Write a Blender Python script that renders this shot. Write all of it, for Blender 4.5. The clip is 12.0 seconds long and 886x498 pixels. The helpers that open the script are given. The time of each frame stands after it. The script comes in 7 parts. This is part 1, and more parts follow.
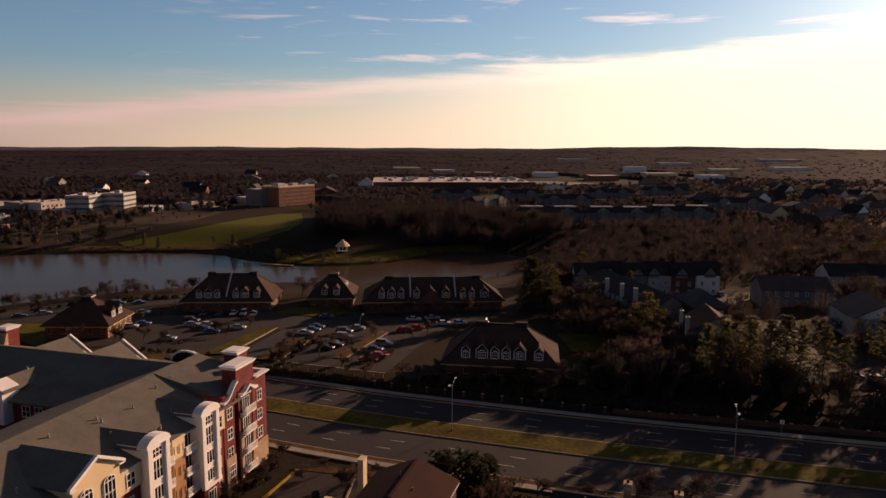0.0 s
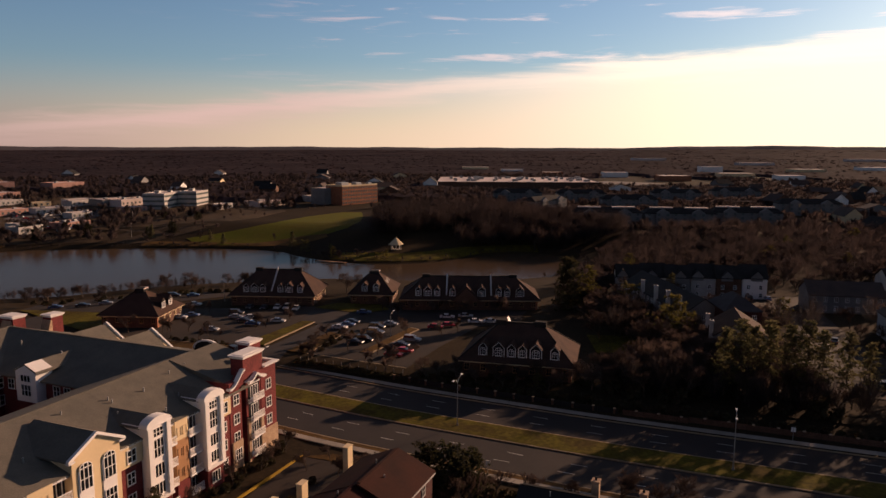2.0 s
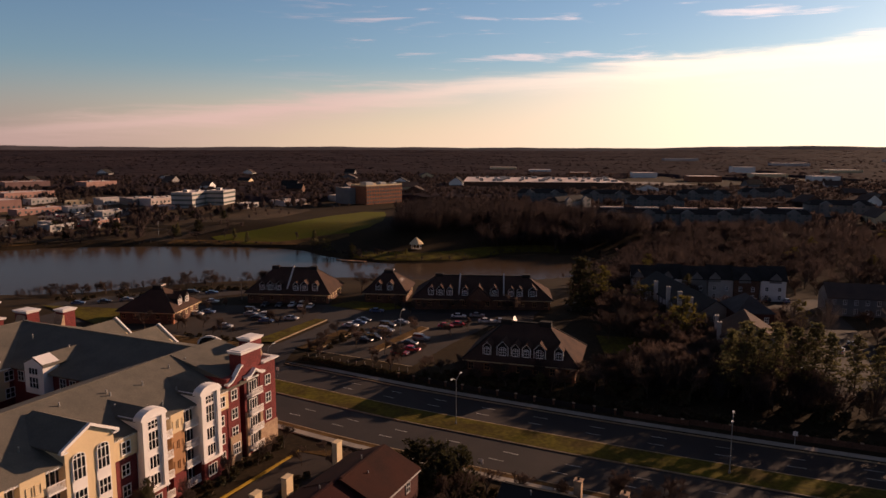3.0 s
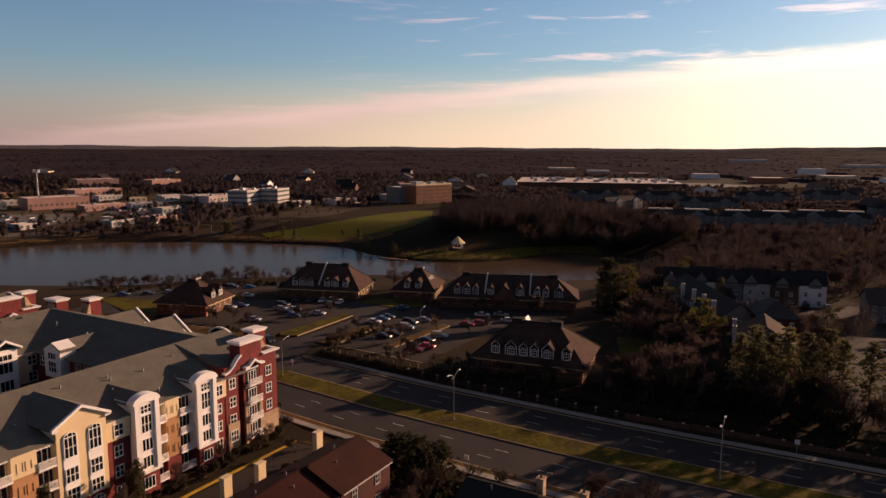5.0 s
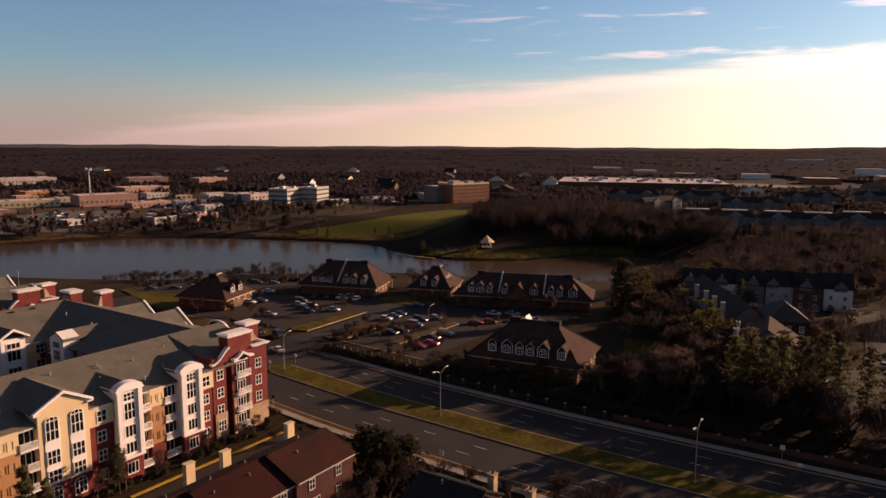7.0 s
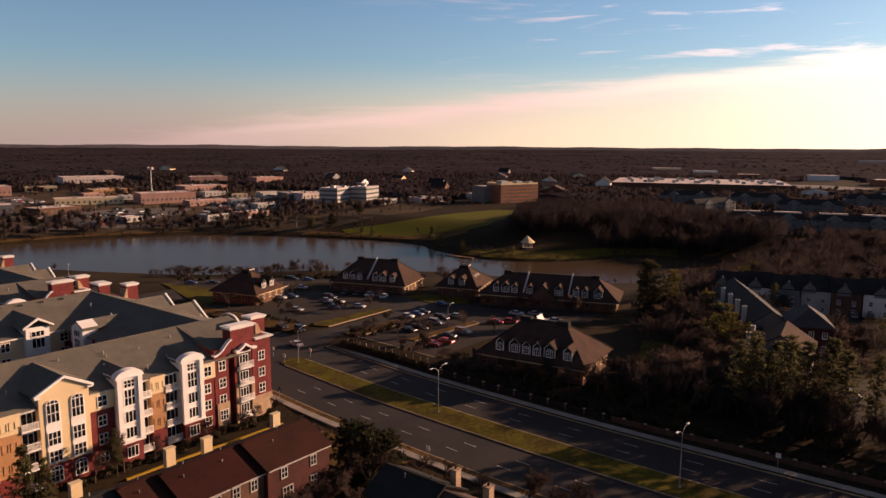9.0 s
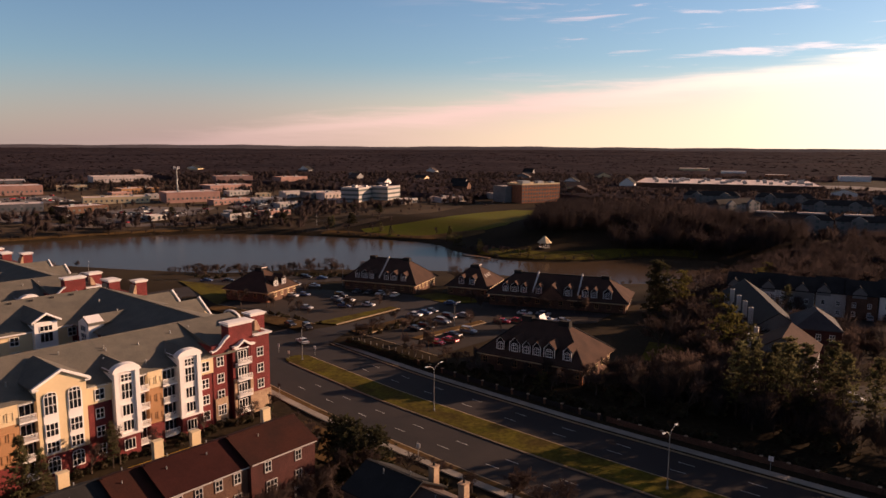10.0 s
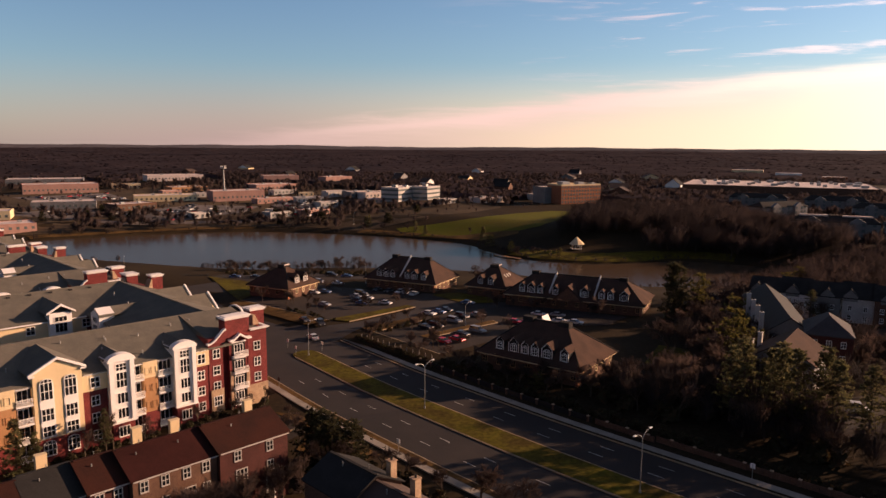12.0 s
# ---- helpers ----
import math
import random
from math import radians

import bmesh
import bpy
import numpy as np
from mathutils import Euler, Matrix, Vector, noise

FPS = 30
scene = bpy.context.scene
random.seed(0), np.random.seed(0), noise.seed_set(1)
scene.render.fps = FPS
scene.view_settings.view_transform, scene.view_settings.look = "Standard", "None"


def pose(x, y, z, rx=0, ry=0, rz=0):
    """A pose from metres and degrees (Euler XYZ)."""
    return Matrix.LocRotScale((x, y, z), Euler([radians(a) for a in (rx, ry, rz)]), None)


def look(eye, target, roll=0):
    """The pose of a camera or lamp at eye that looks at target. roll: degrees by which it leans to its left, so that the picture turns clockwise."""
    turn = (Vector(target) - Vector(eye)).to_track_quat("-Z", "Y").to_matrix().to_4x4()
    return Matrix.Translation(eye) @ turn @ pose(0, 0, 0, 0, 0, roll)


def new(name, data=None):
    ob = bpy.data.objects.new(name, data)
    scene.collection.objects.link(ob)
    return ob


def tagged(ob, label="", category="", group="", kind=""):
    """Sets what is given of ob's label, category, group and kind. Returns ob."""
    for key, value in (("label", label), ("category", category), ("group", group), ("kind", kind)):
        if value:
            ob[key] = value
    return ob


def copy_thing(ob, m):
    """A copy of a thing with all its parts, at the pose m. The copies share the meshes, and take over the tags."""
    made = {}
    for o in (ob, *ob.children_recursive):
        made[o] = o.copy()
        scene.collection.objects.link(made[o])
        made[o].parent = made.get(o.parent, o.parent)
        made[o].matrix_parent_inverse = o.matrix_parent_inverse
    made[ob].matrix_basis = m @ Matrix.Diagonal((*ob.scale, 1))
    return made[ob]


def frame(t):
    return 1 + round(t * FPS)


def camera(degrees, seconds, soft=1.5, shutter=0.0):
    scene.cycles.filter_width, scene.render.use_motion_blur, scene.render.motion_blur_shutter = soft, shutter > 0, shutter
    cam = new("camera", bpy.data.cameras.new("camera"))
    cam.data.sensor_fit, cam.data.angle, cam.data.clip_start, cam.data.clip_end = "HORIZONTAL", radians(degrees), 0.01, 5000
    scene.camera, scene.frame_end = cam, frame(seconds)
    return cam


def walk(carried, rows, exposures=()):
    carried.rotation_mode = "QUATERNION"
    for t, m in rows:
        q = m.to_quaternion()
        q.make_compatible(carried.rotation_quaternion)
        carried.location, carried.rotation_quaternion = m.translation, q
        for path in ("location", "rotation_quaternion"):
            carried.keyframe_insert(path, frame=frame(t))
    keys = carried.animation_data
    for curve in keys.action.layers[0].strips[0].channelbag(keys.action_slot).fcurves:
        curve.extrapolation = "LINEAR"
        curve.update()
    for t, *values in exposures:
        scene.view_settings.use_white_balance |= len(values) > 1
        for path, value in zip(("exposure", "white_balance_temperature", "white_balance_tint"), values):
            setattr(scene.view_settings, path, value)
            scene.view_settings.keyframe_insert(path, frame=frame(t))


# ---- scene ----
cam = camera(63.4, 12.0)
PATH = [
    (0, (4.645, 2.952, 52.899), (4.103, 4.855, 52.611), 0.3),
    (0.5, (8.529, 2.264, 53.023), (7.928, 4.15, 52.734), 0.3),
    (1, (11.605, 2.5, 53.168), (10.962, 4.371, 52.879), 0.2),
    (1.5, (14.666, 3.286, 53.204), (13.971, 5.139, 52.914), 0.3),
    (2, (17.454, 4.011, 53.189), (16.716, 5.847, 52.899), 0.2),
    (2.5, (20.416, 4.991, 53.118), (19.637, 6.81, 52.829), 0.3),
    (3, (23.022, 5.794, 53.057), (22.206, 7.597, 52.767), 0.2),
    (5, (34.212, 10.026, 52.74), (33.241, 11.75, 52.45), 0.3),
    (5.5, (37.081, 11.373, 52.655), (36.078, 13.079, 52.365), 0.3),
    (6, (39.651, 12.569, 52.604), (38.623, 14.26, 52.313), 0.3),
    (6.5, (42.443, 14.02, 52.56), (41.381, 15.69, 52.269), 0.3),
    (7, (44.927, 15.302, 52.555), (43.837, 16.953, 52.263), 0.3),
    (9, (55.172, 21.31, 52.326), (53.944, 22.862, 52.034), 0.3),
    (9.5, (57.841, 23.096, 52.226), (56.581, 24.622, 51.934), 0.4),
    (10, (60.18, 24.709, 52.17), (58.893, 26.212, 51.878), 0.3),
    (10.5, (62.713, 26.552, 52.096), (61.395, 28.028, 51.805), 0.4),
    (11, (64.964, 28.254, 52.045), (63.621, 29.707, 51.754), 0.3),
    (11.5, (67.296, 30.198, 52.018), (65.926, 31.626, 51.727), 0.4),
    (12, (69.422, 31.87, 51.991), (68.029, 33.275, 51.7), 0.4),
]
walk(cam, [(t, look(eye, target, roll)) for t, eye, target, roll in PATH], [(0.0, 0.42, 6500, 15), (6.0, 0.68, 6500, 15), (12.0, 0.95, 6500, 15)])

# ---- world, sun, exposure ----
SUN_AZ, SUN_EL = 27.0, 15.0          # degrees right of +y, degrees above the horizon
sun_dir = Vector((math.sin(radians(SUN_AZ)) * math.cos(radians(SUN_EL)), math.cos(radians(SUN_AZ)) * math.cos(radians(SUN_EL)), math.sin(radians(SUN_EL))))
sun_data = bpy.data.lights.new("sun", "SUN")
sun_data.energy, sun_data.angle, sun_data.color = 4.6, radians(0.6), (1.0, 0.63, 0.40)
sun = new("sun", sun_data)
sun.matrix_world = look(sun_dir * 500, (0, 0, 0))

world = bpy.data.worlds.new("sky")
scene.world = world
world.use_nodes = True
WT = world.node_tree
WT.nodes.clear()


def wn(kind, **kw):
    n = WT.nodes.new(kind)
    for k, v in kw.items():
        n.inputs[k].default_value = v
    return n


def wmath(op, a, b=None, clamp=False):
    n = WT.nodes.new("ShaderNodeMath")
    n.operation, n.use_clamp = op, clamp
    for k, v in ((0, a), (1, b)):
        if v is None:
            continue
        if isinstance(v, (int, float)):
            n.inputs[k].default_value = v
        else:
            WT.links.new(v, n.inputs[k])
    return n.outputs[0]


def wdot(v, vec):
    n = WT.nodes.new("ShaderNodeVectorMath")
    n.operation = "DOT_PRODUCT"
    WT.links.new(v, n.inputs[0])
    n.inputs[1].default_value = vec
    return n.outputs["Value"]


def wmix(fac, a, b, blend="MIX"):
    n = WT.nodes.new("ShaderNodeMix")
    n.data_type, n.blend_type = "RGBA", blend
    for k, v in ((0, fac), (6, a), (7, b)):
        if isinstance(v, (int, float, tuple)):
            n.inputs[k].default_value = v
        else:
            WT.links.new(v, n.inputs[k])
    return n.outputs[2]


def wramp(v, lo, hi):
    n = WT.nodes.new("ShaderNodeMapRange")
    n.interpolation_type = "SMOOTHSTEP"
    WT.links.new(v, n.inputs[0])
    n.inputs[1].default_value, n.inputs[2].default_value = lo, hi
    return n.outputs[0]


sky = WT.nodes.new("ShaderNodeTexSky")
sky.sky_type, sky.sun_disc = "NISHITA", False
sky.sun_elevation, sky.sun_rotation = radians(SUN_EL), radians(SUN_AZ)
sky.air_density, sky.dust_density, sky.ozone_density, sky.altitude = 1.0, 0.6, 1.2, 100
coord = WT.nodes.new("ShaderNodeTexCoord")
direction = coord.outputs["Generated"]
towards = wdot(direction, tuple(sun_dir))                     # 1 at the sun
up = wdot(direction, (0, 0, 1))
stretch = WT.nodes.new("ShaderNodeMapping")
stretch.inputs["Rotation"].default_value = (0, radians(-7), 0)
stretch.inputs["Scale"].default_value = (2.2, 2.2, 26.0)
WT.links.new(direction, stretch.inputs["Vector"])
streaks = wn("ShaderNodeTexNoise", Scale=2.6, Detail=7.0, Roughness=0.62, Distortion=0.4)
WT.links.new(stretch.outputs[0], streaks.inputs["Vector"])
# a thin sheet of cloud, its edge a slanting line that climbs towards the sun
edge = wdot(direction, (0.059, 0.1176, -0.991))
edge = wmath("ADD", edge, wmath("MULTIPLY", wmath("SUBTRACT", streaks.outputs["Fac"], 0.5), 0.045))
# thick enough to blaze towards the sun, elsewhere only a pink streak along its edge
dazzle = wramp(towards, 0.50, 0.90)
streak = wmath("MULTIPLY", wmath("SUBTRACT", 1.0, wramp(edge, 0.006, 0.058)), wmath("MULTIPLY", wramp(towards, -0.1, 0.45), 0.66))
veil = wmath("MULTIPLY", wramp(edge, -0.010, 0.016), wmath("MAXIMUM", dazzle, streak))
wisps = wmath("MULTIPLY", wramp(streaks.outputs["Fac"], 0.52, 0.68), wmath("MULTIPLY", wramp(up, 0.05, 0.12), wramp(towards, 0.30, 0.72)))
near_sun = wramp(towards, 0.42, 1.04)
base = wmix(1.0, sky.outputs[0], (0.0455, 0.0545, 0.0655, 1.0), "MULTIPLY")
glow = wmix(wramp(towards, 0.0, 0.80), (0.30, 0.20, 0.185, 1.0), (0.82, 0.60, 0.40, 1.0))
base = wmix(wmath("MULTIPLY", wmath("MULTIPLY", wmath("SUBTRACT", 1.0, wramp(up, -0.01, 0.115)), 0.80), wramp(towards, -0.7, 0.1)), base, glow)
base = wmix(wramp(up, 0.17, 0.50), base, wmix(1.0, base, (0.88, 0.63, 0.54, 1.0), "MULTIPLY"))
base = wmix(wramp(towards, -0.8, -0.15), wmix(1.0, base, (0.64, 0.43, 0.42, 1.0), "MULTIPLY"), base)
cloud_colour = wmix(near_sun, (0.52, 0.34, 0.30, 1.0), (1.15, 0.95, 0.66, 1.0))
rim = wmath("MULTIPLY", veil, wmath("SUBTRACT", 1.0, wramp(edge, 0.005, 0.035)))
lit = wmix(wmath("MULTIPLY", veil, 0.85), base, cloud_colour)
lit = wmix(wmath("MULTIPLY", rim, 0.75), lit, wmix(near_sun, (0.62, 0.40, 0.36, 1.0), (1.2, 1.0, 0.76, 1.0)))
lit = wmix(wmath("MULTIPLY", wisps, 0.55), lit, wmix(near_sun, (0.60, 0.42, 0.40, 1.0), (1.1, 0.84, 0.72, 1.0)))
back = WT.nodes.new("ShaderNodeBackground")
back.inputs["Strength"].default_value = 1.0
WT.links.new(lit, back.inputs["Color"])
WT.links.new(back.outputs[0], WT.nodes.new("ShaderNodeOutputWorld").inputs["Surface"])

# ---- materials ----


def rgba(c):
    return (c[0], c[1], c[2], 1.0)


def material(name, colour, rough=0.8, vary=0.25, scale=0.4, fine=6.0, bump=0.0, metal=0.0, second=None, objvar=0.0, islandvar=0.0, spec=0.3, trans=0.0):
    """A surface whose colour varies at two scales, from patches of some metres to grain, with a fine relief."""
    m = bpy.data.materials.new(name)
    m.use_nodes = True
    nt = m.node_tree
    b = nt.nodes["Principled BSDF"]
    b.inputs["Roughness"].default_value, b.inputs["Metallic"].default_value = rough, metal
    b.inputs["Specular IOR Level"].default_value = spec
    geo = nt.nodes.new("ShaderNodeNewGeometry")

    def tex(s, detail):
        n = nt.nodes.new("ShaderNodeTexNoise")
        n.inputs["Scale"].default_value, n.inputs["Detail"].default_value, n.inputs["Roughness"].default_value = s, detail, 0.6
        nt.links.new(geo.outputs["Position"], n.inputs["Vector"])
        return n.outputs["Fac"]

    def mix(fac, a, b2, blend="MIX"):
        n = nt.nodes.new("ShaderNodeMix")
        n.data_type, n.blend_type = "RGBA", blend
        for k, v in ((0, fac), (6, a), (7, b2)):
            if isinstance(v, (float, int, tuple)):
                n.inputs[k].default_value = v
            else:
                nt.links.new(v, n.inputs[k])
        return n.outputs[2]

    def ramp(v, lo, hi, a=0.0, c=1.0):
        n = nt.nodes.new("ShaderNodeMapRange")
        nt.links.new(v, n.inputs[0])
        n.inputs[1].default_value, n.inputs[2].default_value, n.inputs[3].default_value, n.inputs[4].default_value = lo, hi, a, c
        return n.outputs[0]

    big, small = tex(scale, 4.0), tex(fine, 3.0)
    other = second or tuple(v * (1 - vary) for v in colour)
    col = mix(ramp(big, 0.35, 0.65), rgba(colour), rgba(other))
    col = mix(1.0, col, mix(ramp(small, 0.3, 0.7), (1 - vary * 0.6,) * 3 + (1.0,), (1 + vary * 0.5,) * 3 + (1.0,)), "MULTIPLY")
    if objvar:
        info = nt.nodes.new("ShaderNodeObjectInfo")
        col = mix(1.0, col, mix(info.outputs["Random"], (1 - objvar,) * 3 + (1.0,), (1 + objvar,) * 3 + (1.0,)), "MULTIPLY")
    if islandvar:
        col = mix(1.0, col, mix(geo.outputs["Random Per Island"], (1 - islandvar, 1 - islandvar, 1 - islandvar, 1.0), (1 + islandvar, 1 + islandvar * 0.8, 1 + islandvar * 0.5, 1.0)), "MULTIPLY")
    nt.links.new(col, b.inputs["Base Color"])
    if trans:
        tr = nt.nodes.new("ShaderNodeBsdfTranslucent")
        nt.links.new(col, tr.inputs["Color"])
        ms = nt.nodes.new("ShaderNodeMixShader")
        ms.inputs[0].default_value = trans
        nt.links.new(b.outputs[0], ms.inputs[1])
        nt.links.new(tr.outputs[0], ms.inputs[2])
        nt.links.new(ms.outputs[0], nt.nodes["Material Output"].inputs["Surface"])
    if bump:
        bp = nt.nodes.new("ShaderNodeBump")
        bp.inputs["Strength"].default_value, bp.inputs["Distance"].default_value = bump, 0.05
        nt.links.new(small, bp.inputs["Height"])
        nt.links.new(bp.outputs[0], b.inputs["Normal"])
    return m


def masonry(name, brick, mortar, w=0.22, h=0.075):
    """Coursed brickwork on upright walls."""
    m = material(name, brick, 0.9, 0.3, 0.5, 9.0, 0.2)
    nt = m.node_tree
    b = nt.nodes["Principled BSDF"]
    old = b.inputs["Base Color"].links[0].from_socket
    geo = nt.nodes.new("ShaderNodeNewGeometry")
    sep = nt.nodes.new("ShaderNodeSeparateXYZ")
    nt.links.new(geo.outputs["Position"], sep.inputs[0])
    add = nt.nodes.new("ShaderNodeMath")
    nt.links.new(sep.outputs[0], add.inputs[0])
    nt.links.new(sep.outputs[1], add.inputs[1])
    com = nt.nodes.new("ShaderNodeCombineXYZ")
    nt.links.new(add.outputs[0], com.inputs[0])
    nt.links.new(sep.outputs[2], com.inputs[1])
    t = nt.nodes.new("ShaderNodeTexBrick")
    t.inputs["Scale"].default_value = 1.0
    t.inputs["Brick Width"].default_value, t.inputs["Row Height"].default_value, t.inputs["Mortar Size"].default_value = w, h, 0.01
    t.inputs["Color1"].default_value, t.inputs["Color2"].default_value, t.inputs["Mortar"].default_value = (1.1, 1.1, 1.1, 1), (0.75, 0.72, 0.72, 1), (1.5, 1.6, 1.6, 1)
    nt.links.new(com.outputs[0], t.inputs["Vector"])
    mx = nt.nodes.new("ShaderNodeMix")
    mx.data_type, mx.blend_type = "RGBA", "MULTIPLY"
    mx.inputs[0].default_value = 1.0
    nt.links.new(old, mx.inputs[6])
    nt.links.new(t.outputs[0], mx.inputs[7])
    nt.links.new(mx.outputs[2], b.inputs["Base Color"])
    return m


def glass(name, colour, rough=0.08):
    m = material(name, colour, rough, 0.2, 0.6, 2.0, spec=0.6)
    return m


MAT = {
    "winter_grass": material("winter_grass", (0.105, 0.076, 0.047), 0.97, 0.45, 0.02, 0.5, 0.4, second=(0.062, 0.046, 0.031), spec=0.04),
    "ground": material("ground", (0.040, 0.028, 0.015), 0.97, 0.45, 0.03, 1.2, 0.5, second=(0.028, 0.020, 0.012), spec=0.04),
    "lawn": material("lawn", (0.105, 0.088, 0.010), 0.97, 0.65, 0.18, 1.2, 0.5, second=(0.060, 0.042, 0.010), spec=0.05),
    "field": material("field", (0.098, 0.104, 0.010), 0.97, 0.35, 0.02, 1.0, 0.4, second=(0.105, 0.085, 0.014), spec=0.05),
    "dry_grass": material("dry_grass", (0.135, 0.078, 0.028), 0.97, 0.5, 0.12, 1.5, 0.4, second=(0.070, 0.042, 0.017), spec=0.04),
    "asphalt": material("asphalt", (0.038, 0.030, 0.027), 0.9, 0.45, 0.10, 8.0, 0.2, second=(0.027, 0.0225, 0.021), spec=0.2),
    "lot": material("lot", (0.042, 0.031, 0.025), 0.92, 0.5, 0.10, 5.0, 0.2, second=(0.029, 0.023, 0.019), spec=0.15),
    # far asphalt: base colour raised well above lot so it reads as sunlit
    "lot_far_lit": material("lot_far_lit", (0.150, 0.122, 0.108), 0.9, 0.4, 0.04, 1.0, second=(0.100, 0.082, 0.072)),
    "concrete": material("concrete", (0.32, 0.28, 0.23), 0.9, 0.3, 0.3, 6.0, 0.2),
    "kerb": material("kerb", (0.34, 0.25, 0.15), 0.9, 0.3, 0.5, 6.0, 0.2),
    "yellow_paint": material("yellow_paint", (0.42, 0.25, 0.015), 0.7, 0.25, 0.6, 8.0),
    "white_paint": material("white_paint", (0.46, 0.44, 0.41), 0.8, 0.4, 1.5, 9.0),
    "brick": masonry("brick", (0.165, 0.030, 0.028), (0.5, 0.45, 0.4)),
    "brick_row": masonry("brick_row", (0.066, 0.020, 0.016), (0.4, 0.36, 0.32)),
    "brick_brown": masonry("brick_brown", (0.12, 0.062, 0.040), (0.5, 0.45, 0.4)),
    "brick_orange": masonry("brick_orange", (0.34, 0.125, 0.062), (0.5, 0.45, 0.4)),
    "pink_render": material("pink_render", (0.44, 0.25, 0.20), 0.85, 0.2, 0.2, 3.0),
    "dull_white": material("dull_white", (0.46, 0.43, 0.40), 0.8, 0.2, 0.3, 3.0),
    "stone": material("stone", (0.46, 0.32, 0.20), 0.9, 0.4, 0.8, 3.0, 0.4, second=(0.34, 0.22, 0.14)),
    "cream": material("cream", (0.70, 0.54, 0.32), 0.75, 0.1, 0.3, 5.0),
    "tan": material("tan", (0.42, 0.22, 0.10), 0.8, 0.15, 0.3, 5.0),
    "white": material("white", (0.80, 0.76, 0.72), 0.7, 0.08, 0.3, 4.0),
    "slate": material("slate", (0.064, 0.057, 0.060), 0.85, 0.25, 0.3, 5.0, 0.3, spec=0.15),
    "grey_siding": material("grey_siding", (0.20, 0.19, 0.185), 0.8, 0.2, 0.3, 4.0),
    "shingle": material("shingle", (0.152, 0.135, 0.108), 0.92, 0.24, 0.35, 5.0, 0.6, second=(0.118, 0.108, 0.089), spec=0.15),
    "shingle_brown": material("shingle_brown", (0.085, 0.055, 0.044), 0.92, 0.25, 0.25, 6.0, 0.4, second=(0.060, 0.042, 0.036)),
    "shingle_red": material("shingle_red", (0.040, 0.012, 0.010), 0.94, 0.3, 0.25, 6.0, 0.4, spec=0.1),
    "shingle_office": material("shingle_office", (0.078, 0.046, 0.034), 0.94, 0.3, 0.25, 6.0, 0.4, second=(0.054, 0.034, 0.027), spec=0.08),
    "shingle_dark": material("shingle_dark", (0.034, 0.032, 0.031), 0.94, 0.3, 0.25, 6.0, 0.4, spec=0.1),
    "shingle_orange": material("shingle_orange", (0.046, 0.016, 0.011), 0.94, 0.35, 0.25, 6.0, 0.4, second=(0.030, 0.013, 0.010), spec=0.1),
    "membrane": material("membrane", (0.66, 0.54, 0.49), 0.8, 0.25, 0.05, 1.0),
    "metal_roof": material("metal_roof", (0.62, 0.58, 0.53), 0.5, 0.12, 0.3, 3.0, metal=0.15),
    "glass": glass("glass", (0.016, 0.018, 0.022)),
    "glass_band": glass("glass_band", (0.13, 0.15, 0.145)),
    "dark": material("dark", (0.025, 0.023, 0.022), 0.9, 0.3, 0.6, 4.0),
    "galvanised": material("galvanised", (0.35, 0.35, 0.34), 0.5, 0.2, 0.8, 6.0, metal=0.6),
    "lamp_glass": material("lamp_glass", (0.75, 0.73, 0.68), 0.25, 0.1, 1.0, 5.0),
    "bark": material("bark", (0.110, 0.078, 0.055), 0.95, 0.35, 0.5, 4.0, 0.5, objvar=0.25),
    "twigs": material("twigs", (0.118, 0.084, 0.071), 0.95, 0.3, 0.3, 2.0, objvar=0.35, trans=0.5),
    "twigs_far": material("twigs_far", (0.084, 0.061, 0.056), 0.95, 0.35, 0.05, 2.0, trans=0.45, second=(0.064, 0.049, 0.047)),
    "woods": material("woods", (0.100, 0.074, 0.070), 0.97, 0.3, 0.008, 0.15, islandvar=0.08, second=(0.072, 0.057, 0.056), trans=0.55, spec=0.03),
    # far woods and ridge: lifted, mauve base colours stand in for distance haze
    "woods_hazed": material("woods_hazed", (0.086, 0.064, 0.069), 0.97, 0.55, 0.004, 0.06, islandvar=0.05, second=(0.052, 0.041, 0.047), trans=0.5, spec=0.02),
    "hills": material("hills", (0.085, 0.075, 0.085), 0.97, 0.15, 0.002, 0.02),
    "needles": material("needles", (0.150, 0.150, 0.072), 0.9, 0.4, 0.5, 3.0, objvar=0.35, islandvar=0.35, second=(0.085, 0.074, 0.042), trans=0.6),
    "needles_dark": material("needles_dark", (0.052, 0.052, 0.024), 0.9, 0.4, 0.5, 3.0, objvar=0.25, islandvar=0.35, second=(0.040, 0.036, 0.020), trans=0.4),
    "thicket": material("thicket", (0.050, 0.039, 0.039), 0.97, 0.35, 0.04, 0.5, islandvar=0.14, second=(0.038, 0.032, 0.033), trans=0.45),
    "needles_yellow": material("needles_yellow", (0.130, 0.115, 0.030), 0.9, 0.4, 0.5, 3.0, objvar=0.2, islandvar=0.35, second=(0.095, 0.084, 0.028), trans=0.45),
    "hedge": material("hedge", (0.045, 0.042, 0.018), 0.95, 0.4, 0.6, 4.0, second=(0.055, 0.034, 0.018), trans=0.25),
    "rubber": material("rubber", (0.02, 0.02, 0.02), 0.8, 0.2, 1.0, 8.0),
    "red_sign": material("red_sign", (0.55, 0.05, 0.04), 0.6, 0.1, 1.0, 5.0),
}
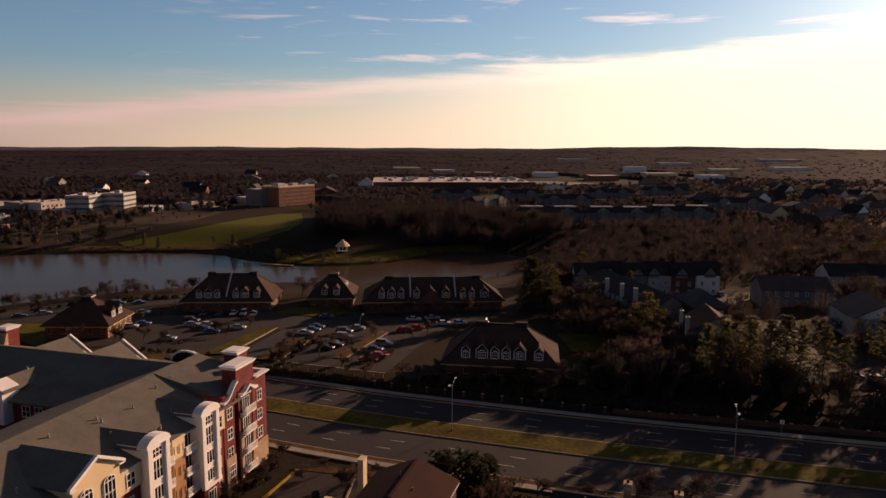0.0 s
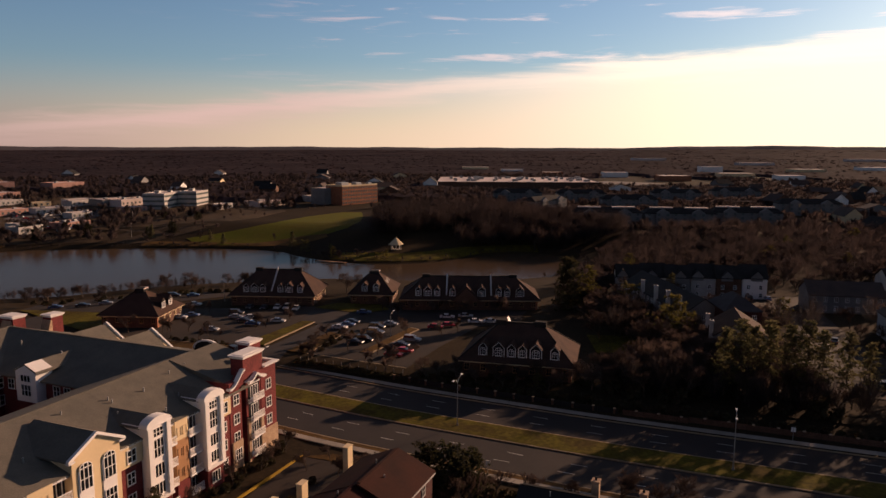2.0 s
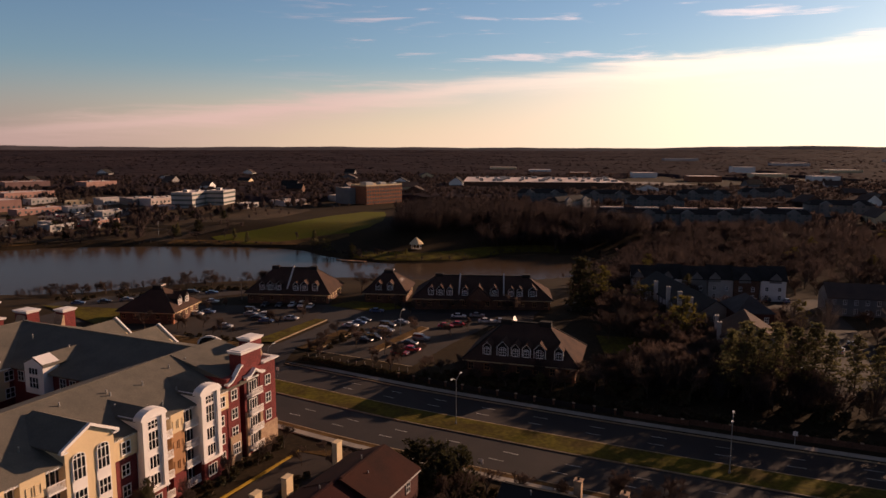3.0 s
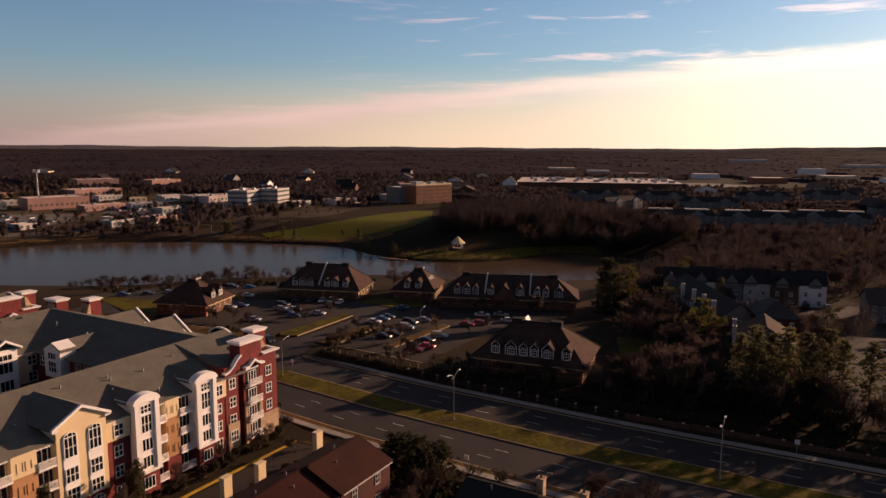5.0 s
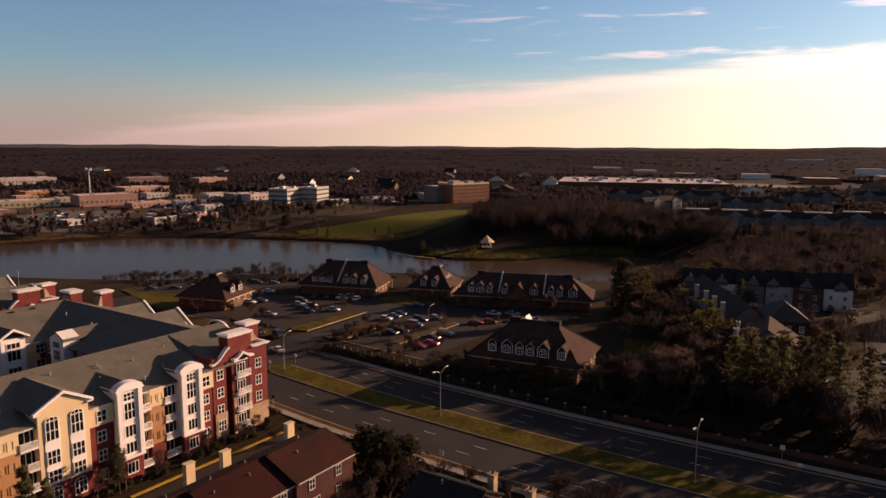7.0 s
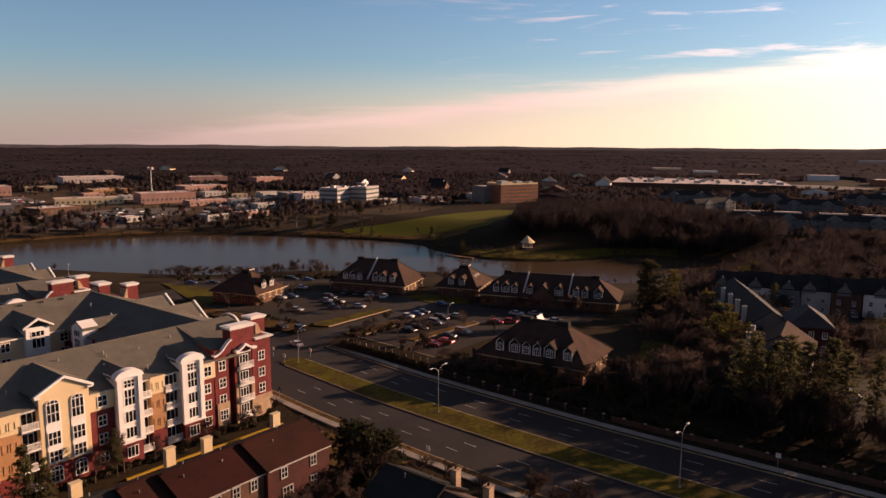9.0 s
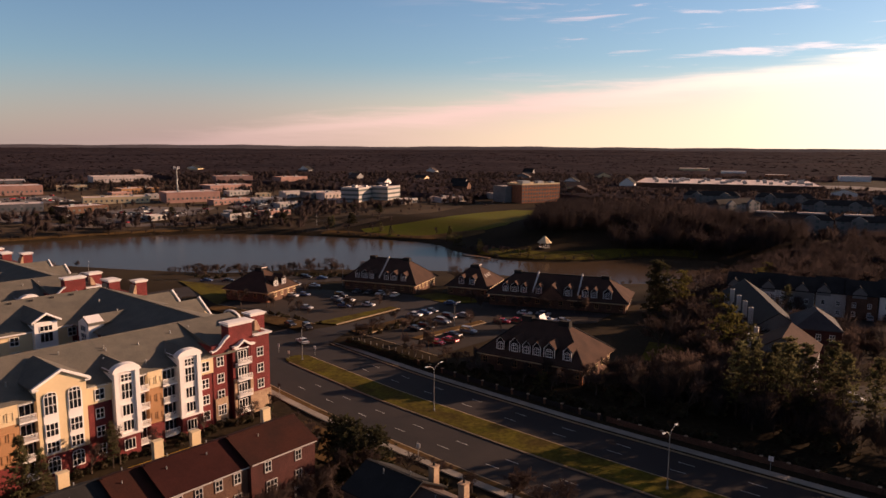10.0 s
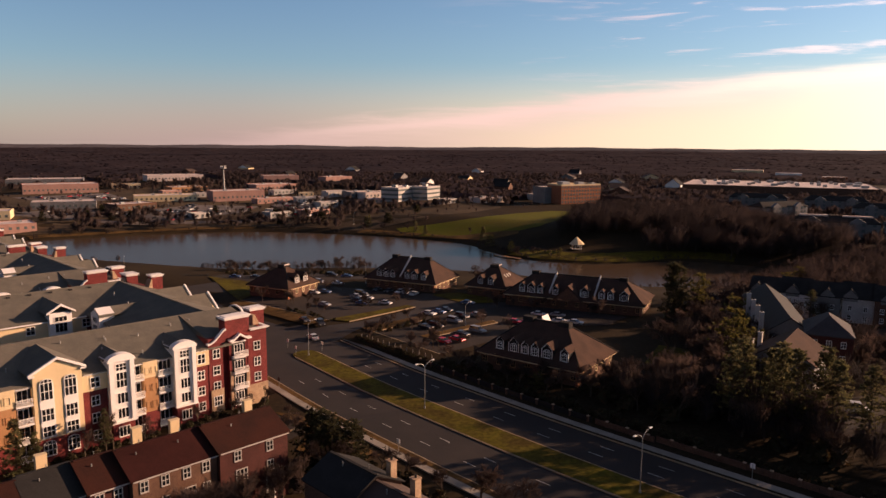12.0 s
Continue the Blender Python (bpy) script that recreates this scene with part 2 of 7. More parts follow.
for key, col in (("car_white", (0.55, 0.54, 0.53)), ("car_silver", (0.26, 0.26, 0.27)), ("car_black", (0.03, 0.03, 0.035)), ("car_blue", (0.05, 0.09, 0.20)), ("car_red", (0.42, 0.02, 0.03))):
    MAT[key] = material(key, col, 0.34, 0.06, 0.5, 3.0, metal=0.1, spec=0.45)


def water_material():
    m = bpy.data.materials.new("water")
    m.use_nodes = True
    nt = m.node_tree
    b = nt.nodes["Principled BSDF"]
    b.inputs["Roughness"].default_value = 0.17
    b.inputs["IOR"].default_value = 1.12
    b.inputs["Specular Tint"].default_value = (1.0, 0.72, 0.54, 1.0)
    b.inputs["Specular IOR Level"].default_value = 0.25
    geo = nt.nodes.new("ShaderNodeNewGeometry")
    n = nt.nodes.new("ShaderNodeTexNoise")
    n.inputs["Scale"].default_value, n.inputs["Detail"].default_value = 0.02, 3.0
    nt.links.new(geo.outputs["Position"], n.inputs["Vector"])
    mx = nt.nodes.new("ShaderNodeMix")
    mx.data_type = "RGBA"
    nt.links.new(n.outputs["Fac"], mx.inputs[0])
    mx.inputs[6].default_value, mx.inputs[7].default_value = (0.054, 0.037, 0.023, 1), (0.070, 0.047, 0.028, 1)
    nt.links.new(mx.outputs[2], b.inputs["Base Color"])
    r = nt.nodes.new("ShaderNodeTexNoise")
    r.inputs["Scale"].default_value, r.inputs["Detail"].default_value = 0.7, 4.0
    nt.links.new(geo.outputs["Position"], r.inputs["Vector"])
    bp = nt.nodes.new("ShaderNodeBump")
    bp.inputs["Strength"].default_value, bp.inputs["Distance"].default_value = 0.16, 0.10
    nt.links.new(r.outputs["Fac"], bp.inputs["Height"])
    nt.links.new(bp.outputs[0], b.inputs["Normal"])
    return m


MAT["water"] = water_material()


# ---- mesh building ----
class Geo:
    """Corners and faces of one mesh."""

    def __init__(self):
        self.v, self.f = [], []

    def add(self, verts, faces):
        n = len(self.v)
        self.v += [tuple(p) for p in verts]
        self.f += [tuple(n + k for k in f) for f in faces]
        return self

    def box(self, x0, x1, y0, y1, z0, z1):
        return self.add([(x0, y0, z0), (x1, y0, z0), (x1, y1, z0), (x0, y1, z0), (x0, y0, z1), (x1, y0, z1), (x1, y1, z1), (x0, y1, z1)],
                        [(3, 2, 1, 0), (4, 5, 6, 7), (0, 1, 5, 4), (1, 2, 6, 5), (2, 3, 7, 6), (3, 0, 4, 7)])

    def prism(self, outline, axis, a, b):
        """An outline of (u, v) pushed along an axis from a to b; u, v are the other two axes in order."""
        n = len(outline)

        def put(u, v, w):
            return {"x": (w, u, v), "y": (u, w, v), "z": (u, v, w)}[axis]

        pts = [put(u, v, a) for u, v in outline] + [put(u, v, b) for u, v in outline]
        return self.add(pts, [tuple(range(n))[::-1], tuple(range(n, 2 * n))] + [(k, (k + 1) % n, n + (k + 1) % n, n + k) for k in range(n)])

    def tube(self, p, q, r0, r1, n=5):
        p, q = Vector(p), Vector(q)
        d = (q - p).normalized()
        a = d.orthogonal().normalized()
        b = d.cross(a)
        ring = [(a * math.cos(2 * math.pi * k / n) + b * math.sin(2 * math.pi * k / n)) for k in range(n)]
        pts = [p + o * r0 for o in ring] + [q + o * r1 for o in ring]
        return self.add(pts, [(k, (k + 1) % n, n + (k + 1) % n, n + k) for k in range(n)] + [tuple(range(n))[::-1], tuple(range(n, 2 * n))])

    def mesh(self, name, mat, smooth=False):
        me = bpy.data.meshes.new(name)
        me.from_pydata(self.v, [], self.f)
        bm = bmesh.new()
        bm.from_mesh(me)
        if len(bm.faces) < 20000:
            bmesh.ops.recalc_face_normals(bm, faces=bm.faces[:])
        bm.to_mesh(me)
        bm.free()
        me.materials.append(MAT[mat])
        if smooth:
            me.polygons.foreach_set("use_smooth", [True] * len(me.polygons))
        return me


def thing(name, label, category, group="", kind="", at=(0, 0, 0), turn=0):
    ob = new(name)
    ob.empty_display_size = 0.2
    ob.matrix_world = pose(at[0], at[1], at[2], 0, 0, turn)
    return tagged(ob, label, category, group, kind)


def part(name, geo, mat, parent, label="", at=None, smooth=False):
    """One mesh under a thing or a part, in its parent's own space, or at a pose in it."""
    data = geo if isinstance(geo, bpy.types.Mesh) else geo.mesh(name, mat, smooth)
    ob = new(name, data)
    ob.parent = parent
    if at is not None:
        ob.matrix_basis = at
    return tagged(ob, label)


def structure(name, geo, mat, label, category, smooth=False):
    return tagged(new(name, geo.mesh(name, mat, smooth)), label, category, kind="structure")

# ---- the lie of the land ----
LAKE = [(-470, 110), (-419, 167), (-412, 195), (-403, 227), (-391, 258), (-372, 290), (-343, 312), (-305, 332), (-270, 346), (-238, 353), (-222, 351), (-203, 340),
        (-177, 333), (-160, 333), (-143, 340), (-130, 349), (-120, 364), (-110, 386), (-97, 398), (-75, 404), (-60, 396), (-58, 372), (-60, 334), (-83, 312), (-121, 298),
        (-153, 289), (-175, 276), (-188, 264), (-204, 252), (-219, 236), (-232, 214), (-246, 203), (-272, 188), (-325, 162), (-400, 106)]
WATER = -9.3
_L = np.array(LAKE, float)


def lake_distance(x, y):
    """Metres from the lake's edge, negative on the water."""
    x, y = np.asarray(x, float), np.asarray(y, float)
    best, inside = np.full(x.shape, 1e9), np.zeros(x.shape, bool)
    for (ax, ay), (bx, by) in zip(_L, np.roll(_L, -1, 0)):
        dx, dy = bx - ax, by - ay
        t = np.clip(((x - ax) * dx + (y - ay) * dy) / (dx * dx + dy * dy), 0, 1)
        best = np.minimum(best, np.hypot(x - ax - t * dx, y - ay - t * dy))
        inside ^= ((ay > y) != (by > y)) & (x < dx * (y - ay) / (dy if dy else 1e-9) + ax)
    return np.where(inside, -best, best)


def smooth01(v):
    v = np.clip(v, 0, 1)
    return v * v * (3 - 2 * v)


def land(x, y):
    """Height of the ground."""
    x, y = np.asarray(x, float), np.asarray(y, float)
    r = np.hypot(x, y)
    near = np.where(x < -28, 0.026, 0.02) * np.clip(x + 28, -140, 90)
    near = near + smooth01((y - 143) / 12) * 0.9 - 0.0165 * np.clip(y - 145, 0, 150)
    far = 1.2 + 0.0038 * np.clip(r - 480, 0, 1e5) + 0.8 * np.sin(x * 0.011) * np.cos(y * 0.009)
    far = far + smooth01((r - 900) / 2500) * 5 * (np.sin(x * 0.0021 + 1) * np.cos(y * 0.0013))
    far = far + 9 * smooth01((y - 1500) / 2500) * smooth01((x + 900) / 900)
    far = far - 4.2 * smooth01((-x - 290) / 90) * smooth01((480 - y) / 110)          # the low shore of the shops
    behind = smooth01((y + 0.35 * (-x) - 400) / 60)
    behind = np.maximum(behind, smooth01((-x - 350) / 60))
    h = near * (1 - behind) + far * behind
    d = lake_distance(x, y)
    shore = WATER + np.where(d > 0, 0.22 * np.minimum(d, 6) + 0.02 * d, 0.5 * d)
    s = smooth01(d / 60)
    h = h * s + np.minimum(shore, h) * (1 - s)
    return np.where(d < 0, np.maximum(WATER - 2.5, WATER + 0.35 * d), h)


def h1(x, y):
    return float(land(np.array([x]), np.array([y]))[0])


def spread(near_lo, near_hi, step, far_lo, far_hi):
    inner = list(np.arange(near_lo, near_hi + 0.1, step))
    out, d = [], step
    v = near_hi
    while v < far_hi:
        d *= 1.16
        v = min(v + d, far_hi)
        out.append(v)
    low, d, v = [], step, near_lo
    while v > far_lo:
        d *= 1.16
        v = max(v - d, far_lo)
        low.append(v)
    return np.array(low[::-1] + inner + out)


def sheet(xs, ys, lift=0.0, keep=None):
    X, Y = np.meshgrid(xs, ys)
    Z = land(X, Y) + lift
    g = Geo()
    n, m = len(xs), len(ys)
    g.v = list(zip(X.ravel().tolist(), Y.ravel().tolist(), Z.ravel().tolist()))
    g.f = [(j * n + i, j * n + i + 1, (j + 1) * n + i + 1, (j + 1) * n + i) for j in range(m - 1) for i in range(n - 1)
           if keep is None or keep(0.5 * (xs[i] + xs[i + 1]), 0.5 * (ys[j] + ys[j + 1]))]
    return g


def drape(outline, lift, step=3.0):
    """A flat patch that follows the ground inside an outline."""
    bm = bmesh.new()
    face = bm.faces.new([bm.verts.new((x, y, 0)) for x, y in outline])
    xs, ys = [p[0] for p in outline], [p[1] for p in outline]
    for lo, hi, no in ((min(xs), max(xs), (1, 0, 0)), (min(ys), max(ys), (0, 1, 0))):
        v = lo + step
        while v < hi:
            bmesh.ops.bisect_plane(bm, geom=bm.verts[:] + bm.edges[:] + bm.faces[:], plane_co=(v * no[0], v * no[1], 0), plane_no=no)
            v += step
    bm.verts.index_update()
    co = np.array([v.co for v in bm.verts])
    z = land(co[:, 0], co[:, 1]) + lift
    g = Geo()
    g.v = [(a, b, c) for (a, b, _), c in zip(co.tolist(), z.tolist())]
    g.f = [tuple(v.index for v in f.verts) for f in bm.faces]
    bm.free()
    return g


ground = structure("ground", sheet(spread(-420, 140, 4.0, -4300, 3000), spread(16, 420, 4.0, -400, 4850)), "ground", "brown winter ground with leaf litter and worn grass", "ground", True)
wg = Geo()
wg.add([(-500, 80, WATER), (-40, 80, WATER), (-40, 430, WATER), (-500, 430, WATER)], [(0, 1, 2, 3)])
structure("water", wg, "water", "calm brown lake water reflecting the evening sky", "water")


# ---- the divided road ----
ROAD_X = (-330, -200, -90, -77, -64, -53, -44, -29, -17, -5, 10, 40, 170)
ROAD_Y = (182.0, 156.0, 134.3, 132.2, 130.2, 128.5, 127.2, 125.8, 124.9, 124.0, 123.4, 122.6, 121.0)


def road_y(x):
    """The middle of the road, a gentle bend."""
    return float(np.mean(np.interp((x - 7, x - 3, x, x + 3, x + 7), ROAD_X, ROAD_Y)))


def strip(y0, y1, lift, x0, x1, step=4.0, thick=0.0):
    """A band along the road between two offsets from its middle."""
    g = Geo()
    n = max(1, int(round((x1 - x0) / step)))
    xs = np.linspace(x0, x1, n + 1)
    top = []
    for x in xs:
        c = road_y(x)
        top.append([(x, c + y0, ROADZ(x) + lift), (x, c + y1, ROADZ(x) + lift)])
    for a, b in zip(top, top[1:]):
        g.add([a[0], b[0], b[1], a[1]], [(0, 1, 2, 3)])
        if thick:
            d = Vector((0, 0, thick))
            for p, q in ((a[0], b[0]), (b[1], a[1])):
                g.add([Vector(p) - d, Vector(q) - d, q, p], [(0, 1, 2, 3)])
    if thick:
        d = Vector((0, 0, thick))
        for p, q in (top[0], top[-1]):
            g.add([Vector(p) - d, Vector(q) - d, q, p], [(0, 1, 2, 3)])
    return g


def ROADZ(x):
    west = float(smooth01((-x - 100) / 50))
    return h1(x, 118.0) * (1 - west) + h1(x, road_y(x)) * west


structure("road", strip(-15.0, 13.6, 0.14, -190, 170), "asphalt", "worn grey asphalt of a divided road", "road")
structure("pavement_far", strip(14.6, 16.3, 0.30, -84, 170, thick=0.25), "concrete", "pale concrete pavement along the road", "pavement")
structure("verge_far", strip(13.85, 14.6, 0.27, -84, 170, thick=0.2), "ground", "bare brown verge between kerb and pavement", "verge")
structure("kerb_far", strip(13.6, 13.85, 0.30, -84, 170, thick=0.2), "kerb", "worn concrete kerb", "kerb")
structure("kerb_near", strip(-15.25, -15.0, 0.30, -70, 170, thick=0.2), "kerb", "worn concrete kerb", "kerb")
structure("pavement_near", strip(-18.0, -16.5, 0.28, -74, 170, thick=0.22), "concrete", "tan concrete footpath beside the road", "pavement")
structure("verge_near", strip(-16.5, -15.25, 0.26, -74, 170, thick=0.2), "dry_grass", "dry straw-coloured grass verge", "verge")
structure("median", strip(-3.1, 3.1, 0.34, -79, 170, thick=0.25), "lawn", "grassy raised median strip", "median")
structure("median_kerb_near", strip(-3.4, -3.1, 0.31, -79, 170, thick=0.2), "kerb", "worn concrete kerb round the median", "kerb")
structure("median_kerb_far", strip(3.1, 3.4, 0.31, -79, 170, thick=0.2), "kerb", "worn concrete kerb round the median", "kerb")
g = Geo()
nose = [(-79 + 3.25 * math.cos(math.pi * (0.5 + k / 12)), road_y(-79) + 0.05 + 3.25 * math.sin(math.pi * (0.5 + k / 12)), ROADZ(-80) + 0.34) for k in range(13)]
g.add(nose, [tuple(range(13))])
g.add(nose + [(x, y, z - 0.3) for x, y, z in nose], [(k, k + 1, k + 14, k + 13) for k in range(12)])
structure("median_nose", g, "lawn", "rounded grassy end of the median", "median")
for off in (-7.4, -10.9, 7.0, 10.4):
    x = -62.0 if off < -9 else -60.5
    while x < 60:
        c = road_y(x + 1.4)
        z = ROADZ(x + 1.4) + 0.15
        g = Geo().add([(x, road_y(x) + off - 0.08, ROADZ(x) + 0.152), (x + 2.8, road_y(x + 2.8) + off - 0.08, ROADZ(x + 2.8) + 0.152), (x + 2.8, road_y(x + 2.8) + off + 0.08, ROADZ(x + 2.8) + 0.152), (x, road_y(x) + off + 0.08, ROADZ(x) + 0.152)], [(0, 1, 2, 3)])
        tagged(new("lane_marking", g.mesh("lane_marking", "white_paint")), "worn white dashed lane marking on asphalt", "road marking", "lane dashes", "structure")
        x += 11.15

# ---- windows and other repeated parts ----
WIN = {}


def window_meshes(w, h, cols, rows, arch=False, mat="white"):
    """A casing with glazing bars, its back on the wall at x = 0 and facing +x, and its pane."""
    key = (w, h, cols, rows, arch, mat)
    if key in WIN:
        return WIN[key]
    t, d, seen = 0.10, 0.10, {}
    g = Geo()

    def at(x, y, z):
        k = (round(x, 3), round(y, 3), round(z, 3))
        if k not in seen:
            seen[k] = len(g.v)
            g.v.append(k)
        return seen[k]

    def slab(y0, y1, z0, z1):
        a, b, c, e = at(d, y0, z0), at(d, y1, z0), at(d, y1, z1), at(d, y0, z1)
        q = [at(0, y0, z0), at(0, y1, z0), at(0, y1, z1), at(0, y0, z1)]
        g.f.extend([(a, b, c, e), (q[0], q[1], b, a), (q[1], q[2], c, b), (q[2], q[3], e, c), (q[3], q[0], a, e)])

    ys = [-w / 2, -w / 2 + t] + [v for k in range(1, cols) for v in (-w / 2 + w * k / cols - 0.045, -w / 2 + w * k / cols + 0.045)] + [w / 2 - t, w / 2]
    zs = [-0.08, t] + [v for k in range(1, rows) for v in (h * k / rows - 0.04, h * k / rows + 0.04)] + [h - t, h]
    for a in range(len(ys) - 1):
        for b in range(len(zs) - 1):
            if a % 2 == 0 or b % 2 == 0:
                slab(ys[a], ys[a + 1], zs[b], zs[b + 1])
    p = Geo().box(0.004, 0.03, -w / 2 + t, w / 2 - t, t, h - t)
    if arch:
        n = 8
        rise = w * 0.32
        out = [(w / 2 * math.cos(math.pi * k / n), h + rise * math.sin(math.pi * k / n)) for k in range(n + 1)]
        inn = [((w / 2 - t) * math.cos(math.pi * k / n), h + (rise - t) * math.sin(math.pi * k / n)) for k in range(n + 1)]
        for k in range(n):
            lo = [at(0, *out[k]), at(0, *out[k + 1]), at(0, *inn[k + 1]), at(0, *inn[k])]
            hi = [at(d, *out[k]), at(d, *out[k + 1]), at(d, *inn[k + 1]), at(d, *inn[k])]
            g.f.extend([tuple(hi), (lo[0], lo[1], hi[1], hi[0]), (lo[2], lo[3], hi[3], hi[2])])
        for c in range(1, cols):
            y = -w / 2 + w * c / cols
            slab(y - 0.045, y + 0.045, h, h + rise * 0.75)
        p.prism([(y, z) for y, z in inn], "x", 0.004, 0.03)
    WIN[key] = (g.mesh("window", mat), p.mesh("pane", "glass"))
    return WIN[key]


def window(parent, m, w, h, cols=2, rows=2, arch=False, mat="white"):
    a, b = window_meshes(w, h, cols, rows, arch, mat)
    ob = part("window", a, "", parent, "", m)
    part("pane", b, "", ob, "dark glass pane")
    return ob


def facing(x, y, z, turn=0):
    return pose(x, y, z, 0, 0, turn)


def gable_roof(x0, x1, y0, y1, ze, zr, along, over=0.5, thick=0.25, hip0=0.0, hip1=0.0):
    """A pitched roof with thickness; the ridge runs along x or y; hip0, hip1: how far the ridge draws in at its ends."""
    g = Geo()

    def put(u, v, z):
        return (u, v, z) if along == "x" else (v, u, z)

    u0, u1, v0, v1 = (x0, x1, y0, y1) if along == "x" else (y0, y1, x0, x1)
    vm = (v0 + v1) / 2
    slope = (zr - ze) / (vm - v0)
    e = ze - over * slope
    ov0, ov1 = (over, over)
    pts = [put(u0 - ov0, v0 - over, e), put(u1 + ov1, v0 - over, e), put(u1 + ov1, v1 + over, e), put(u0 - ov0, v1 + over, e),
           put(u0 - ov0 + hip0 + (over if hip0 else 0), vm, zr), put(u1 + ov1 - hip1 - (over if hip1 else 0), vm, zr)]
    low = [(a, b, c - thick) for a, b, c in pts]
    faces = [(0, 1, 5, 4), (2, 3, 4, 5), (7, 6, 10, 11), (9, 8, 11, 10), (6, 7, 1, 0), (8, 9, 3, 2)]
    faces += [(1, 2, 5), (8, 7, 11), (7, 8, 2, 1)] if hip1 else [(7, 11, 5, 1), (11, 8, 2, 5)]
    faces += [(3, 0, 4), (6, 9, 10), (9, 6, 0, 3)] if hip0 else [(0, 4, 10, 6), (4, 3, 9, 10)]
    g.add(pts + low, faces)
    return g


def steps(x0, x1, y0, y1, z):
    """A moulded cornice that steps outwards in four courses round a block."""
    g = Geo()
    rings = [(0.0, 0.0), (0.08, 0.0), (0.08, 0.14), (0.16, 0.14), (0.16, 0.28), (0.30, 0.28), (0.30, 0.44), (0.36, 0.44), (0.36, 0.54), (-0.20, 0.54), (-0.20, 0.62)]
    for out, up_ in rings:
        g.v += [(x0 - out, y0 - out, z + up_), (x1 + out, y0 - out, z + up_), (x1 + out, y1 + out, z + up_), (x0 - out, y1 + out, z + up_)]
    for k in range(len(rings) - 1):
        g.f += [(4 * k + j, 4 * k + (j + 1) % 4, 4 * k + 4 + (j + 1) % 4, 4 * k + 4 + j) for j in range(4)]
    n = 4 * (len(rings) - 1)
    g.f.append((n, n + 1, n + 2, n + 3))
    return g


# ---- the apartment house with three wings round a court ----
def apartment_house():
    b = thing("apartment_building", "four-storey brick and cream apartment building with grey shingle roofs", "apartment building", "apartment buildings", at=(-55.7, 107.7, 0))
    OX, OY = -55.7, 107.7

    def P(name, geo, mat, parent=b, label=""):
        g = Geo()
        g.v = [(x - OX, y - OY, z) for x, y, z in geo.v]
        g.f = geo.f
        return part(name, g, mat, parent, label)

    def W(x, y, z, w, h, turn=0, cols=2, rows=2, arch=False, mat="white"):
        return window(b, facing(x - OX, y - OY, z, turn), w, h, cols, rows, arch, mat)

    Z0 = -4.5
    # bodies of the wings
    P("wall", Geo().box(-81.0, -57.4, 40.0, 98.0, Z0, 12.9), "brick", label="dark red brick wall of the street wing")
    P("wall", Geo().box(-113.0, -82.0, 89.0, 110.5, Z0, 12.9), "brick", label="dark red brick wall of the linking wing")
    P("wall", Geo().box(-127.0, -101.3, 40.0, 103.0, Z0, 12.9), "brick", label="dark red brick wall of the rear wing")
    P("roof", gable_roof(-81.2, -56.9, 39.5, 101.0, 12.9, 17.0, "y", over=0.6), "shingle", label="grey-brown shingle roof")
    P("roof", gable_roof(-114.0, -69.0, 88.5, 113.5 - 0.5, 12.9, 17.0, "x", over=0.5), "shingle", label="grey-brown shingle roof")
    P("roof", gable_roof(-127.2, -101.0, 39.5, 101.0, 12.9, 17.0, "y", over=0.6), "shingle", label="grey-brown shingle roof")
    for ya, yb in ((40, 64.1), (72.2, 76.0), (80.4, 87.5), (91.9, 95.0)):
        P("fascia", Geo().box(-57.05, -56.3, ya, yb, 12.35, 12.62), "white")
    P("fascia", Geo().box(-101.2, -100.3, 40, 101.0, 12.35, 12.62), "white")
    P("cladding", Geo().box(-101.3, -101.0, 40, 88, 6.6, 12.6), "cream", label="cream clad upper storeys")
    # street front, bay by bay
    # pale gabled bay with two arched stair windows
    bay = Geo().prism([(64.4, 3.2), (71.9, 3.2), (71.9, 14.5), (68.15, 16.4), (64.4, 14.5)], "x", -57.4, -56)
    bay = P("gabled_bay", bay, "cream", label="cream gabled bay")
    P("bay_base", Geo().box(-57.4, -56, 64.4, 71.9, Z0, 3.2), "brick")
    trim = Geo()
    for s, y in ((1, 64.2), (-1, 72.1)):
        trim.prism([(y - s * 0.5, 14.25), (y, 14.45), (68.15, 16.52), (68.15, 16.92), (y - s * 0.5, 14.62)], "x", -56.05, -55.6)
        trim.box(-56.3, -55.7, y - 0.4, y + 0.4, 14.05, 14.2).box(-56.3, -55.6, y - 0.5, y + 0.5, 14.2, 14.32)
    P("gable_trim", trim, "white")
    P("bay_roof", gable_roof(-66.5, -56.05, 64.0, 72.3, 14.6, 16.85, "x", over=0.25, thick=0.2), "shingle")
    P("bay_wall", Geo().box(-64.0, -57.4, 64.4, 71.9, 12.0, 14.5), "cream")
    for y in (66.3, 70.0):
        P("panel", Geo().box(-56, -55.9, y - 1.12, y + 1.12, 3.4, 12.6), "white")
        W(-55.89, y, 9.9, 1.95, 3.0, 0, 3, 2, True)
        W(-55.89, y, 6.3, 1.95, 2.2, 0, 3, 2)
        W(-55.99, y, 2.9 - 2.6, 1.95, 2.0, 0, 3, 2, True)
        W(-55.89, y, 3.6, 1.95, 1.9, 0, 3, 2)
    # two white towers with segmental caps
    for ya, yb in ((76.2, 80.2), (87.8, 91.7)):
        ym = (ya + yb) / 2
        P("tower", Geo().box(-60.0, -55.5, ya, yb, 3.3, 14.3), "white", label="white rendered window tower")
        P("tower_base", Geo().box(-57.4, -55.4, ya + 0.1, yb - 0.1, Z0, 3.3), "brick")
        n = 10
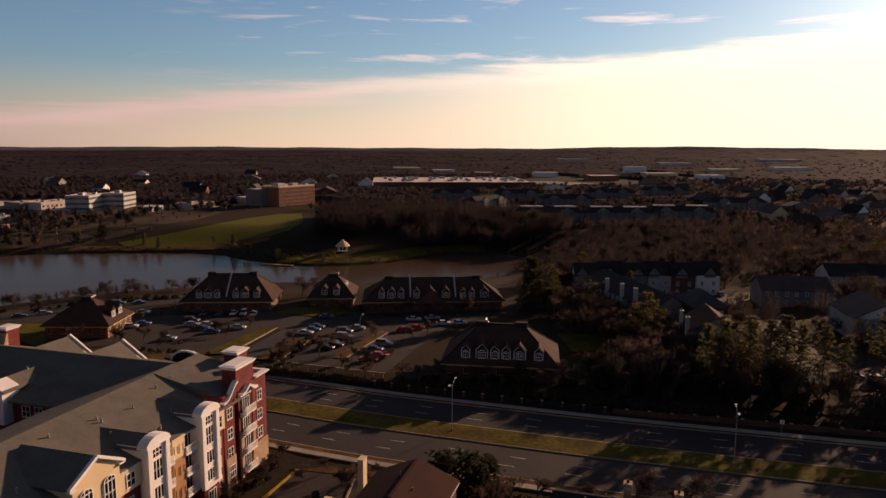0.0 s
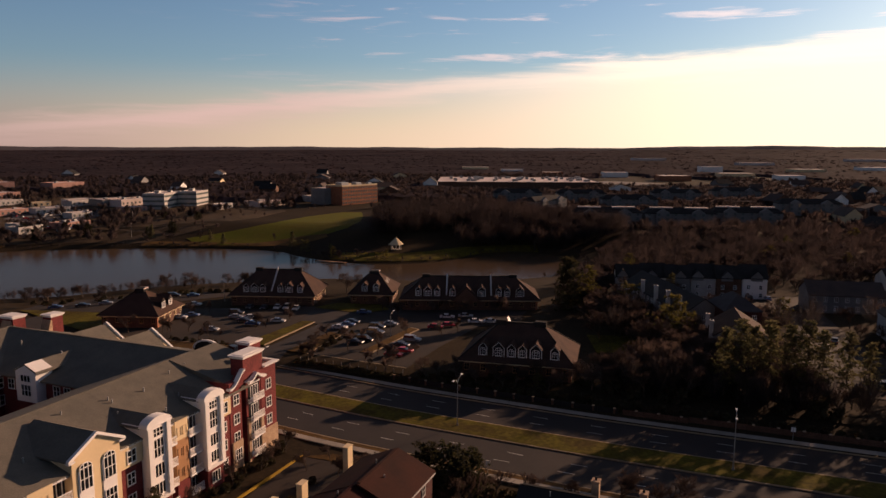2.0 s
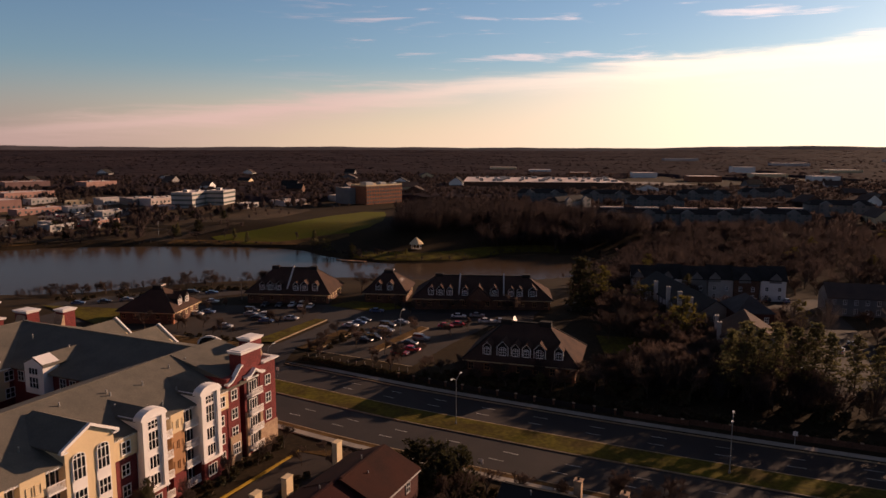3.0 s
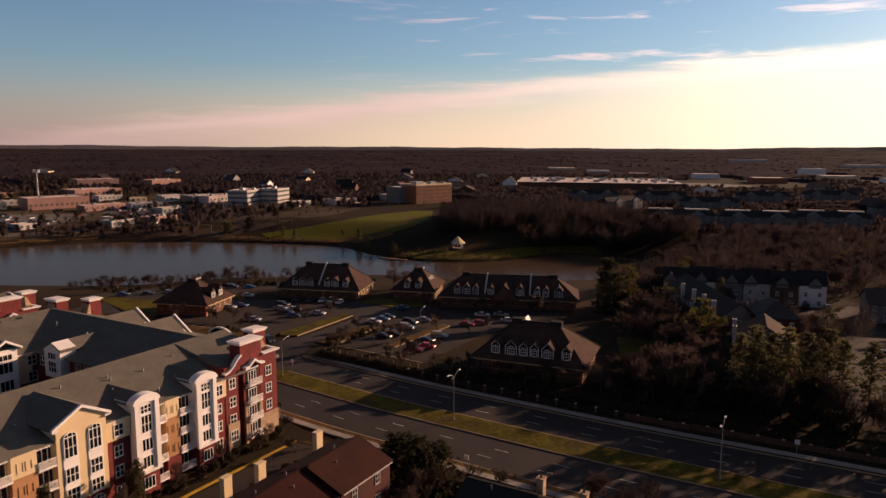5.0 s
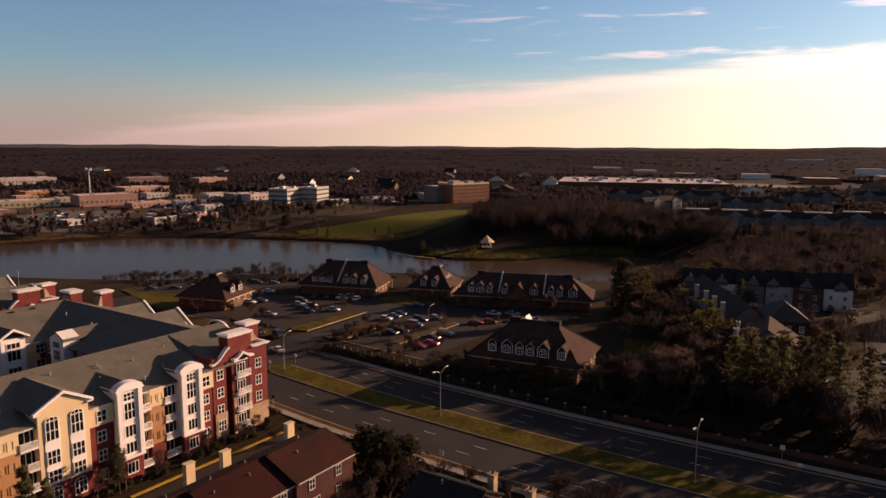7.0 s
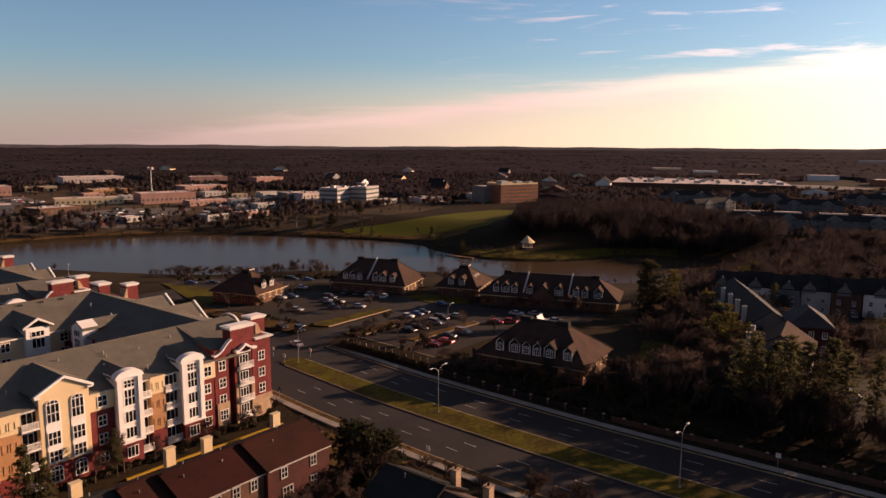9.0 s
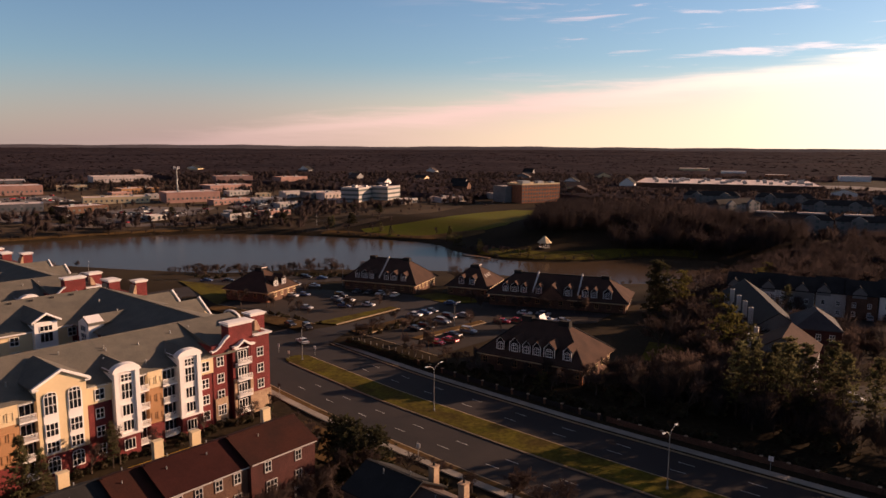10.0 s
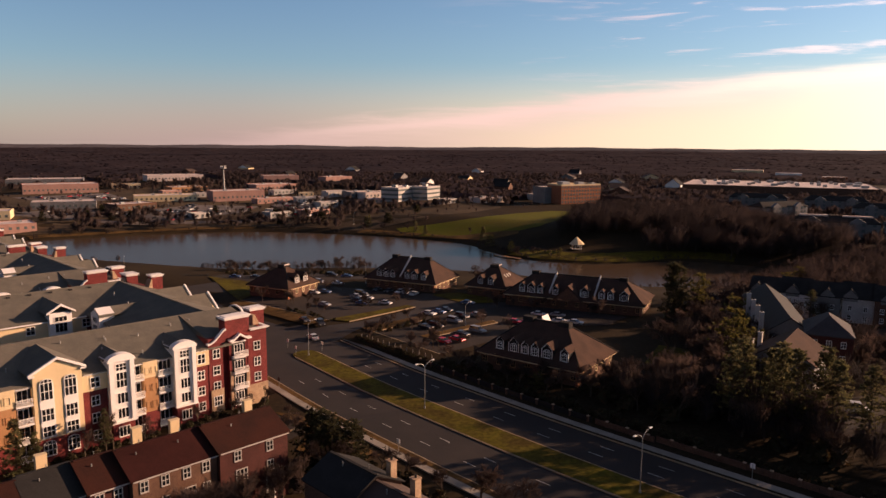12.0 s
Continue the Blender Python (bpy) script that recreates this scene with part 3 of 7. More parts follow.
        arc = [(ym + (2.35 * math.cos(math.pi * k / n)), 14.3 + 1.15 * math.sin(math.pi * k / n)) for k in range(n + 1)]
        P("cap", Geo().prism(arc, "x", -56.6, -55.1).box(-56.6, -55.05, ya - 0.42, yb + 0.42, 14.12, 14.34).box(-55.55, -55.1, ya - 0.15, ya + 0.6, 3.2, 14.1).box(-55.55, -55.1, yb - 0.6, yb + 0.15, 3.2, 14.1).box(-55.6, -55, ya - 0.2, yb + 0.2, 3.0, 3.35), "white", label="white segmental cap and corner strips")
        P("tower_roof", gable_roof(-66.0, -56.5, ya - 0.1, yb + 0.1, 14.15, 15.4, "x", over=0.12, thick=0.15), "shingle")
        P("tower_cheek", Geo().box(-63, -60, ya, yb, 12.2, 14.2), "white")
        W(-55.49, ym, 9.3, 1.95, 2.8, 0, 3, 2)
        W(-55.49, ym, 12.35, 1.95, 1.35, 0, 3, 2)
        W(-55.49, ym, 6.4, 1.95, 2.0, 0, 3, 1)
        W(-55.49, ym, 3.7, 1.95, 1.9, 0, 3, 1)
        W(-55.39, ym, 0.4, 1.95, 1.9, 0, 3, 1)
    # recessed balconies beside a tan panel bay
    for ya, yb in ((80.3, 82.3), (84.9, 87.7), (61.8, 64.3), (56.5, 58.4)):
        # dark sheet on the wall, painting the shade behind the balconies
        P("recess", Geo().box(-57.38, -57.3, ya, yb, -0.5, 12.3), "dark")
        for z in (0.3, 3.4, 6.5, 9.7):
            bal = P("balcony", Geo().box(-57.3, -55.9, ya, yb, z - 0.25, z).box(-56.05, -55.95, ya, yb, z + 0.95, z + 1.05), "white", label="white balcony with a slatted rail")
            rails = Geo()
            y = ya + 0.08
            while y < yb:
                rails.box(-56.03, -55.97, y, y + 0.07, z, z + 0.95)
                y += 0.19
            tagged(P("railing", rails, "white", bal), kind="stuff")
            W(-57.29, (ya + yb) / 2, z + 0.15, 1.7, 2.2, 0, 2, 1)
    for ya, yb in ((82.3, 84.9), (58.4, 61.8), (52.0, 56.5)):
        P("panel_bay", Geo().box(-57.4, -56.2, ya, yb, 9.7, 12.7), "cream", label="cream top-storey bay")
        P("panel_bay", Geo().box(-57.4, -56.2, ya, yb, 3.3, 9.7), "tan", label="tan panelled bay")
        P("panel_bay", Geo().box(-57.4, -56.2, ya, yb, Z0, 3.3), "brick")
        for z in (3.9, 7.1, 10.3):
            for k in (-0.55, 0.6):
                ym = (ya + yb) / 2 + k
                f = Geo().box(-56.2, -56.12, ym - 0.45, ym + 0.45, z, z + 0.12).box(-56.2, -56.12, ym - 0.45, ym + 0.45, z + 1.3, z + 1.42).box(-56.2, -56.12, ym - 0.45, ym - 0.35, z, z + 1.4).box(-56.2, -56.12, ym + 0.35, ym + 0.45, z, z + 1.4)
                P("moulding", f, "tan" if z < 9 else "cream")
    # plain brick bays with a cream top storey
    for ya, yb in ((72.0, 76.1), (91.8, 95.0)):
        ym = (ya + yb) / 2
        P("brick_bay", Geo().box(-57.4, -56.6, ya, yb, Z0, 9.6), "brick")
        P("top_bay", Geo().box(-57.4, -56.3, ya, yb, 9.6, 12.5), "cream", label="cream top-storey bay")
        for z in (0.6, 3.7, 6.8):
            W(-56.59, ym, z, 1.45, 1.8, 0, 2, 2)
        W(-56.29, ym, 10.1, 1.6, 1.9, 0, 2, 2)
    # the tall brick corner with its stepped parapet
    P("corner_wall", Geo().box(-66.0, -56.5, 95.0, 98.0, Z0, 14.4), "brick", label="dark red brick corner block")
    P("corner_wall", Geo().box(-66.0, -57.7, 98.0, 99.4, Z0, 14.4), "brick")
    P("corner_wall", Geo().box(-66.0, -56.6, 99.4, 103.4, Z0, 14.4), "brick")
    P("corner_wall", Geo().box(-66.0, -56.5, 103.4, 107.7, Z0, 14.4).box(-57.1, -56.5, 103.4, 107.7, 14.4, 14.75), "brick")
    P("corner_link", Geo().box(-82.0, -66.0, 98.0, 110.4, Z0, 12.9), "brick")
    P("parapet_block", Geo().box(-58.9, -56.4, 98.6, 103.8, 14.0, 18.0), "brick", label="brick parapet block")
    P("cornice", steps(-58.9, -56.4, 98.6, 103.8, 17.55), "white", label="white moulded cornice")
    P("cornice", Geo().box(-57, -56.05, 103.9, 108.0, 14.70, 14.86).box(-57, -55.9, 103.9, 108.15, 14.86, 15.02).box(-60.0, -57, 107.5, 108.0, 14.70, 14.86).box(-60.0, -57, 107.5, 108.15, 14.86, 15.02), "white")
    P("corner_roof", Geo().prism([(-57.7, 14.0), (-57.7, 14.46), (-68.9, 17.03), (-68.9, 13.5)], "y", 95.2, 106.9), "shingle", label="grey shingle roof behind the corner parapet")
    curve = [(94.7 + 3.9 * k / 12, 13.6 + 2.4 * smooth01(k / 12 * 0.62 + 0.38 * (k / 12) ** 2)) for k in range(13)]
    swoop = Geo().prism([(y, z - 0.26) for y, z in curve] + [(y, z + 0.06) for y, z in curve[::-1]], "x", -56.85, -55.98)
    P("cornice", swoop, "white", label="white swooping parapet cap")
    P("parapet_fill", Geo().prism([(95.0, 13.3), (98.6, 13.3), (98.6, 15.8), (97.6, 14.9), (96.6, 14.0), (95.6, 13.5)], "x", -57.6, -56.4), "brick")
    ped = [(99.2, 13.3), (100.0, 13.3), (101.4, 14.3), (103.0, 13.3), (103.9, 13.3), (103.9, 13.65), (103.0, 13.7), (101.4, 14.75), (100.0, 13.7), (99.2, 13.65)]
    P("pediment", Geo().prism(ped, "x", -56.7, -55.6), "white", label="white pediment over the balconies")
    P("chimney_block", Geo().box(-63.9, -61.4, 107.0, 110.2, 12.0, 17.6), "brick")
    P("cornice", steps(-63.9, -61.4, 107.0, 110.2, 17.2), "white")
    P("sloped_panel", Geo().prism([(106.2, 14.9), (107.7, 14.9), (106.7, 17.0), (106.2, 17.0)], "x", -60.6, -59), "stone", label="pale sloped panel below the chimney block")
    for z in (0.7, 3.9, 7.1, 10.4):
        for y in (96.6, 105.5):
            W(-56.49, y, z, 1.5, 1.85, 0, 2, 2, z < 1)
        # again a flat dark sheet in place of the balcony's shade
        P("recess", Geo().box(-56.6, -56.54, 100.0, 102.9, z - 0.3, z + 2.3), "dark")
        bal = P("balcony", Geo().box(-56.6, -55.5, 99.9, 103.0, z - 0.55, z - 0.3).box(-55.6, -55.5, 99.9, 103.0, z + 0.65, z + 0.75), "white", label="white balcony with a slatted rail")
        rails = Geo()
        for k in range(16):
            rails.box(-55.58, -55.52, 99.95 + k * 0.2, 100.02 + k * 0.2, z - 0.3, z + 0.65)
        tagged(P("railing", rails, "white", bal), kind="stuff")
        P("arch_head", Geo().box(-56.6, -56.4, 99.9, 103.0, z + 2.3, z + 2.55), "white")
        W(-56.53, 101.4, z - 0.2, 2.0, 2.2, 0, 3, 1)
    P("stone_pier", Geo().box(-56.6, -56.2, 99.4, 99.95, Z0, 7.0).box(-56.6, -56.2, 102.95, 103.6, Z0, 7.0).box(-56.55, -56.3, 95.3, 97.9, Z0, 4.2).box(-56.55, -56.3, 103.6, 107.75, Z0, 3.4), "stone", label="tan stone facing on the lower storeys")
    W(-56.29, 96.6, 0.9, 1.8, 2.0, 0, 3, 2)
    # white dormer tower on the rear wing and gables in the court
    P("dormer_tower", Geo().box(-106, -99.6, 80.0, 84.6, 3.0, 14.4), "white", label="white dormer tower with grouped windows")
    P("tower_roof", gable_roof(-112, -99.7, 79.7, 84.9, 14.5, 16.2, "x", over=0.3), "shingle")
    P("gable_trim", Geo().prism([(79.3, 14.3), (82.3, 16.0), (85.3, 14.3), (85.3, 14.7), (82.3, 16.5), (79.3, 14.7)], "x", -99.3, -98.9), "white")
    for z, hh in ((12.4, 1.2), (10.0, 2.1), (6.6, 2.1)):
        W(-99.59, 82.3, z, 2.6, hh, 0, 3, 1)
    for y in (76.5, 88.0, 92.0):
        W(-101.0, y, 10.0, 1.8, 1.9)
        W(-101.0, y, 6.8, 1.8, 1.9)
    P("court_gable", Geo().prism([(-95.4, 9.0), (-90.6, 9.0), (-90.6, 14.6), (-93.0, 15.7), (-95.4, 14.6)], "y", 87.2, 90.5), "white", label="white gabled bay in the court")
    P("tower_roof", gable_roof(-95.5, -90.5, 87.4, 97.0, 14.5, 15.7, "y", over=0.3), "shingle")
    W(-93.0, 87.19, 10.0, 2.4, 2.1, -90, 3, 2)
    W(-93.0, 87.19, 12.5, 2.4, 1.3, -90, 3, 1)
    for x in (-99.0, -97.0, -88.0, -85.5):
        W(x, 88.99, 10.0, 1.6, 1.9, -90)
    # gables, blocks and an arch along the side to the road
    for x in (-88.0, -100.0):
        P("road_gable", Geo().prism([(x - 4.5, 8.0), (x + 4.5, 8.0), (x + 4.5, 13.5), (x, 16.4), (x - 4.5, 13.5)], "y", 110.4, 111.4), "cream")
        g = Geo()
        for s in (-1, 1):
            g.prism([(x + s * 4.9, 13.15), (x + s * 4.9, 13.5), (x, 16.85), (x, 16.45)], "y", 111.1, 111.5)
        P("gable_trim", g, "white")
        P("road_gable_roof", gable_roof(x - 4.6, x + 4.6, 101.0, 110.6, 13.4, 16.5, "y", over=0.2), "shingle")
    n = 8
    P("arched_cap", Geo().prism([(-74 + 3.4 * math.cos(math.pi * k / n), 14.0 + 2.0 * math.sin(math.pi * k / n)) for k in range(n + 1)] + [(-74 + 3.0 * math.cos(math.pi * k / n), 14.0 + 1.7 * math.sin(math.pi * k / n)) for k in range(n, -1, -1)], "y", 110.55, 111.0), "white", label="white arched parapet cap")
    # wall under the arch: its shadowed back is put into the dark colour
    P("arched_wall", Geo().prism([(-74 + 3.1 * math.cos(math.pi * k / n), 14.0 + 1.75 * math.sin(math.pi * k / n)) for k in range(n + 1)] + [(-77.1, 9.0), (-70.9, 9.0)], "y", 110.66, 110.9), "dark")
    for x, y, zz, wx in ((-113.0, 109.5, 18.1, 1.2), (-119.8, 105.6, 18.0, 1.9)):
        P("chimney_block", Geo().box(x - wx, x + wx, y - 1.4, y + 1.4, 11.0, zz - 0.3), "brick")
        P("cornice", steps(x - wx, x + wx, y - 1.4, y + 1.4, zz - 0.8), "white")
        P("sloped_panel", Geo().prism([(y - 2.6, 14.2), (y - 1.4, 14.2), (y - 1.4, 16.8), (y - 1.7, 16.8)], "x", x - 0.9, x + 1.5), "stone")
    P("end_wall", Geo().box(-127.0, -113.0, 101.0, 110.5, Z0, 13.6), "brick")
    # ridge caps
    P("ridge_cap", Geo().box(-69.25, -68.85, 39.5, 101.0, 16.9, 17.06), "shingle")
    P("ridge_cap", Geo().box(-114.3, -113.9, 39.5, 101.0, 16.9, 17.06), "shingle")
    P("ridge_cap", Geo().box(-114.0, -69.2, 100.55, 100.95, 16.9, 17.06), "shingle")
    # pipes and small vents on the roofs
    for x, y in ((-63, 66), (-63.6, 66.6), (-62, 77.5), (-64.8, 79.2), (-65.6, 79.2), (-61.2, 62.0), (-66.5, 72.0), (-58.8, 83.4), (-66.9, 61.0), (-64.0, 57.0), (-66.3, 96.0), (-64.5, 85), (-60.5, 88), (-66, 92), (-72.5, 99.5), (-105, 96)):
        z = 17.0 - abs(x + 69) * 0.31 if x > -80 else 15.9
        P("roof_vent", Geo().tube((x, y, z - 0.5), (x, y, z + 0.45), 0.12, 0.12, 6), "galvanised")
    for k in range(8):
        P("roof_vent", Geo().box(-113.0, -112.5, 62 + k * 4.4, 62.7 + k * 4.4, 16.2, 16.85), "dark")
    P("satellite_vent", Geo().tube((-93.0, 94.5, 14.3), (-93.0, 94.5, 16.1), 0.16, 0.16, 6), "galvanised", label="pale bent flue pipe")
    return b


apartments = apartment_house()
for k, dz in ((1, -0.9), (2, -1.8)):
    copy_thing(apartments, pose(-55.7 - 75.0 * k, 107.7 + 0.4 * k, dz))


# ---- brick offices with tall hipped roofs ----
def office(cx, cy, w, d, rot, ze, zr, ridge, dormers, skylights=0, fins=(), side_dormers=0, gable=None, lantern=None, label=""):
    zg = h1(cx, cy) - 0.8
    o = thing("office_building", label or "low brick office building with a tall brown hipped shingle roof", "office building", "lakeside offices", at=(cx, cy, 0), turn=rot)
    part("wall", Geo().box(-w / 2 + 0.7, w / 2 - 0.7, -d / 2 + 0.7, d / 2 - 0.7, zg, ze), "brick_brown", o)
    part("fascia", Geo().box(-w / 2, w / 2, -d / 2, d / 2, ze - 0.35, ze), "cream", o, "pale eaves board")
    g = Geo()
    r = ridge / 2
    e = 0.35
    pts = [(-w / 2 - e, -d / 2 - e, ze), (w / 2 + e, -d / 2 - e, ze), (w / 2 + e, d / 2 + e, ze), (-w / 2 - e, d / 2 + e, ze), (-r, 0, zr), (r, 0, zr)]
    g.add(pts, [(0, 1, 5, 4), (2, 3, 4, 5), (1, 2, 5), (3, 0, 4), (3, 2, 1, 0)])
    part("roof", g, "shingle_office", o, "dark brown shingle hipped roof")
    for sx in (-1, 1):
        for sy in (-1, 1):
            part("hip_cap", Geo().tube((sx * (w / 2 + e), sy * (d / 2 + e), ze + 0.03), (sx * r, 0, zr + 0.03), 0.16, 0.16, 5), "shingle_dark", o)
    part("ridge_cap", Geo().box(-r - 0.6, r + 0.6, -0.35, 0.35, zr - 0.25, zr + 0.12), "shingle_dark", o)
    if ridge > 4:
        for sx in (-1, 1):
            part("ridge_block", Geo().box(sx * (r - 0.2) - 1.3, sx * (r - 0.2) + 1.3, -0.9, 0.9, zr - 1.2, zr + 0.55), "shingle_dark", o, "dark raised block at the end of the ridge")
    else:
        part("ridge_block", Geo().box(-r - 0.7, r + 0.7, -1.5, 1.5, zr - 1.6, zr + 0.35), "shingle_dark", o, "dark flat-topped block on the ridge")
        part("ridge_trim", Geo().box(r + 0.7, r + 0.8, -1.5, 1.6, zr + 0.15, zr + 0.45).box(-r - 0.7, r + 0.7, 1.5, 1.6, zr + 0.15, zr + 0.45), "membrane", o, "pale metal edge of the block")
    slope = (zr - ze) / (d / 2)
    hs = (zr - ze) / (w / 2 - r)

    def dormer(m, sl, wd):
        hd, pk = 2.3, 0.5 * wd
        front = [(-wd / 2, 0), (wd / 2, 0), (wd / 2, hd), (0, hd + pk), (-wd / 2, hd)]
        body = part("dormer", Geo().prism(front, "y", 0, (hd + pk) / sl), "dark", o, "dark dormer with a white-framed arched window", m)
        rf = Geo()
        for s in (-1, 1):
            rf.prism([(0, hd + pk), (s * (wd / 2 + 0.16), hd - 0.12), (s * (wd / 2 + 0.16), hd + 0.02), (0, hd + pk + 0.14)], "y", -0.22, (hd + pk) / sl)
        part("dormer_roof", rf, "shingle_office", body, "brown dormer roof")
        inner = [(u * (1 - 0.34 / wd), 0.14 + v * (1 - 0.10 * 2 / hd)) for u, v in front]
        ring = Geo()
        n = len(front)
        ring.v = [(u, y, v) for y in (-0.08, 0.0) for u, v in front + inner]
        ring.f = [f for k in range(n) for a in [(k, (k + 1) % n)] for f in ((a[0], a[1], n + a[1], n + a[0]), (n + a[0], n + a[1], 3 * n + a[1], 3 * n + a[0]), (a[0], a[1], 2 * n + a[1], 2 * n + a[0]))]
        part("surround", ring, "white", body, "white painted dormer frame")
        a, p = window_meshes(round(wd * 0.62, 2), 1.35, 3 if wd > 2.2 else 2, 2, True, "white")
        wo = part("window", a, "", body, "", pose(0, -0.01, 0.35, 0, 0, -90))
        part("pane", p, "", wo, "dark glass pane")
        return body

    for k, x in enumerate(dormers):
        dormer(pose(x, -d / 2 + 1.3, ze + 1.3 * slope - 0.1), slope, 2.7 if k % 3 == 1 and len(dormers) > 2 else 2.0)
    for k in range(side_dormers):
        y = (k - (side_dormers - 1) / 2) * 4.6
        dormer(pose(w / 2 - 1.5, y, ze + 1.5 * hs - 0.1, 0, 0, 90), hs, 2.4)
    for k in range(skylights):
        y = (k - (skylights - 1) / 2) * 2.2
        x = w / 2 - 3.2
        z = ze + 3.2 * hs
        t = math.atan(hs)
        part("skylight", Geo().box(-0.75, 0.75, -0.28, 0.28, 0, 0.10), "metal_roof", o, "pale skylight", Matrix.Translation((x, y, z + 0.05)) @ Matrix.Rotation(t, 4, "Y"))
    for x in fins:
        y0, y1 = -d / 2 + 1.6, 0.0
        f = Geo().add([(x - 0.22, y0, ze + 1.0), (x + 0.22, y0, ze + 1.0), (x + 0.22, y1, zr - 0.1), (x - 0.22, y1, zr - 0.1), (x - 0.22, y0, ze + 1.9), (x + 0.22, y0, ze + 1.9), (x + 0.22, y1, zr + 0.75), (x - 0.22, y1, zr + 0.75)],
                      [(0, 1, 2, 3), (4, 5, 6, 7), (0, 1, 5, 4), (1, 2, 6, 5), (2, 3, 7, 6), (3, 0, 4, 7)])
        part("fire_wall", f, "metal_roof", o, "pale metal-capped party wall on the roof")
    if lantern is not None:
        part("roof_lantern", Geo().prism([(lantern - 1.4, zr - 5.6), (lantern + 1.6, zr - 5.6), (lantern - 0.9, zr - 0.5)], "y", 5.0, 8.2), "white", o, "white gabled roof lantern behind the ridge")
    if gable:
        part("cross_gable", Geo().prism([(gable - 5, ze - 0.2), (gable + 5, ze - 0.2), (gable, ze + 4.6)], "y", -d / 2 - 0.4, -1.5), "shingle_office", o)
        part("gable_wall", Geo().prism([(gable - 4.6, ze - 0.4), (gable + 4.6, ze - 0.4), (gable, ze + 4.0)], "y", -d / 2 - 0.6, -d / 2 - 0.3), "brick_brown", o)
    # front casings in darker tan: the shade under the eaves put into colour
    n = max(3, int(w / 3.6))
    for k in range(n):
        x = -w / 2 + (k + 0.5) * w / n
        window(o, pose(x, -d / 2 + 0.69, ze - 2.3, 0, 0, -90), 1.3, 1.6, 2, 2, False, "tan")
    # same casings on the sunlit side, in lighter cream for the light there
    n = max(3, int(d / 3.2))
    for k in range(n):
        y = -d / 2 + (k + 0.5) * d / n
        window(o, pose(w / 2 - 0.69, y, ze - 2.2, 0, 0, 0), 1.2, 1.5, 2, 2, False, "cream")
    part("corner_pier", Geo().box(w / 2 - 1.3, w / 2 - 0.6, -d / 2 + 0.6, -d / 2 + 1.3, zg, ze - 0.35), "brick_orange", o)
    return o


office(-26.6, 163.0, 26, 19, 8.5, 4.6, 11.8, 9.6, (-7.6, -4.0, -1.1, 1.4, 4.4, 8.6), fins=(), lantern=-3.3, label="low brick office building with dormers on a tall brown hipped roof")
office(-64.0, 231.0, 46, 20, 20, 2.4, 8.7, 30, (-16.9, -13.8, -10.7, -5.6, 4.0, 9.6, 12.4, 16.6), fins=(-7.6, 7.2), gable=-1.0, label="long brick office building with dormers and white party walls")
office(-99.9, 230.4, 15.6, 21, 19, 1.4, 7.8, 2.0, (-2.3, 1.7), skylights=3, label="small brick office building with three skylights in its hipped roof")
office(-132.3, 218.4, 30.4, 21, 19, 0.6, 8.4, 14.5, (-9.3, -6.3, -3.4, 2.8, 5.8, 9.7), fins=(-0.4,), label="brick office building with dormers and one white party wall")
office(-152.5, 173.5, 19, 18, 17, 1.3, 7.9, 1.5, (), side_dormers=2, label="square brick office building with two white dormers")

# ---- car parks, drives, lawns ----
structure("car_park_west", drape([(-152, 156), (-103, 158), (-105, 190), (-112, 207), (-142, 199), (-165, 190)], 0.16), "lot", "worn asphalt car park", "car park")
structure("car_park_east", drape([(-88.5, 158), (-52, 153.5), (-52, 176), (-50, 200), (-40, 212), (-42, 220), (-84, 206), (-90, 203)], 0.16), "lot", "worn asphalt car park", "car park")
structure("drive", drape([(-101, 144), (-83, 144), (-88.5, 158), (-90, 203), (-84, 206), (-42, 220), (-42, 226), (-118, 210), (-105, 190), (-97.5, 188), (-96, 162)], 0.15), "asphalt", "grey asphalt entrance drive", "drive")
structure("lake_drive", drape([(-150, 186), (-205, 172), (-214, 190), (-175, 226), (-160, 240), (-150, 225), (-165, 205)], 0.14), "lot", "asphalt car park by the lake", "car park")
structure("side_street", drape([(-122, 100), (-104, 100), (-88, 118), (-90, 146), (-106, 150), (-116, 122)], 0.12), "asphalt", "grey asphalt side street", "road")
structure("apartment_lane", drape([(-48.5, 40), (-34.5, 40), (-33, 60), (-33, 92), (-36, 104), (-49, 104)], 0.10), "lot", "dark asphalt lane behind the houses", "lane")
structure("lawn_front", drape([(-55.6, 40), (-50.5, 40), (-50.2, 104), (-44, 106.5), (-60, 112), (-66, 108.5), (-55.6, 107.5)], 0.14), "ground", "planted bed along the apartment front", "bed")
structure("corner_lawn", drape([(-49, 104.2), (-36, 104.2), (-30, 97), (-18, 97), (-18, 105.5), (-44, 106.8)], 0.16), "dry_grass", "dry winter grass on the corner", "lawn")
g = Geo()
for a, b in (((-50.1, 74.0), (-50.0, 84.0)), ((-50.0, 84.0), (-49.2, 104.2))):
    for k in range(12):
        p = [a[0] + (b[0] - a[0]) * k / 12, a[1] + (b[1] - a[1]) * k / 12]
        q = [a[0] + (b[0] - a[0]) * (k + 1) / 12, a[1] + (b[1] - a[1]) * (k + 1) / 12]
        z0, z1 = h1(*p) + 0.3, h1(*q) + 0.3
        g.add([(p[0], p[1], z0), (q[0], q[1], z1), (q[0] + 0.45, q[1], z1), (p[0] + 0.45, p[1], z0), (p[0] + 0.45, p[1], z0 - 0.25), (q[0] + 0.45, q[1], z1 - 0.25)], [(0, 1, 2, 3), (3, 2, 5, 4)])
structure("yellow_kerb", g, "yellow_paint", "yellow-painted no-parking kerb", "kerb")


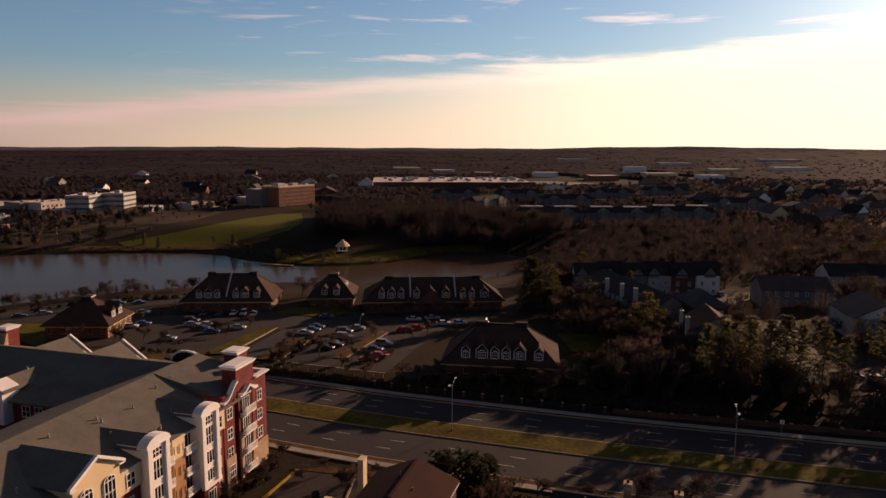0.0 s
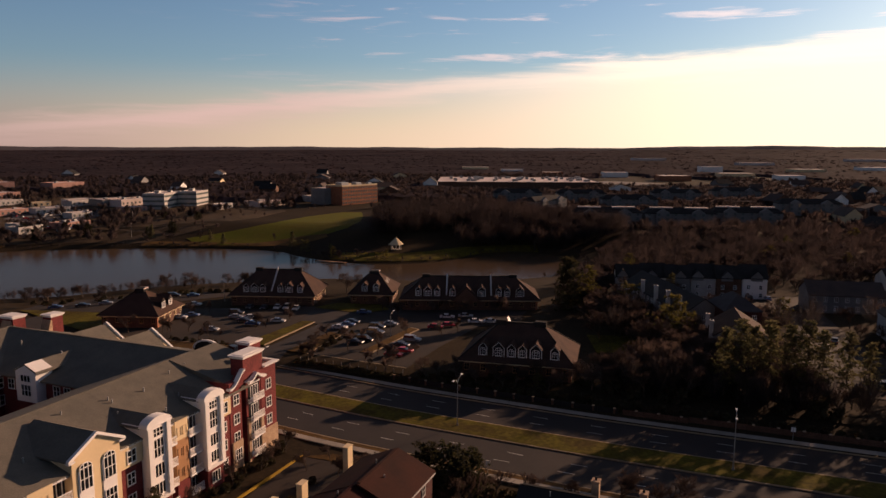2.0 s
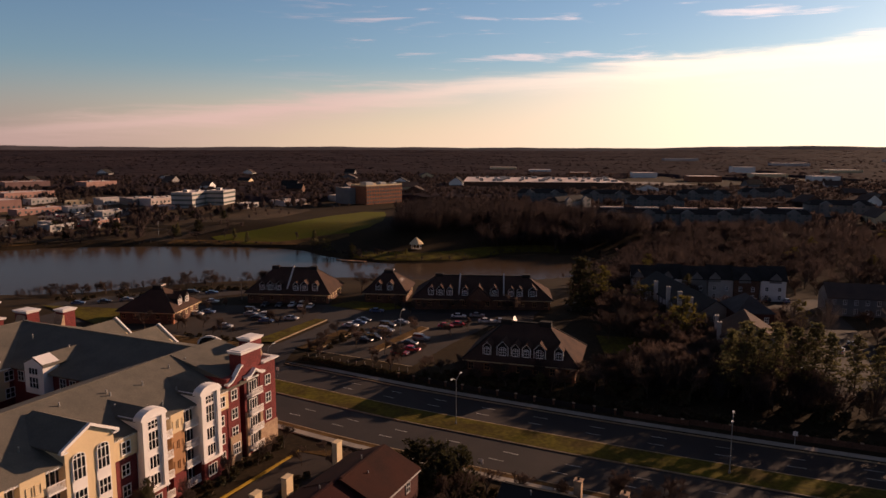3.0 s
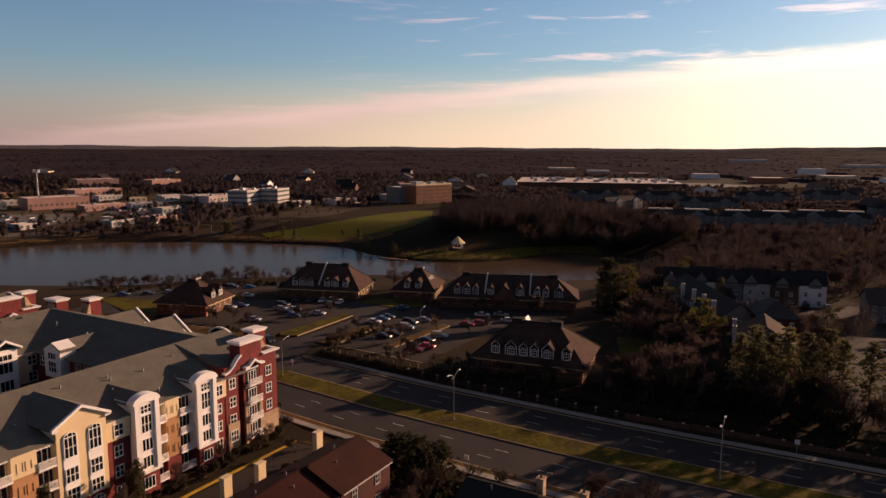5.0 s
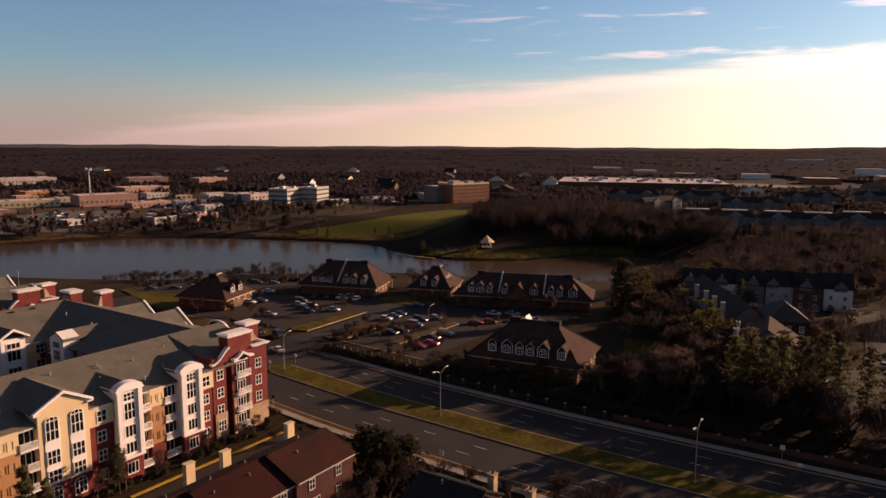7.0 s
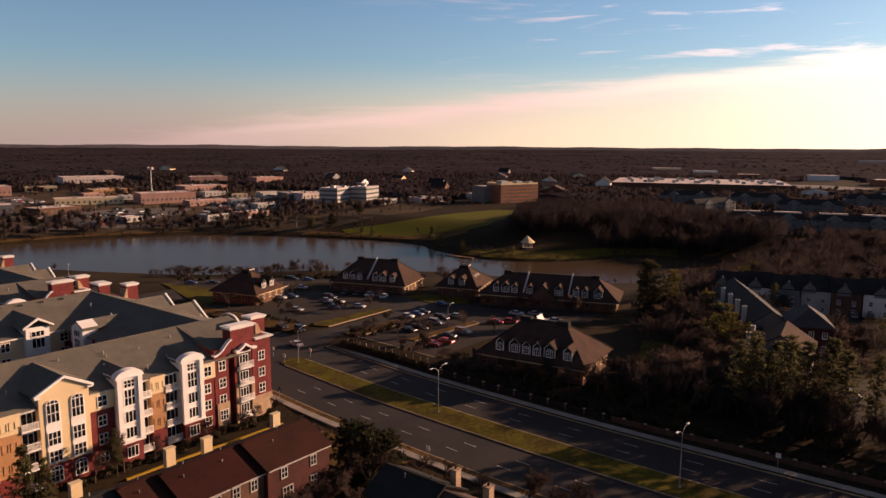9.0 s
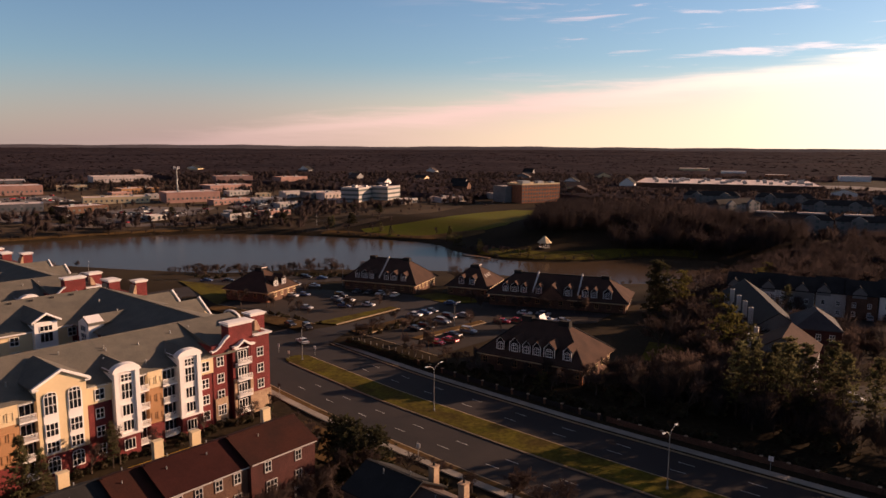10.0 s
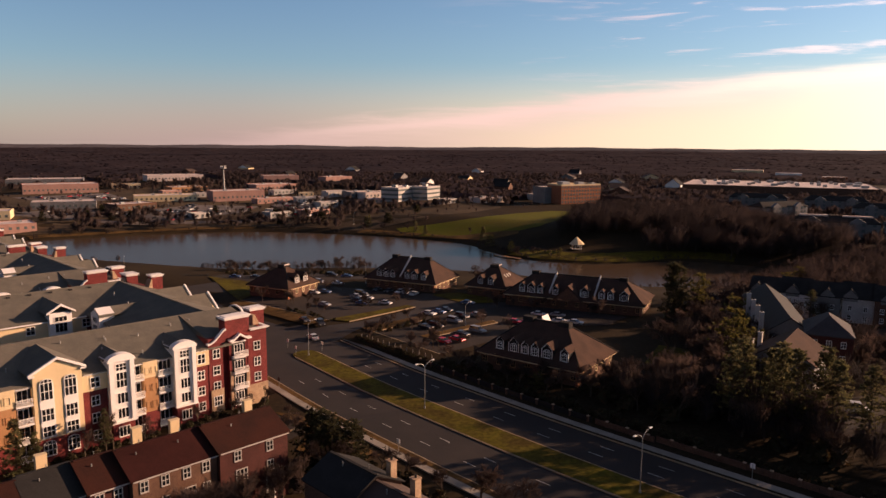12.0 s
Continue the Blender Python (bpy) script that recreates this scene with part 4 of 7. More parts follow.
def island(name, pts, mat, label):
    return structure(name, drape(pts, 0.34, 2.5), mat, label, "island")


def kerb_line(pts, wide=0.3, lift=0.36, mat="kerb"):
    g = Geo()
    for (ax, ay), (bx, by) in zip(pts, pts[1:]):
        n = max(1, int(math.hypot(bx - ax, by - ay) / 3))
        for k in range(n):
            p = Vector((ax + (bx - ax) * k / n, ay + (by - ay) * k / n, 0))
            q = Vector((ax + (bx - ax) * (k + 1) / n, ay + (by - ay) * (k + 1) / n, 0))
            p.z, q.z = h1(p.x, p.y) + lift, h1(q.x, q.y) + lift
            d = (q - p).cross(Vector((0, 0, 1))).normalized() * wide
            g.add([p, q, q + d, p + d, p - Vector((0, 0, 0.3)), q - Vector((0, 0, 0.3)), q + d - Vector((0, 0, 0.3)), p + d - Vector((0, 0, 0.3))], [(0, 1, 2, 3), (0, 1, 5, 4), (3, 2, 6, 7)])
    return structure("kerb", g, mat, "pale concrete kerb of the car park", "kerb")


for nm, pts, mt, lb in (
        ("grass_island", [(-104.5, 158), (-98, 161), (-100.2, 190), (-104.2, 190)], "lawn", "grass island beside the entrance drive"),
        ("planted_island", [(-88.5, 158), (-82, 157), (-83.5, 178), (-88.5, 180)], "dry_grass", "mulched island with shrubs"),
        ("grass_island", [(-69.5, 163), (-66.5, 163), (-65.5, 191), (-68.5, 192)], "dry_grass", "narrow grass island between parking bays"),
        ("lawn_verge", [(-82, 147.5), (-14, 145.8), (-10, 152), (-52, 153.4), (-82, 157)], "ground", "brown verge above the pavement"),
        ("office_lawn", [(-112, 209), (-92, 206), (-86, 214), (-92, 220), (-108, 219)], "lawn", "small lawn before the office"),
        ("office_lawn", [(-150, 150), (-103, 150), (-103, 157.6), (-152, 155.8)], "dry_grass", "dry lawn beside the road"),
        ("lake_lawn", [(-205, 171), (-152, 155), (-158, 164), (-150, 185)], "lawn", "worn winter lawn towards the lake"),
        ("drive_verge", [(-12, 182), (8, 190), (6, 205), (-18, 200)], "lawn", "grass beside the drive")):
    island(nm, pts, mt, lb)
kerb_line([(-36.5, 62), (-36.2, 92), (-38.5, 103)])
kerb_line([(-98, 161), (-100.2, 190)])
kerb_line([(-82, 157), (-83.5, 178)])
kerb_line([(-66.5, 163), (-65.5, 191), (-68.5, 192)])
kerb_line([(-52, 153.4), (-82, 157)])
kerb_line([(-152, 155.8), (-103, 157.6)])
# pale patches laid over the pavement stand in for sun between post shadows
for k in range(8):
    x = -79.0 + k * 2.6
    z = ROADZ(x) + 0.156
    g = Geo().add([(x, road_y(x) + 14.75, z + 0.152), (x + 2.2, road_y(x + 2.2) + 14.75, z + 0.152), (x + 2.2, road_y(x + 2.2) + 16.15, z + 0.152), (x, road_y(x) + 16.15, z + 0.152)], [(0, 1, 2, 3)])
    tagged(new("paving_slab", g.mesh("paving_slab", "concrete")), "pale patch laid on the pavement as a patch of sunlight", "paving", "kerb slabs", "structure")


# ---- terraced houses ----
def chimney(parent, m, h, mat="cream", w=1.5, d=0.9, label="cream-clad chimney"):
    g = Geo().box(-d / 2, d / 2, -w / 2, w / 2, 0, h)
    c = part("chimney", g, mat, parent, label, m)
    part("chimney_cap", Geo().box(-d / 2 - 0.08, d / 2 + 0.08, -w / 2 - 0.08, w / 2 + 0.08, h, h + 0.14), mat, c)
    part("flue", Geo().tube((0, 0, h + 0.1), (0, 0, h + 0.5), 0.16, 0.13, 8), "dark", c)
    return c


def terrace_house(at, turn, width, depth, ze, zr, roof, wall, front=True, chim=None, base=-1.5, win_wall="dull_white", label="", group="terraced houses"):
    t = thing("terraced_house", label, "house", group, at=at, turn=turn)
    hd = depth / 2
    part("wall", Geo().prism([(-hd, base), (hd, base), (hd, ze), (0, zr - 0.15), (-hd, ze)], "y", 0.02, width - 0.02), wall, t)
    part("roof", gable_roof(-hd, hd, 0.04, width - 0.04, ze, zr, "y", over=0.35, thick=0.2), roof, t)
    part("ridge_tiles", Geo().box(-0.22, 0.22, 0.0, width, zr - 0.14, zr + 0.06), roof, t)
    part("gutter", Geo().box(hd + 0.32, hd + 0.46, 0, width, ze - 0.42, ze - 0.28), "dull_white", t)
    for y in (width * 0.25, width * 0.72):
        window(t, pose(hd + 0.01, y, ze - 2.2), 1.1, 1.5, 2, 2, False, win_wall)
    window(t, pose(hd + 0.01, width * 0.3, ze - 5.2), 1.8, 1.7, 3, 2, False, win_wall)
    window(t, pose(hd + 0.01, width * 0.3, ze - 8.2), 1.6, 1.6, 3, 2, False, win_wall)
    window(t, pose(hd + 0.01, width * 0.72, ze - 5.2), 1.1, 1.6, 2, 2, False, win_wall)
    part("front_door", Geo().box(hd, hd + 0.08, width * 0.72 - 0.5, width * 0.72 + 0.5, base + 0.6, ze - 6.4), "dark", t, "dark panelled front door")
    part("door_surround", Geo().box(hd, hd + 0.14, width * 0.72 - 0.75, width * 0.72 - 0.5, base + 0.4, ze - 6.2).box(hd, hd + 0.14, width * 0.72 + 0.5, width * 0.72 + 0.75, base + 0.4, ze - 6.2).box(hd, hd + 0.2, width * 0.72 - 0.8, width * 0.72 + 0.8, ze - 6.3, ze - 6.0), "white", t)
    part("roof_vent", Geo().tube((-0.9, width * 0.6, zr - 0.8), (-0.9, width * 0.6, zr + 0.15), 0.09, 0.09, 6), "galvanised", t)
    part("roof_vent", Geo().tube((1.6, width * 0.35, zr - 1.2), (1.6, width * 0.35, zr - 0.35), 0.09, 0.09, 6), "galvanised", t)
    if chim is not None:
        chimney(t, pose(chim[0], chim[1], 0), chim[2])
    return t


# the row in front of the apartment house, from its road end southwards
for y0, y1, xr, ze, zr, roof, wall, lab in (
        (76.4, 87.2, -22.6, 10.2, 12.4, "shingle_orange", "brick_row", "brick terraced house with a brown shingle roof at the row's end"),
        (70.5, 76.3, -23.2, 9.9, 12.1, "shingle_red", "brick_brown", "brick terraced house with a dark red shingle roof"),
        (64.6, 70.4, -22.6, 10.2, 12.4, "shingle_red", "brick_brown", "brown brick terraced house with a dark red shingle roof"),
        (59.8, 64.5, -23.6, 9.9, 12.1, "shingle_orange", "brick_row", "brick terraced house with an orange-brown shingle roof"),
        (53.6, 59.7, -24.6, 9.6, 11.8, "shingle_dark", "brick_brown", "terraced house with a charcoal shingle roof"),
        (46.4, 53.5, -24.2, 9.4, 11.6, "shingle_orange", "brick_row", "brick terraced house with a brown shingle roof")):
    terrace_house((xr, y0, 0), 0, y1 - y0, 10.4, ze, zr, roof, wall, label=lab)
for x, y, top in ((-30.9, 88.4, 10.8), (-30.4, 76.0, 11.1), (-31.1, 70.7, 11.2), (-31.2, 58.2, 11.0)):
    zg = h1(x, y)
    c = thing("chimney_stack", "cream-clad outside chimney stack behind the terrace", "chimney", "chimneys behind the terrace", at=(x, y, zg - 0.3))
    part("shaft", Geo().box(-0.4, 0.4, -0.68, 0.68, 0, top - zg + 0.3), "cream", c)
    part("cap", Geo().box(-0.46, 0.46, -0.74, 0.74, top - zg + 0.3, top - zg + 0.42), "cream", c)
# the row along the road, its back to it
for x, width, dz, roof in ((-4.6, 9.2, 0.0, "shingle_dark"), (4.7, 7.6, -0.7, "shingle_brown"), (12.4, 7.6, -0.9, "shingle_dark"), (20.1, 7.6, -0.9, "shingle_dark"), (27.8, 7.6, -0.9, "shingle_brown")):
    terrace_house((x + width, 85.7, dz), 90, width, 8.6, 9.2, 11.4, roof, "brick_brown", label="terraced house with a shingle roof, backing on the road", group="terraced houses by the road")
for x, y, top in ((3.9, 88.9, 11.9), (9.8, 87.6, 12.0), (16.6, 89.2, 10.9), (23.0, 89.4, 10.9)):
    c = thing("chimney_stack", "pale clad chimney stack with a dark flue", "chimney", "chimneys by the road", at=(x, y, h1(x, y) - 0.4))
    hh = top - h1(x, y) + 0.4
    part("shaft", Geo().box(-0.45, 0.45, -0.5, 0.5, 0, hh), "stone", c)
    part("cap", Geo().box(-0.53, 0.53, -0.58, 0.58, hh, hh + 0.15), "stone", c)
    part("flue", Geo().tube((0, 0, hh + 0.1), (0, 0, hh + 0.55), 0.17, 0.13, 8), "dark", c)


# ---- houses beyond the trees ----
def plain_house(x, y, w, d, ze, zr, turn, wall="grey_siding", roof="shingle_dark", along="x", label="", chims=(), group="", wins=True, gabletrim=None):
    zg = h1(x, y)
    t = thing("house", label, "house", group, at=(x, y, zg), turn=turn)
    if along == "x":
        part("wall", Geo().prism([(-d / 2, -1.2), (d / 2, -1.2), (d / 2, ze), (0, zr - 0.2), (-d / 2, ze)], "x", -w / 2, w / 2), wall, t)
    else:
        part("wall", Geo().prism([(-w / 2, -1.2), (w / 2, -1.2), (w / 2, ze), (0, zr - 0.2), (-w / 2, ze)], "y", -d / 2, d / 2), wall, t)
    part("roof", gable_roof(-w / 2, w / 2, -d / 2, d / 2, ze, zr, along, over=0.45, thick=0.22), roof, t)
    if wins:
        n = max(2, int(w / 2.8))
        for k in range(n):
            u = -w / 2 + (k + 0.5) * w / n
            for z in (0.9, 3.7, 6.4):
                if z + 1.6 < ze + 0.1:
                    window(t, pose(u, -d / 2 - 0.01, z, 0, 0, -90), 1.1, 1.5)
        n = max(2, int(d / 3.2))
        for k in range(n):
            v = -d / 2 + (k + 0.5) * d / n
            for z in (0.9, 3.7, 6.4):
                if z + 1.6 < ze + 0.1:
                    window(t, pose(w / 2 + 0.01, v, z), 1.1, 1.5)
    for cx, cy, top in chims:
        chimney(t, pose(cx, cy, 0), top, "dull_white", 1.0, 0.8, "white clad chimney")
    if gabletrim and along == "y":
        part("gable", Geo().prism([(-w / 2, ze - 0.2), (w / 2, ze - 0.2), (0, zr - 0.1)], "y", -d / 2 - 0.12, -d / 2 - 0.02), gabletrim, t, "pale sided gable")
    return t


# rows of houses behind the pines
def hip_house(x, y, w, d, ze, zr, turn, wall, roof, label):
    zg = h1(x, y)
    t = thing("house", label, "house", at=(x, y, zg), turn=turn)
    part("wall", Geo().box(-w / 2, w / 2, -d / 2, d / 2, -1.2, ze), wall, t)
    part("roof", gable_roof(-w / 2, w / 2, -d / 2, d / 2, ze, zr, "y", over=0.3, thick=0.25, hip0=w * 0.48, hip1=w * 0.48), roof, t)
    part("eaves_board", Geo().box(-w / 2 - 0.05, w / 2 + 0.05, -d / 2 - 0.05, d / 2 + 0.05, ze - 0.5, ze - 0.2), "dull_white", t)
    for z in (1.0, 4.2, 7.4):
        for u in (-w * 0.3, 0, w * 0.3):
            window(t, pose(u, -d / 2 - 0.01, z, 0, 0, -90), 1.1, 1.5)
        for v in (-d * 0.3, 0, d * 0.3):
            window(t, pose(w / 2 + 0.01, v, z), 1.1, 1.5)


hip_house(19.8, 206.5, 9.4, 13, 10.2, 13.6, 20, "brick_row", "slate", "tall brick house with a grey hipped roof beyond the pines")
plain_house(2.0, 224.0, 44, 11, 8.6, 12.3, -62, "grey_siding", "dark", "x", "grey house row with white chimneys and a dark roof", chims=((20, -6.0, 12.6), (12.5, -6.0, 12.6), (4, -6.0, 12.3), (-6, -6.0, 12.0)))
for k in range(6):
    row = plain_house(-16 + k * 8.3, 266 + k * 1.9 + (k % 2) * 0.8, 8.2, 10.5, 7.9, 11.4 + 0.4 * (k % 2), 13, ("dull_white", "white", "grey_siding", "dull_white", "brick_brown", "white")[k], "shingle_dark", "x",
                ("pale sided terraced house", "white sided terraced house", "grey sided terraced house", "pale sided terraced house", "brick terraced house", "white sided terraced house")[k] + " with a dark shingle roof", group="terraced houses beyond the pines")
    u = -2.0 + 1.3 * (k % 3)
    part("front_gable", Geo().prism([(u - 1.9, 6.6), (u + 1.9, 6.6), (u + 1.9, 8.2), (u, 10.2), (u - 1.9, 8.2)], "y", -5.6, -1.0), "grey_siding", row, "small front gable")
    part("gable_roof", gable_roof(u - 2.0, u + 2.0, -5.6, -1.0, 8.2, 10.3, "y", over=0.2, thick=0.15), "shingle_dark", row)
plain_house(20.5, 180.5, 11.5, 13, 9.6, 13.2, 8, "grey_siding", "shingle_office", "y", "grey house with a brown roof among trees", chims=((-6.3, -4.5, 12.2), (-6.3, 3, 12.0)))
plain_house(66.0, 222.0, 16, 18, 6.5, 10.5, 6, "dull_white", "shingle_brown", "y", "white rendered house with a brown gable roof", gabletrim="white")
plain_house(52.0, 262.0, 22, 12, 6.0, 9.5, 10, "grey_siding", "shingle_brown", "x", "long grey house row with a brown roof", group="houses beyond the pines")
plain_house(82.0, 300.0, 26, 13, 6.0, 9.5, 10, "dull_white", "shingle_dark", "x", "long white house row with a dark roof", group="houses beyond the pines")
structure("court_lot", drape([(14, 250), (44, 258), (47, 282), (20, 274)], 0.16), "lot", "asphalt court between house rows", "car park")
structure("house_lane", drape([(28, 165), (62, 168), (60, 190), (52, 205), (46, 252), (36, 248), (38, 205), (30, 190)], 0.16), "lot", "asphalt lane between the houses", "lane")
structure("house_lawn", drape([(18, 150), (80, 150), (80, 164), (28, 164), (24, 180), (14, 176)], 0.14), "ground", "leaf-strewn winter lawn", "lawn")


# ---- low wall along the far pavement ----
for k in range(24):
    x = -52 + k * 4.2
    y = road_y(x) + 18.6 + (0.6 if x > 12 else 0)
    z = h1(x, y)
    p = thing("fence_post", "short brick fence post with a pale cap", "fence post", "fence posts along the pavement", at=(x, y, z - 0.1))
    part("pier", Geo().box(-0.2, 0.2, -0.2, 0.2, 0, 1.2), "brick_brown", p)
    part("cap", Geo().box(-0.26, 0.26, -0.26, 0.26, 1.2, 1.32), "stone", p)
for x0, x1 in ((-50, -2), (0, 62)):
    g = Geo()
    x = x0
    while x < x1:
        y = road_y(x) + 18.6 + (0.6 if x > 12 else 0)
        z = h1(x, y)
        g.box(x, x + 2.0, y - 0.06, y + 0.06, z - 0.2, z + 1.1)
        x += 2.05
    structure("fence_wall", g, "brick_brown" if x0 > -1 else "dark", "low weathered boundary wall", "wall")
for k in range(13):
    x = -80 + k * 2.4
    y = 151.4 - 0.12 * k
    p = thing("bollard", "short pale post beside the car park", "post", "posts by the car park", at=(x, y, h1(x, y) + 0.2))
    part("post_body", Geo().tube((0, 0, -0.2), (0, 0, 1.1), 0.11, 0.10, 8), "concrete", p)


# ---- street lamps, signs ----
def street_lamp(x, y, turn, h=9.2, arms=2, label="tall grey street lamp with two curved arms"):
    zg = h1(x, 118.0) + 0.3 if 120 < y < 133 else h1(x, y)
    t = thing("street_lamp", label, "street lamp", "street lamps", at=(x, y, zg - 0.1), turn=turn)
    part("base", Geo().tube((0, 0, 0), (0, 0, 0.5), 0.22, 0.18, 8), "galvanised", t)
    part("pole", Geo().tube((0, 0, 0.4), (0, 0, h - 1.0), 0.10, 0.06, 8), "galvanised", t)
    for s in ((-1, 1) if arms == 2 else (1,)):
        g = Geo()
        pts = [(0, 0, h - 1.1), (0, s * 0.5, h - 0.45), (0, s * 1.3, h - 0.08), (0, s * 2.0, h)]
        for a, b in zip(pts, pts[1:]):
            g.tube(a, b, 0.045, 0.04, 6)
        arm = part("arm", g, "galvanised", t)
        part("lamp_head", Geo().box(-0.15, 0.15, min(s * 1.9, s * 2.55), max(s * 1.9, s * 2.55), h - 0.05, h + 0.09), "lamp_glass", arm, "pale lamp head")
    return t


street_lamp(-28.4, 125.7, 0, 9.5)
street_lamp(20.2, 123.1, 0, 9.5)
street_lamp(-77.5, 132.3, 0, 9.0, 1, "tall grey street lamp with one arm")
street_lamp(-150.0, 209.7, 60, 7.5, 1, "grey car park lamp with one arm")
street_lamp(-231.0, 147.0, 60, 8.0, 1, "grey lamp by the lake with one arm")
street_lamp(-70.0, 182.0, 0, 7.0, 1, "grey car park lamp with one arm")
for x, y, kind in ((-16.5, 108.2, "white"), (-61.0, 113.2, "dark"), (-88.0, 133.0, "white"), (-79.0, 137.5, "white"), (30.0, 139.6, "white"), (-80.5, 130.5, "white")):
    z = h1(x, 118.0) + 0.15
    t = thing("road_sign", "small road sign on a thin post", "road sign", "road signs", at=(x, y, z))
    part("post", Geo().tube((0, 0, 0), (0, 0, 2.3), 0.05, 0.05, 6), "galvanised", t)
    part("plate", Geo().box(-0.38, 0.38, -0.03, 0.03, 1.6, 2.4), kind, t, "pale sign plate" if kind == "white" else "dark sign plate")


# ---- cars ----
def car_proto(paint, kind, label):
    t = thing("car", label, "car", "parked cars")
    L, Wd = (4.6, 1.8) if kind != "suv" else (4.8, 1.9)
    top = {"sedan": 1.42, "suv": 1.75, "van": 2.0}[kind]
    belt = 0.92 if kind == "sedan" else 1.05
    prof = [(-L / 2, 0.35), (L / 2, 0.35), (L / 2 + 0.05, 0.6), (L / 2 - 0.05, 0.78), (L / 2 - 1.15, belt), (-L / 2 + 0.55, belt + 0.03), (-L / 2, belt - 0.12)]
    part("body", Geo().prism([(a, b) for a, b in prof], "y", -Wd / 2, Wd / 2), "car_" + paint, t)
    back = -L / 2 + (0.55 if kind == "sedan" else 0.1)
    cab = [(back, belt), (L / 2 - 1.2, belt), (L / 2 - 1.95, top), (back + (0.75 if kind == "sedan" else 0.25), top)]
    ins = 0.14
    g = Geo()
    lo = [(cab[0][0], -Wd / 2 + 0.05, belt), (cab[1][0], -Wd / 2 + 0.05, belt), (cab[1][0], Wd / 2 - 0.05, belt), (cab[0][0], Wd / 2 - 0.05, belt)]
    hi = [(cab[3][0], -Wd / 2 + 0.05 + ins, top - 0.06), (cab[2][0], -Wd / 2 + 0.05 + ins, top - 0.06), (cab[2][0], Wd / 2 - 0.05 - ins, top - 0.06), (cab[3][0], Wd / 2 - 0.05 - ins, top - 0.06)]
    g.add(lo + hi, [(0, 1, 5, 4), (1, 2, 6, 5), (2, 3, 7, 6), (3, 0, 4, 7), (4, 5, 6, 7)])
    part("glazing", g, "glass", t, "dark car windows")
    part("car_roof", Geo().box(cab[3][0] - 0.02, cab[2][0] + 0.02, -Wd / 2 + 0.17, Wd / 2 - 0.17, top - 0.07, top), "car_" + paint, t)
    for x in (-L / 2 + 0.85, L / 2 - 0.9):
        for s in (-1, 1):
            w = part("wheel", Geo().tube((x, s * (Wd / 2 - 0.2), 0.33), (x, s * (Wd / 2 + 0.02), 0.33), 0.33, 0.33, 10), "rubber", t, "black tyre")
            part("rim", Geo().tube((x, s * (Wd / 2 + 0.02), 0.33), (x, s * (Wd / 2 + 0.04), 0.33), 0.19, 0.19, 8), "galvanised", w)
    for s in (-1, 1):
        part("headlight", Geo().box(L / 2 - 0.1, L / 2 + 0.04, s * 0.65 - 0.2, s * 0.65 + 0.2, 0.6, 0.75), "lamp_glass", t)
        part("tail_light", Geo().box(-L / 2 - 0.03, -L / 2 + 0.1, s * 0.7 - 0.15, s * 0.7 + 0.15, 0.65, 0.82), "red_sign", t)
    return t


CAR = {}
for paint, kind, word in (("white", "sedan", "white saloon car"), ("silver", "suv", "silver estate car"), ("black", "suv", "black off-road car"), ("blue", "sedan", "dark blue saloon car"), ("red", "sedan", "red saloon car"), ("white", "van", "white van"), ("silver", "sedan", "silver saloon car"), ("black", "sedan", "black saloon car")):
    CAR[(paint, kind)] = (paint, kind, word)
PROTO = {}


def park(x, y, turn, key, lift=0.16):
    p, k, word = CAR[key]
    m = pose(x, y, h1(x, y) + lift, 0, 0, turn)
    if key not in PROTO:
        PROTO[key] = car_proto(p, k, word + " parked on asphalt")
        PROTO[key].matrix_basis = m
        return PROTO[key]
    return copy_thing(PROTO[key], m)


W_, S_, K_, B_, R_, V_, T_, D_ = ("white", "sedan"), ("silver", "suv"), ("black", "suv"), ("blue", "sedan"), ("red", "sedan"), ("white", "van"), ("silver", "sedan"), ("black", "sedan")
for x, y, turn, key in ((-88.0, 184.5, 12, W_), (-87.7, 188.7, 10, B_), (-88.2, 192.4, 10, D_), (-77.7, 188.7, 5, K_), (-75.6, 193.5, 8, T_), (-75.1, 170.7, 5, D_), (-73.9, 173.9, 5, K_), (-75.1, 182.7, 5, S_),
                        (-91.4, 206.0, 20, B_), (-59.7, 162.4, 5, R_), (-58.7, 166.7, 5, R_), (-61.3, 194.2, 15, R_), (-58.6, 197.5, 15, R_), (-63.0, 208.0, 18, W_), (-58.0, 211.0, 18, T_), (-144.5, 180.8, 20, W_), (-143.0, 184.7, 20, B_), (-154.8, 199.5, 20, W_),
                        (-163.3, 196.6, 20, S_), (-174.6, 211.2, 30, K_), (-123.2, 170.1, 15, T_), (-122.4, 187.9, 15, W_), (-111.0, 186.4, 15, W_), (-132.8, 201.2, -70, D_), (-127.7, 202.3, -70, D_), (-123.6, 204.2, -70, W_),
                        (-120.3, 204.9, -70, S_), (-116.4, 204.5, -70, W_), (-127.4, 187.1, 15, T_), (-100.6, 152.5, -20, K_), (-108.0, 152.0, -12, D_), (-131.0, 192.0, 15, K_), (-116.0, 180.5, 15, B_), (-121.5, 183.4, 15, D_),
                        (-62.0, 172.0, 5, D_), (-61.5, 178.0, 5, S_), (-48.0, 206.0, 20, W_), (-52.5, 204.5, 20, W_), (-180.0, 196.0, 40, W_), (-186.0, 190.0, 40, T_), (-190.0, 184.0, 40, D_), (-168.0, 214.0, 40, B_), (-196.0, 178.0, 40, B_)):
    park(x, y, turn, key)
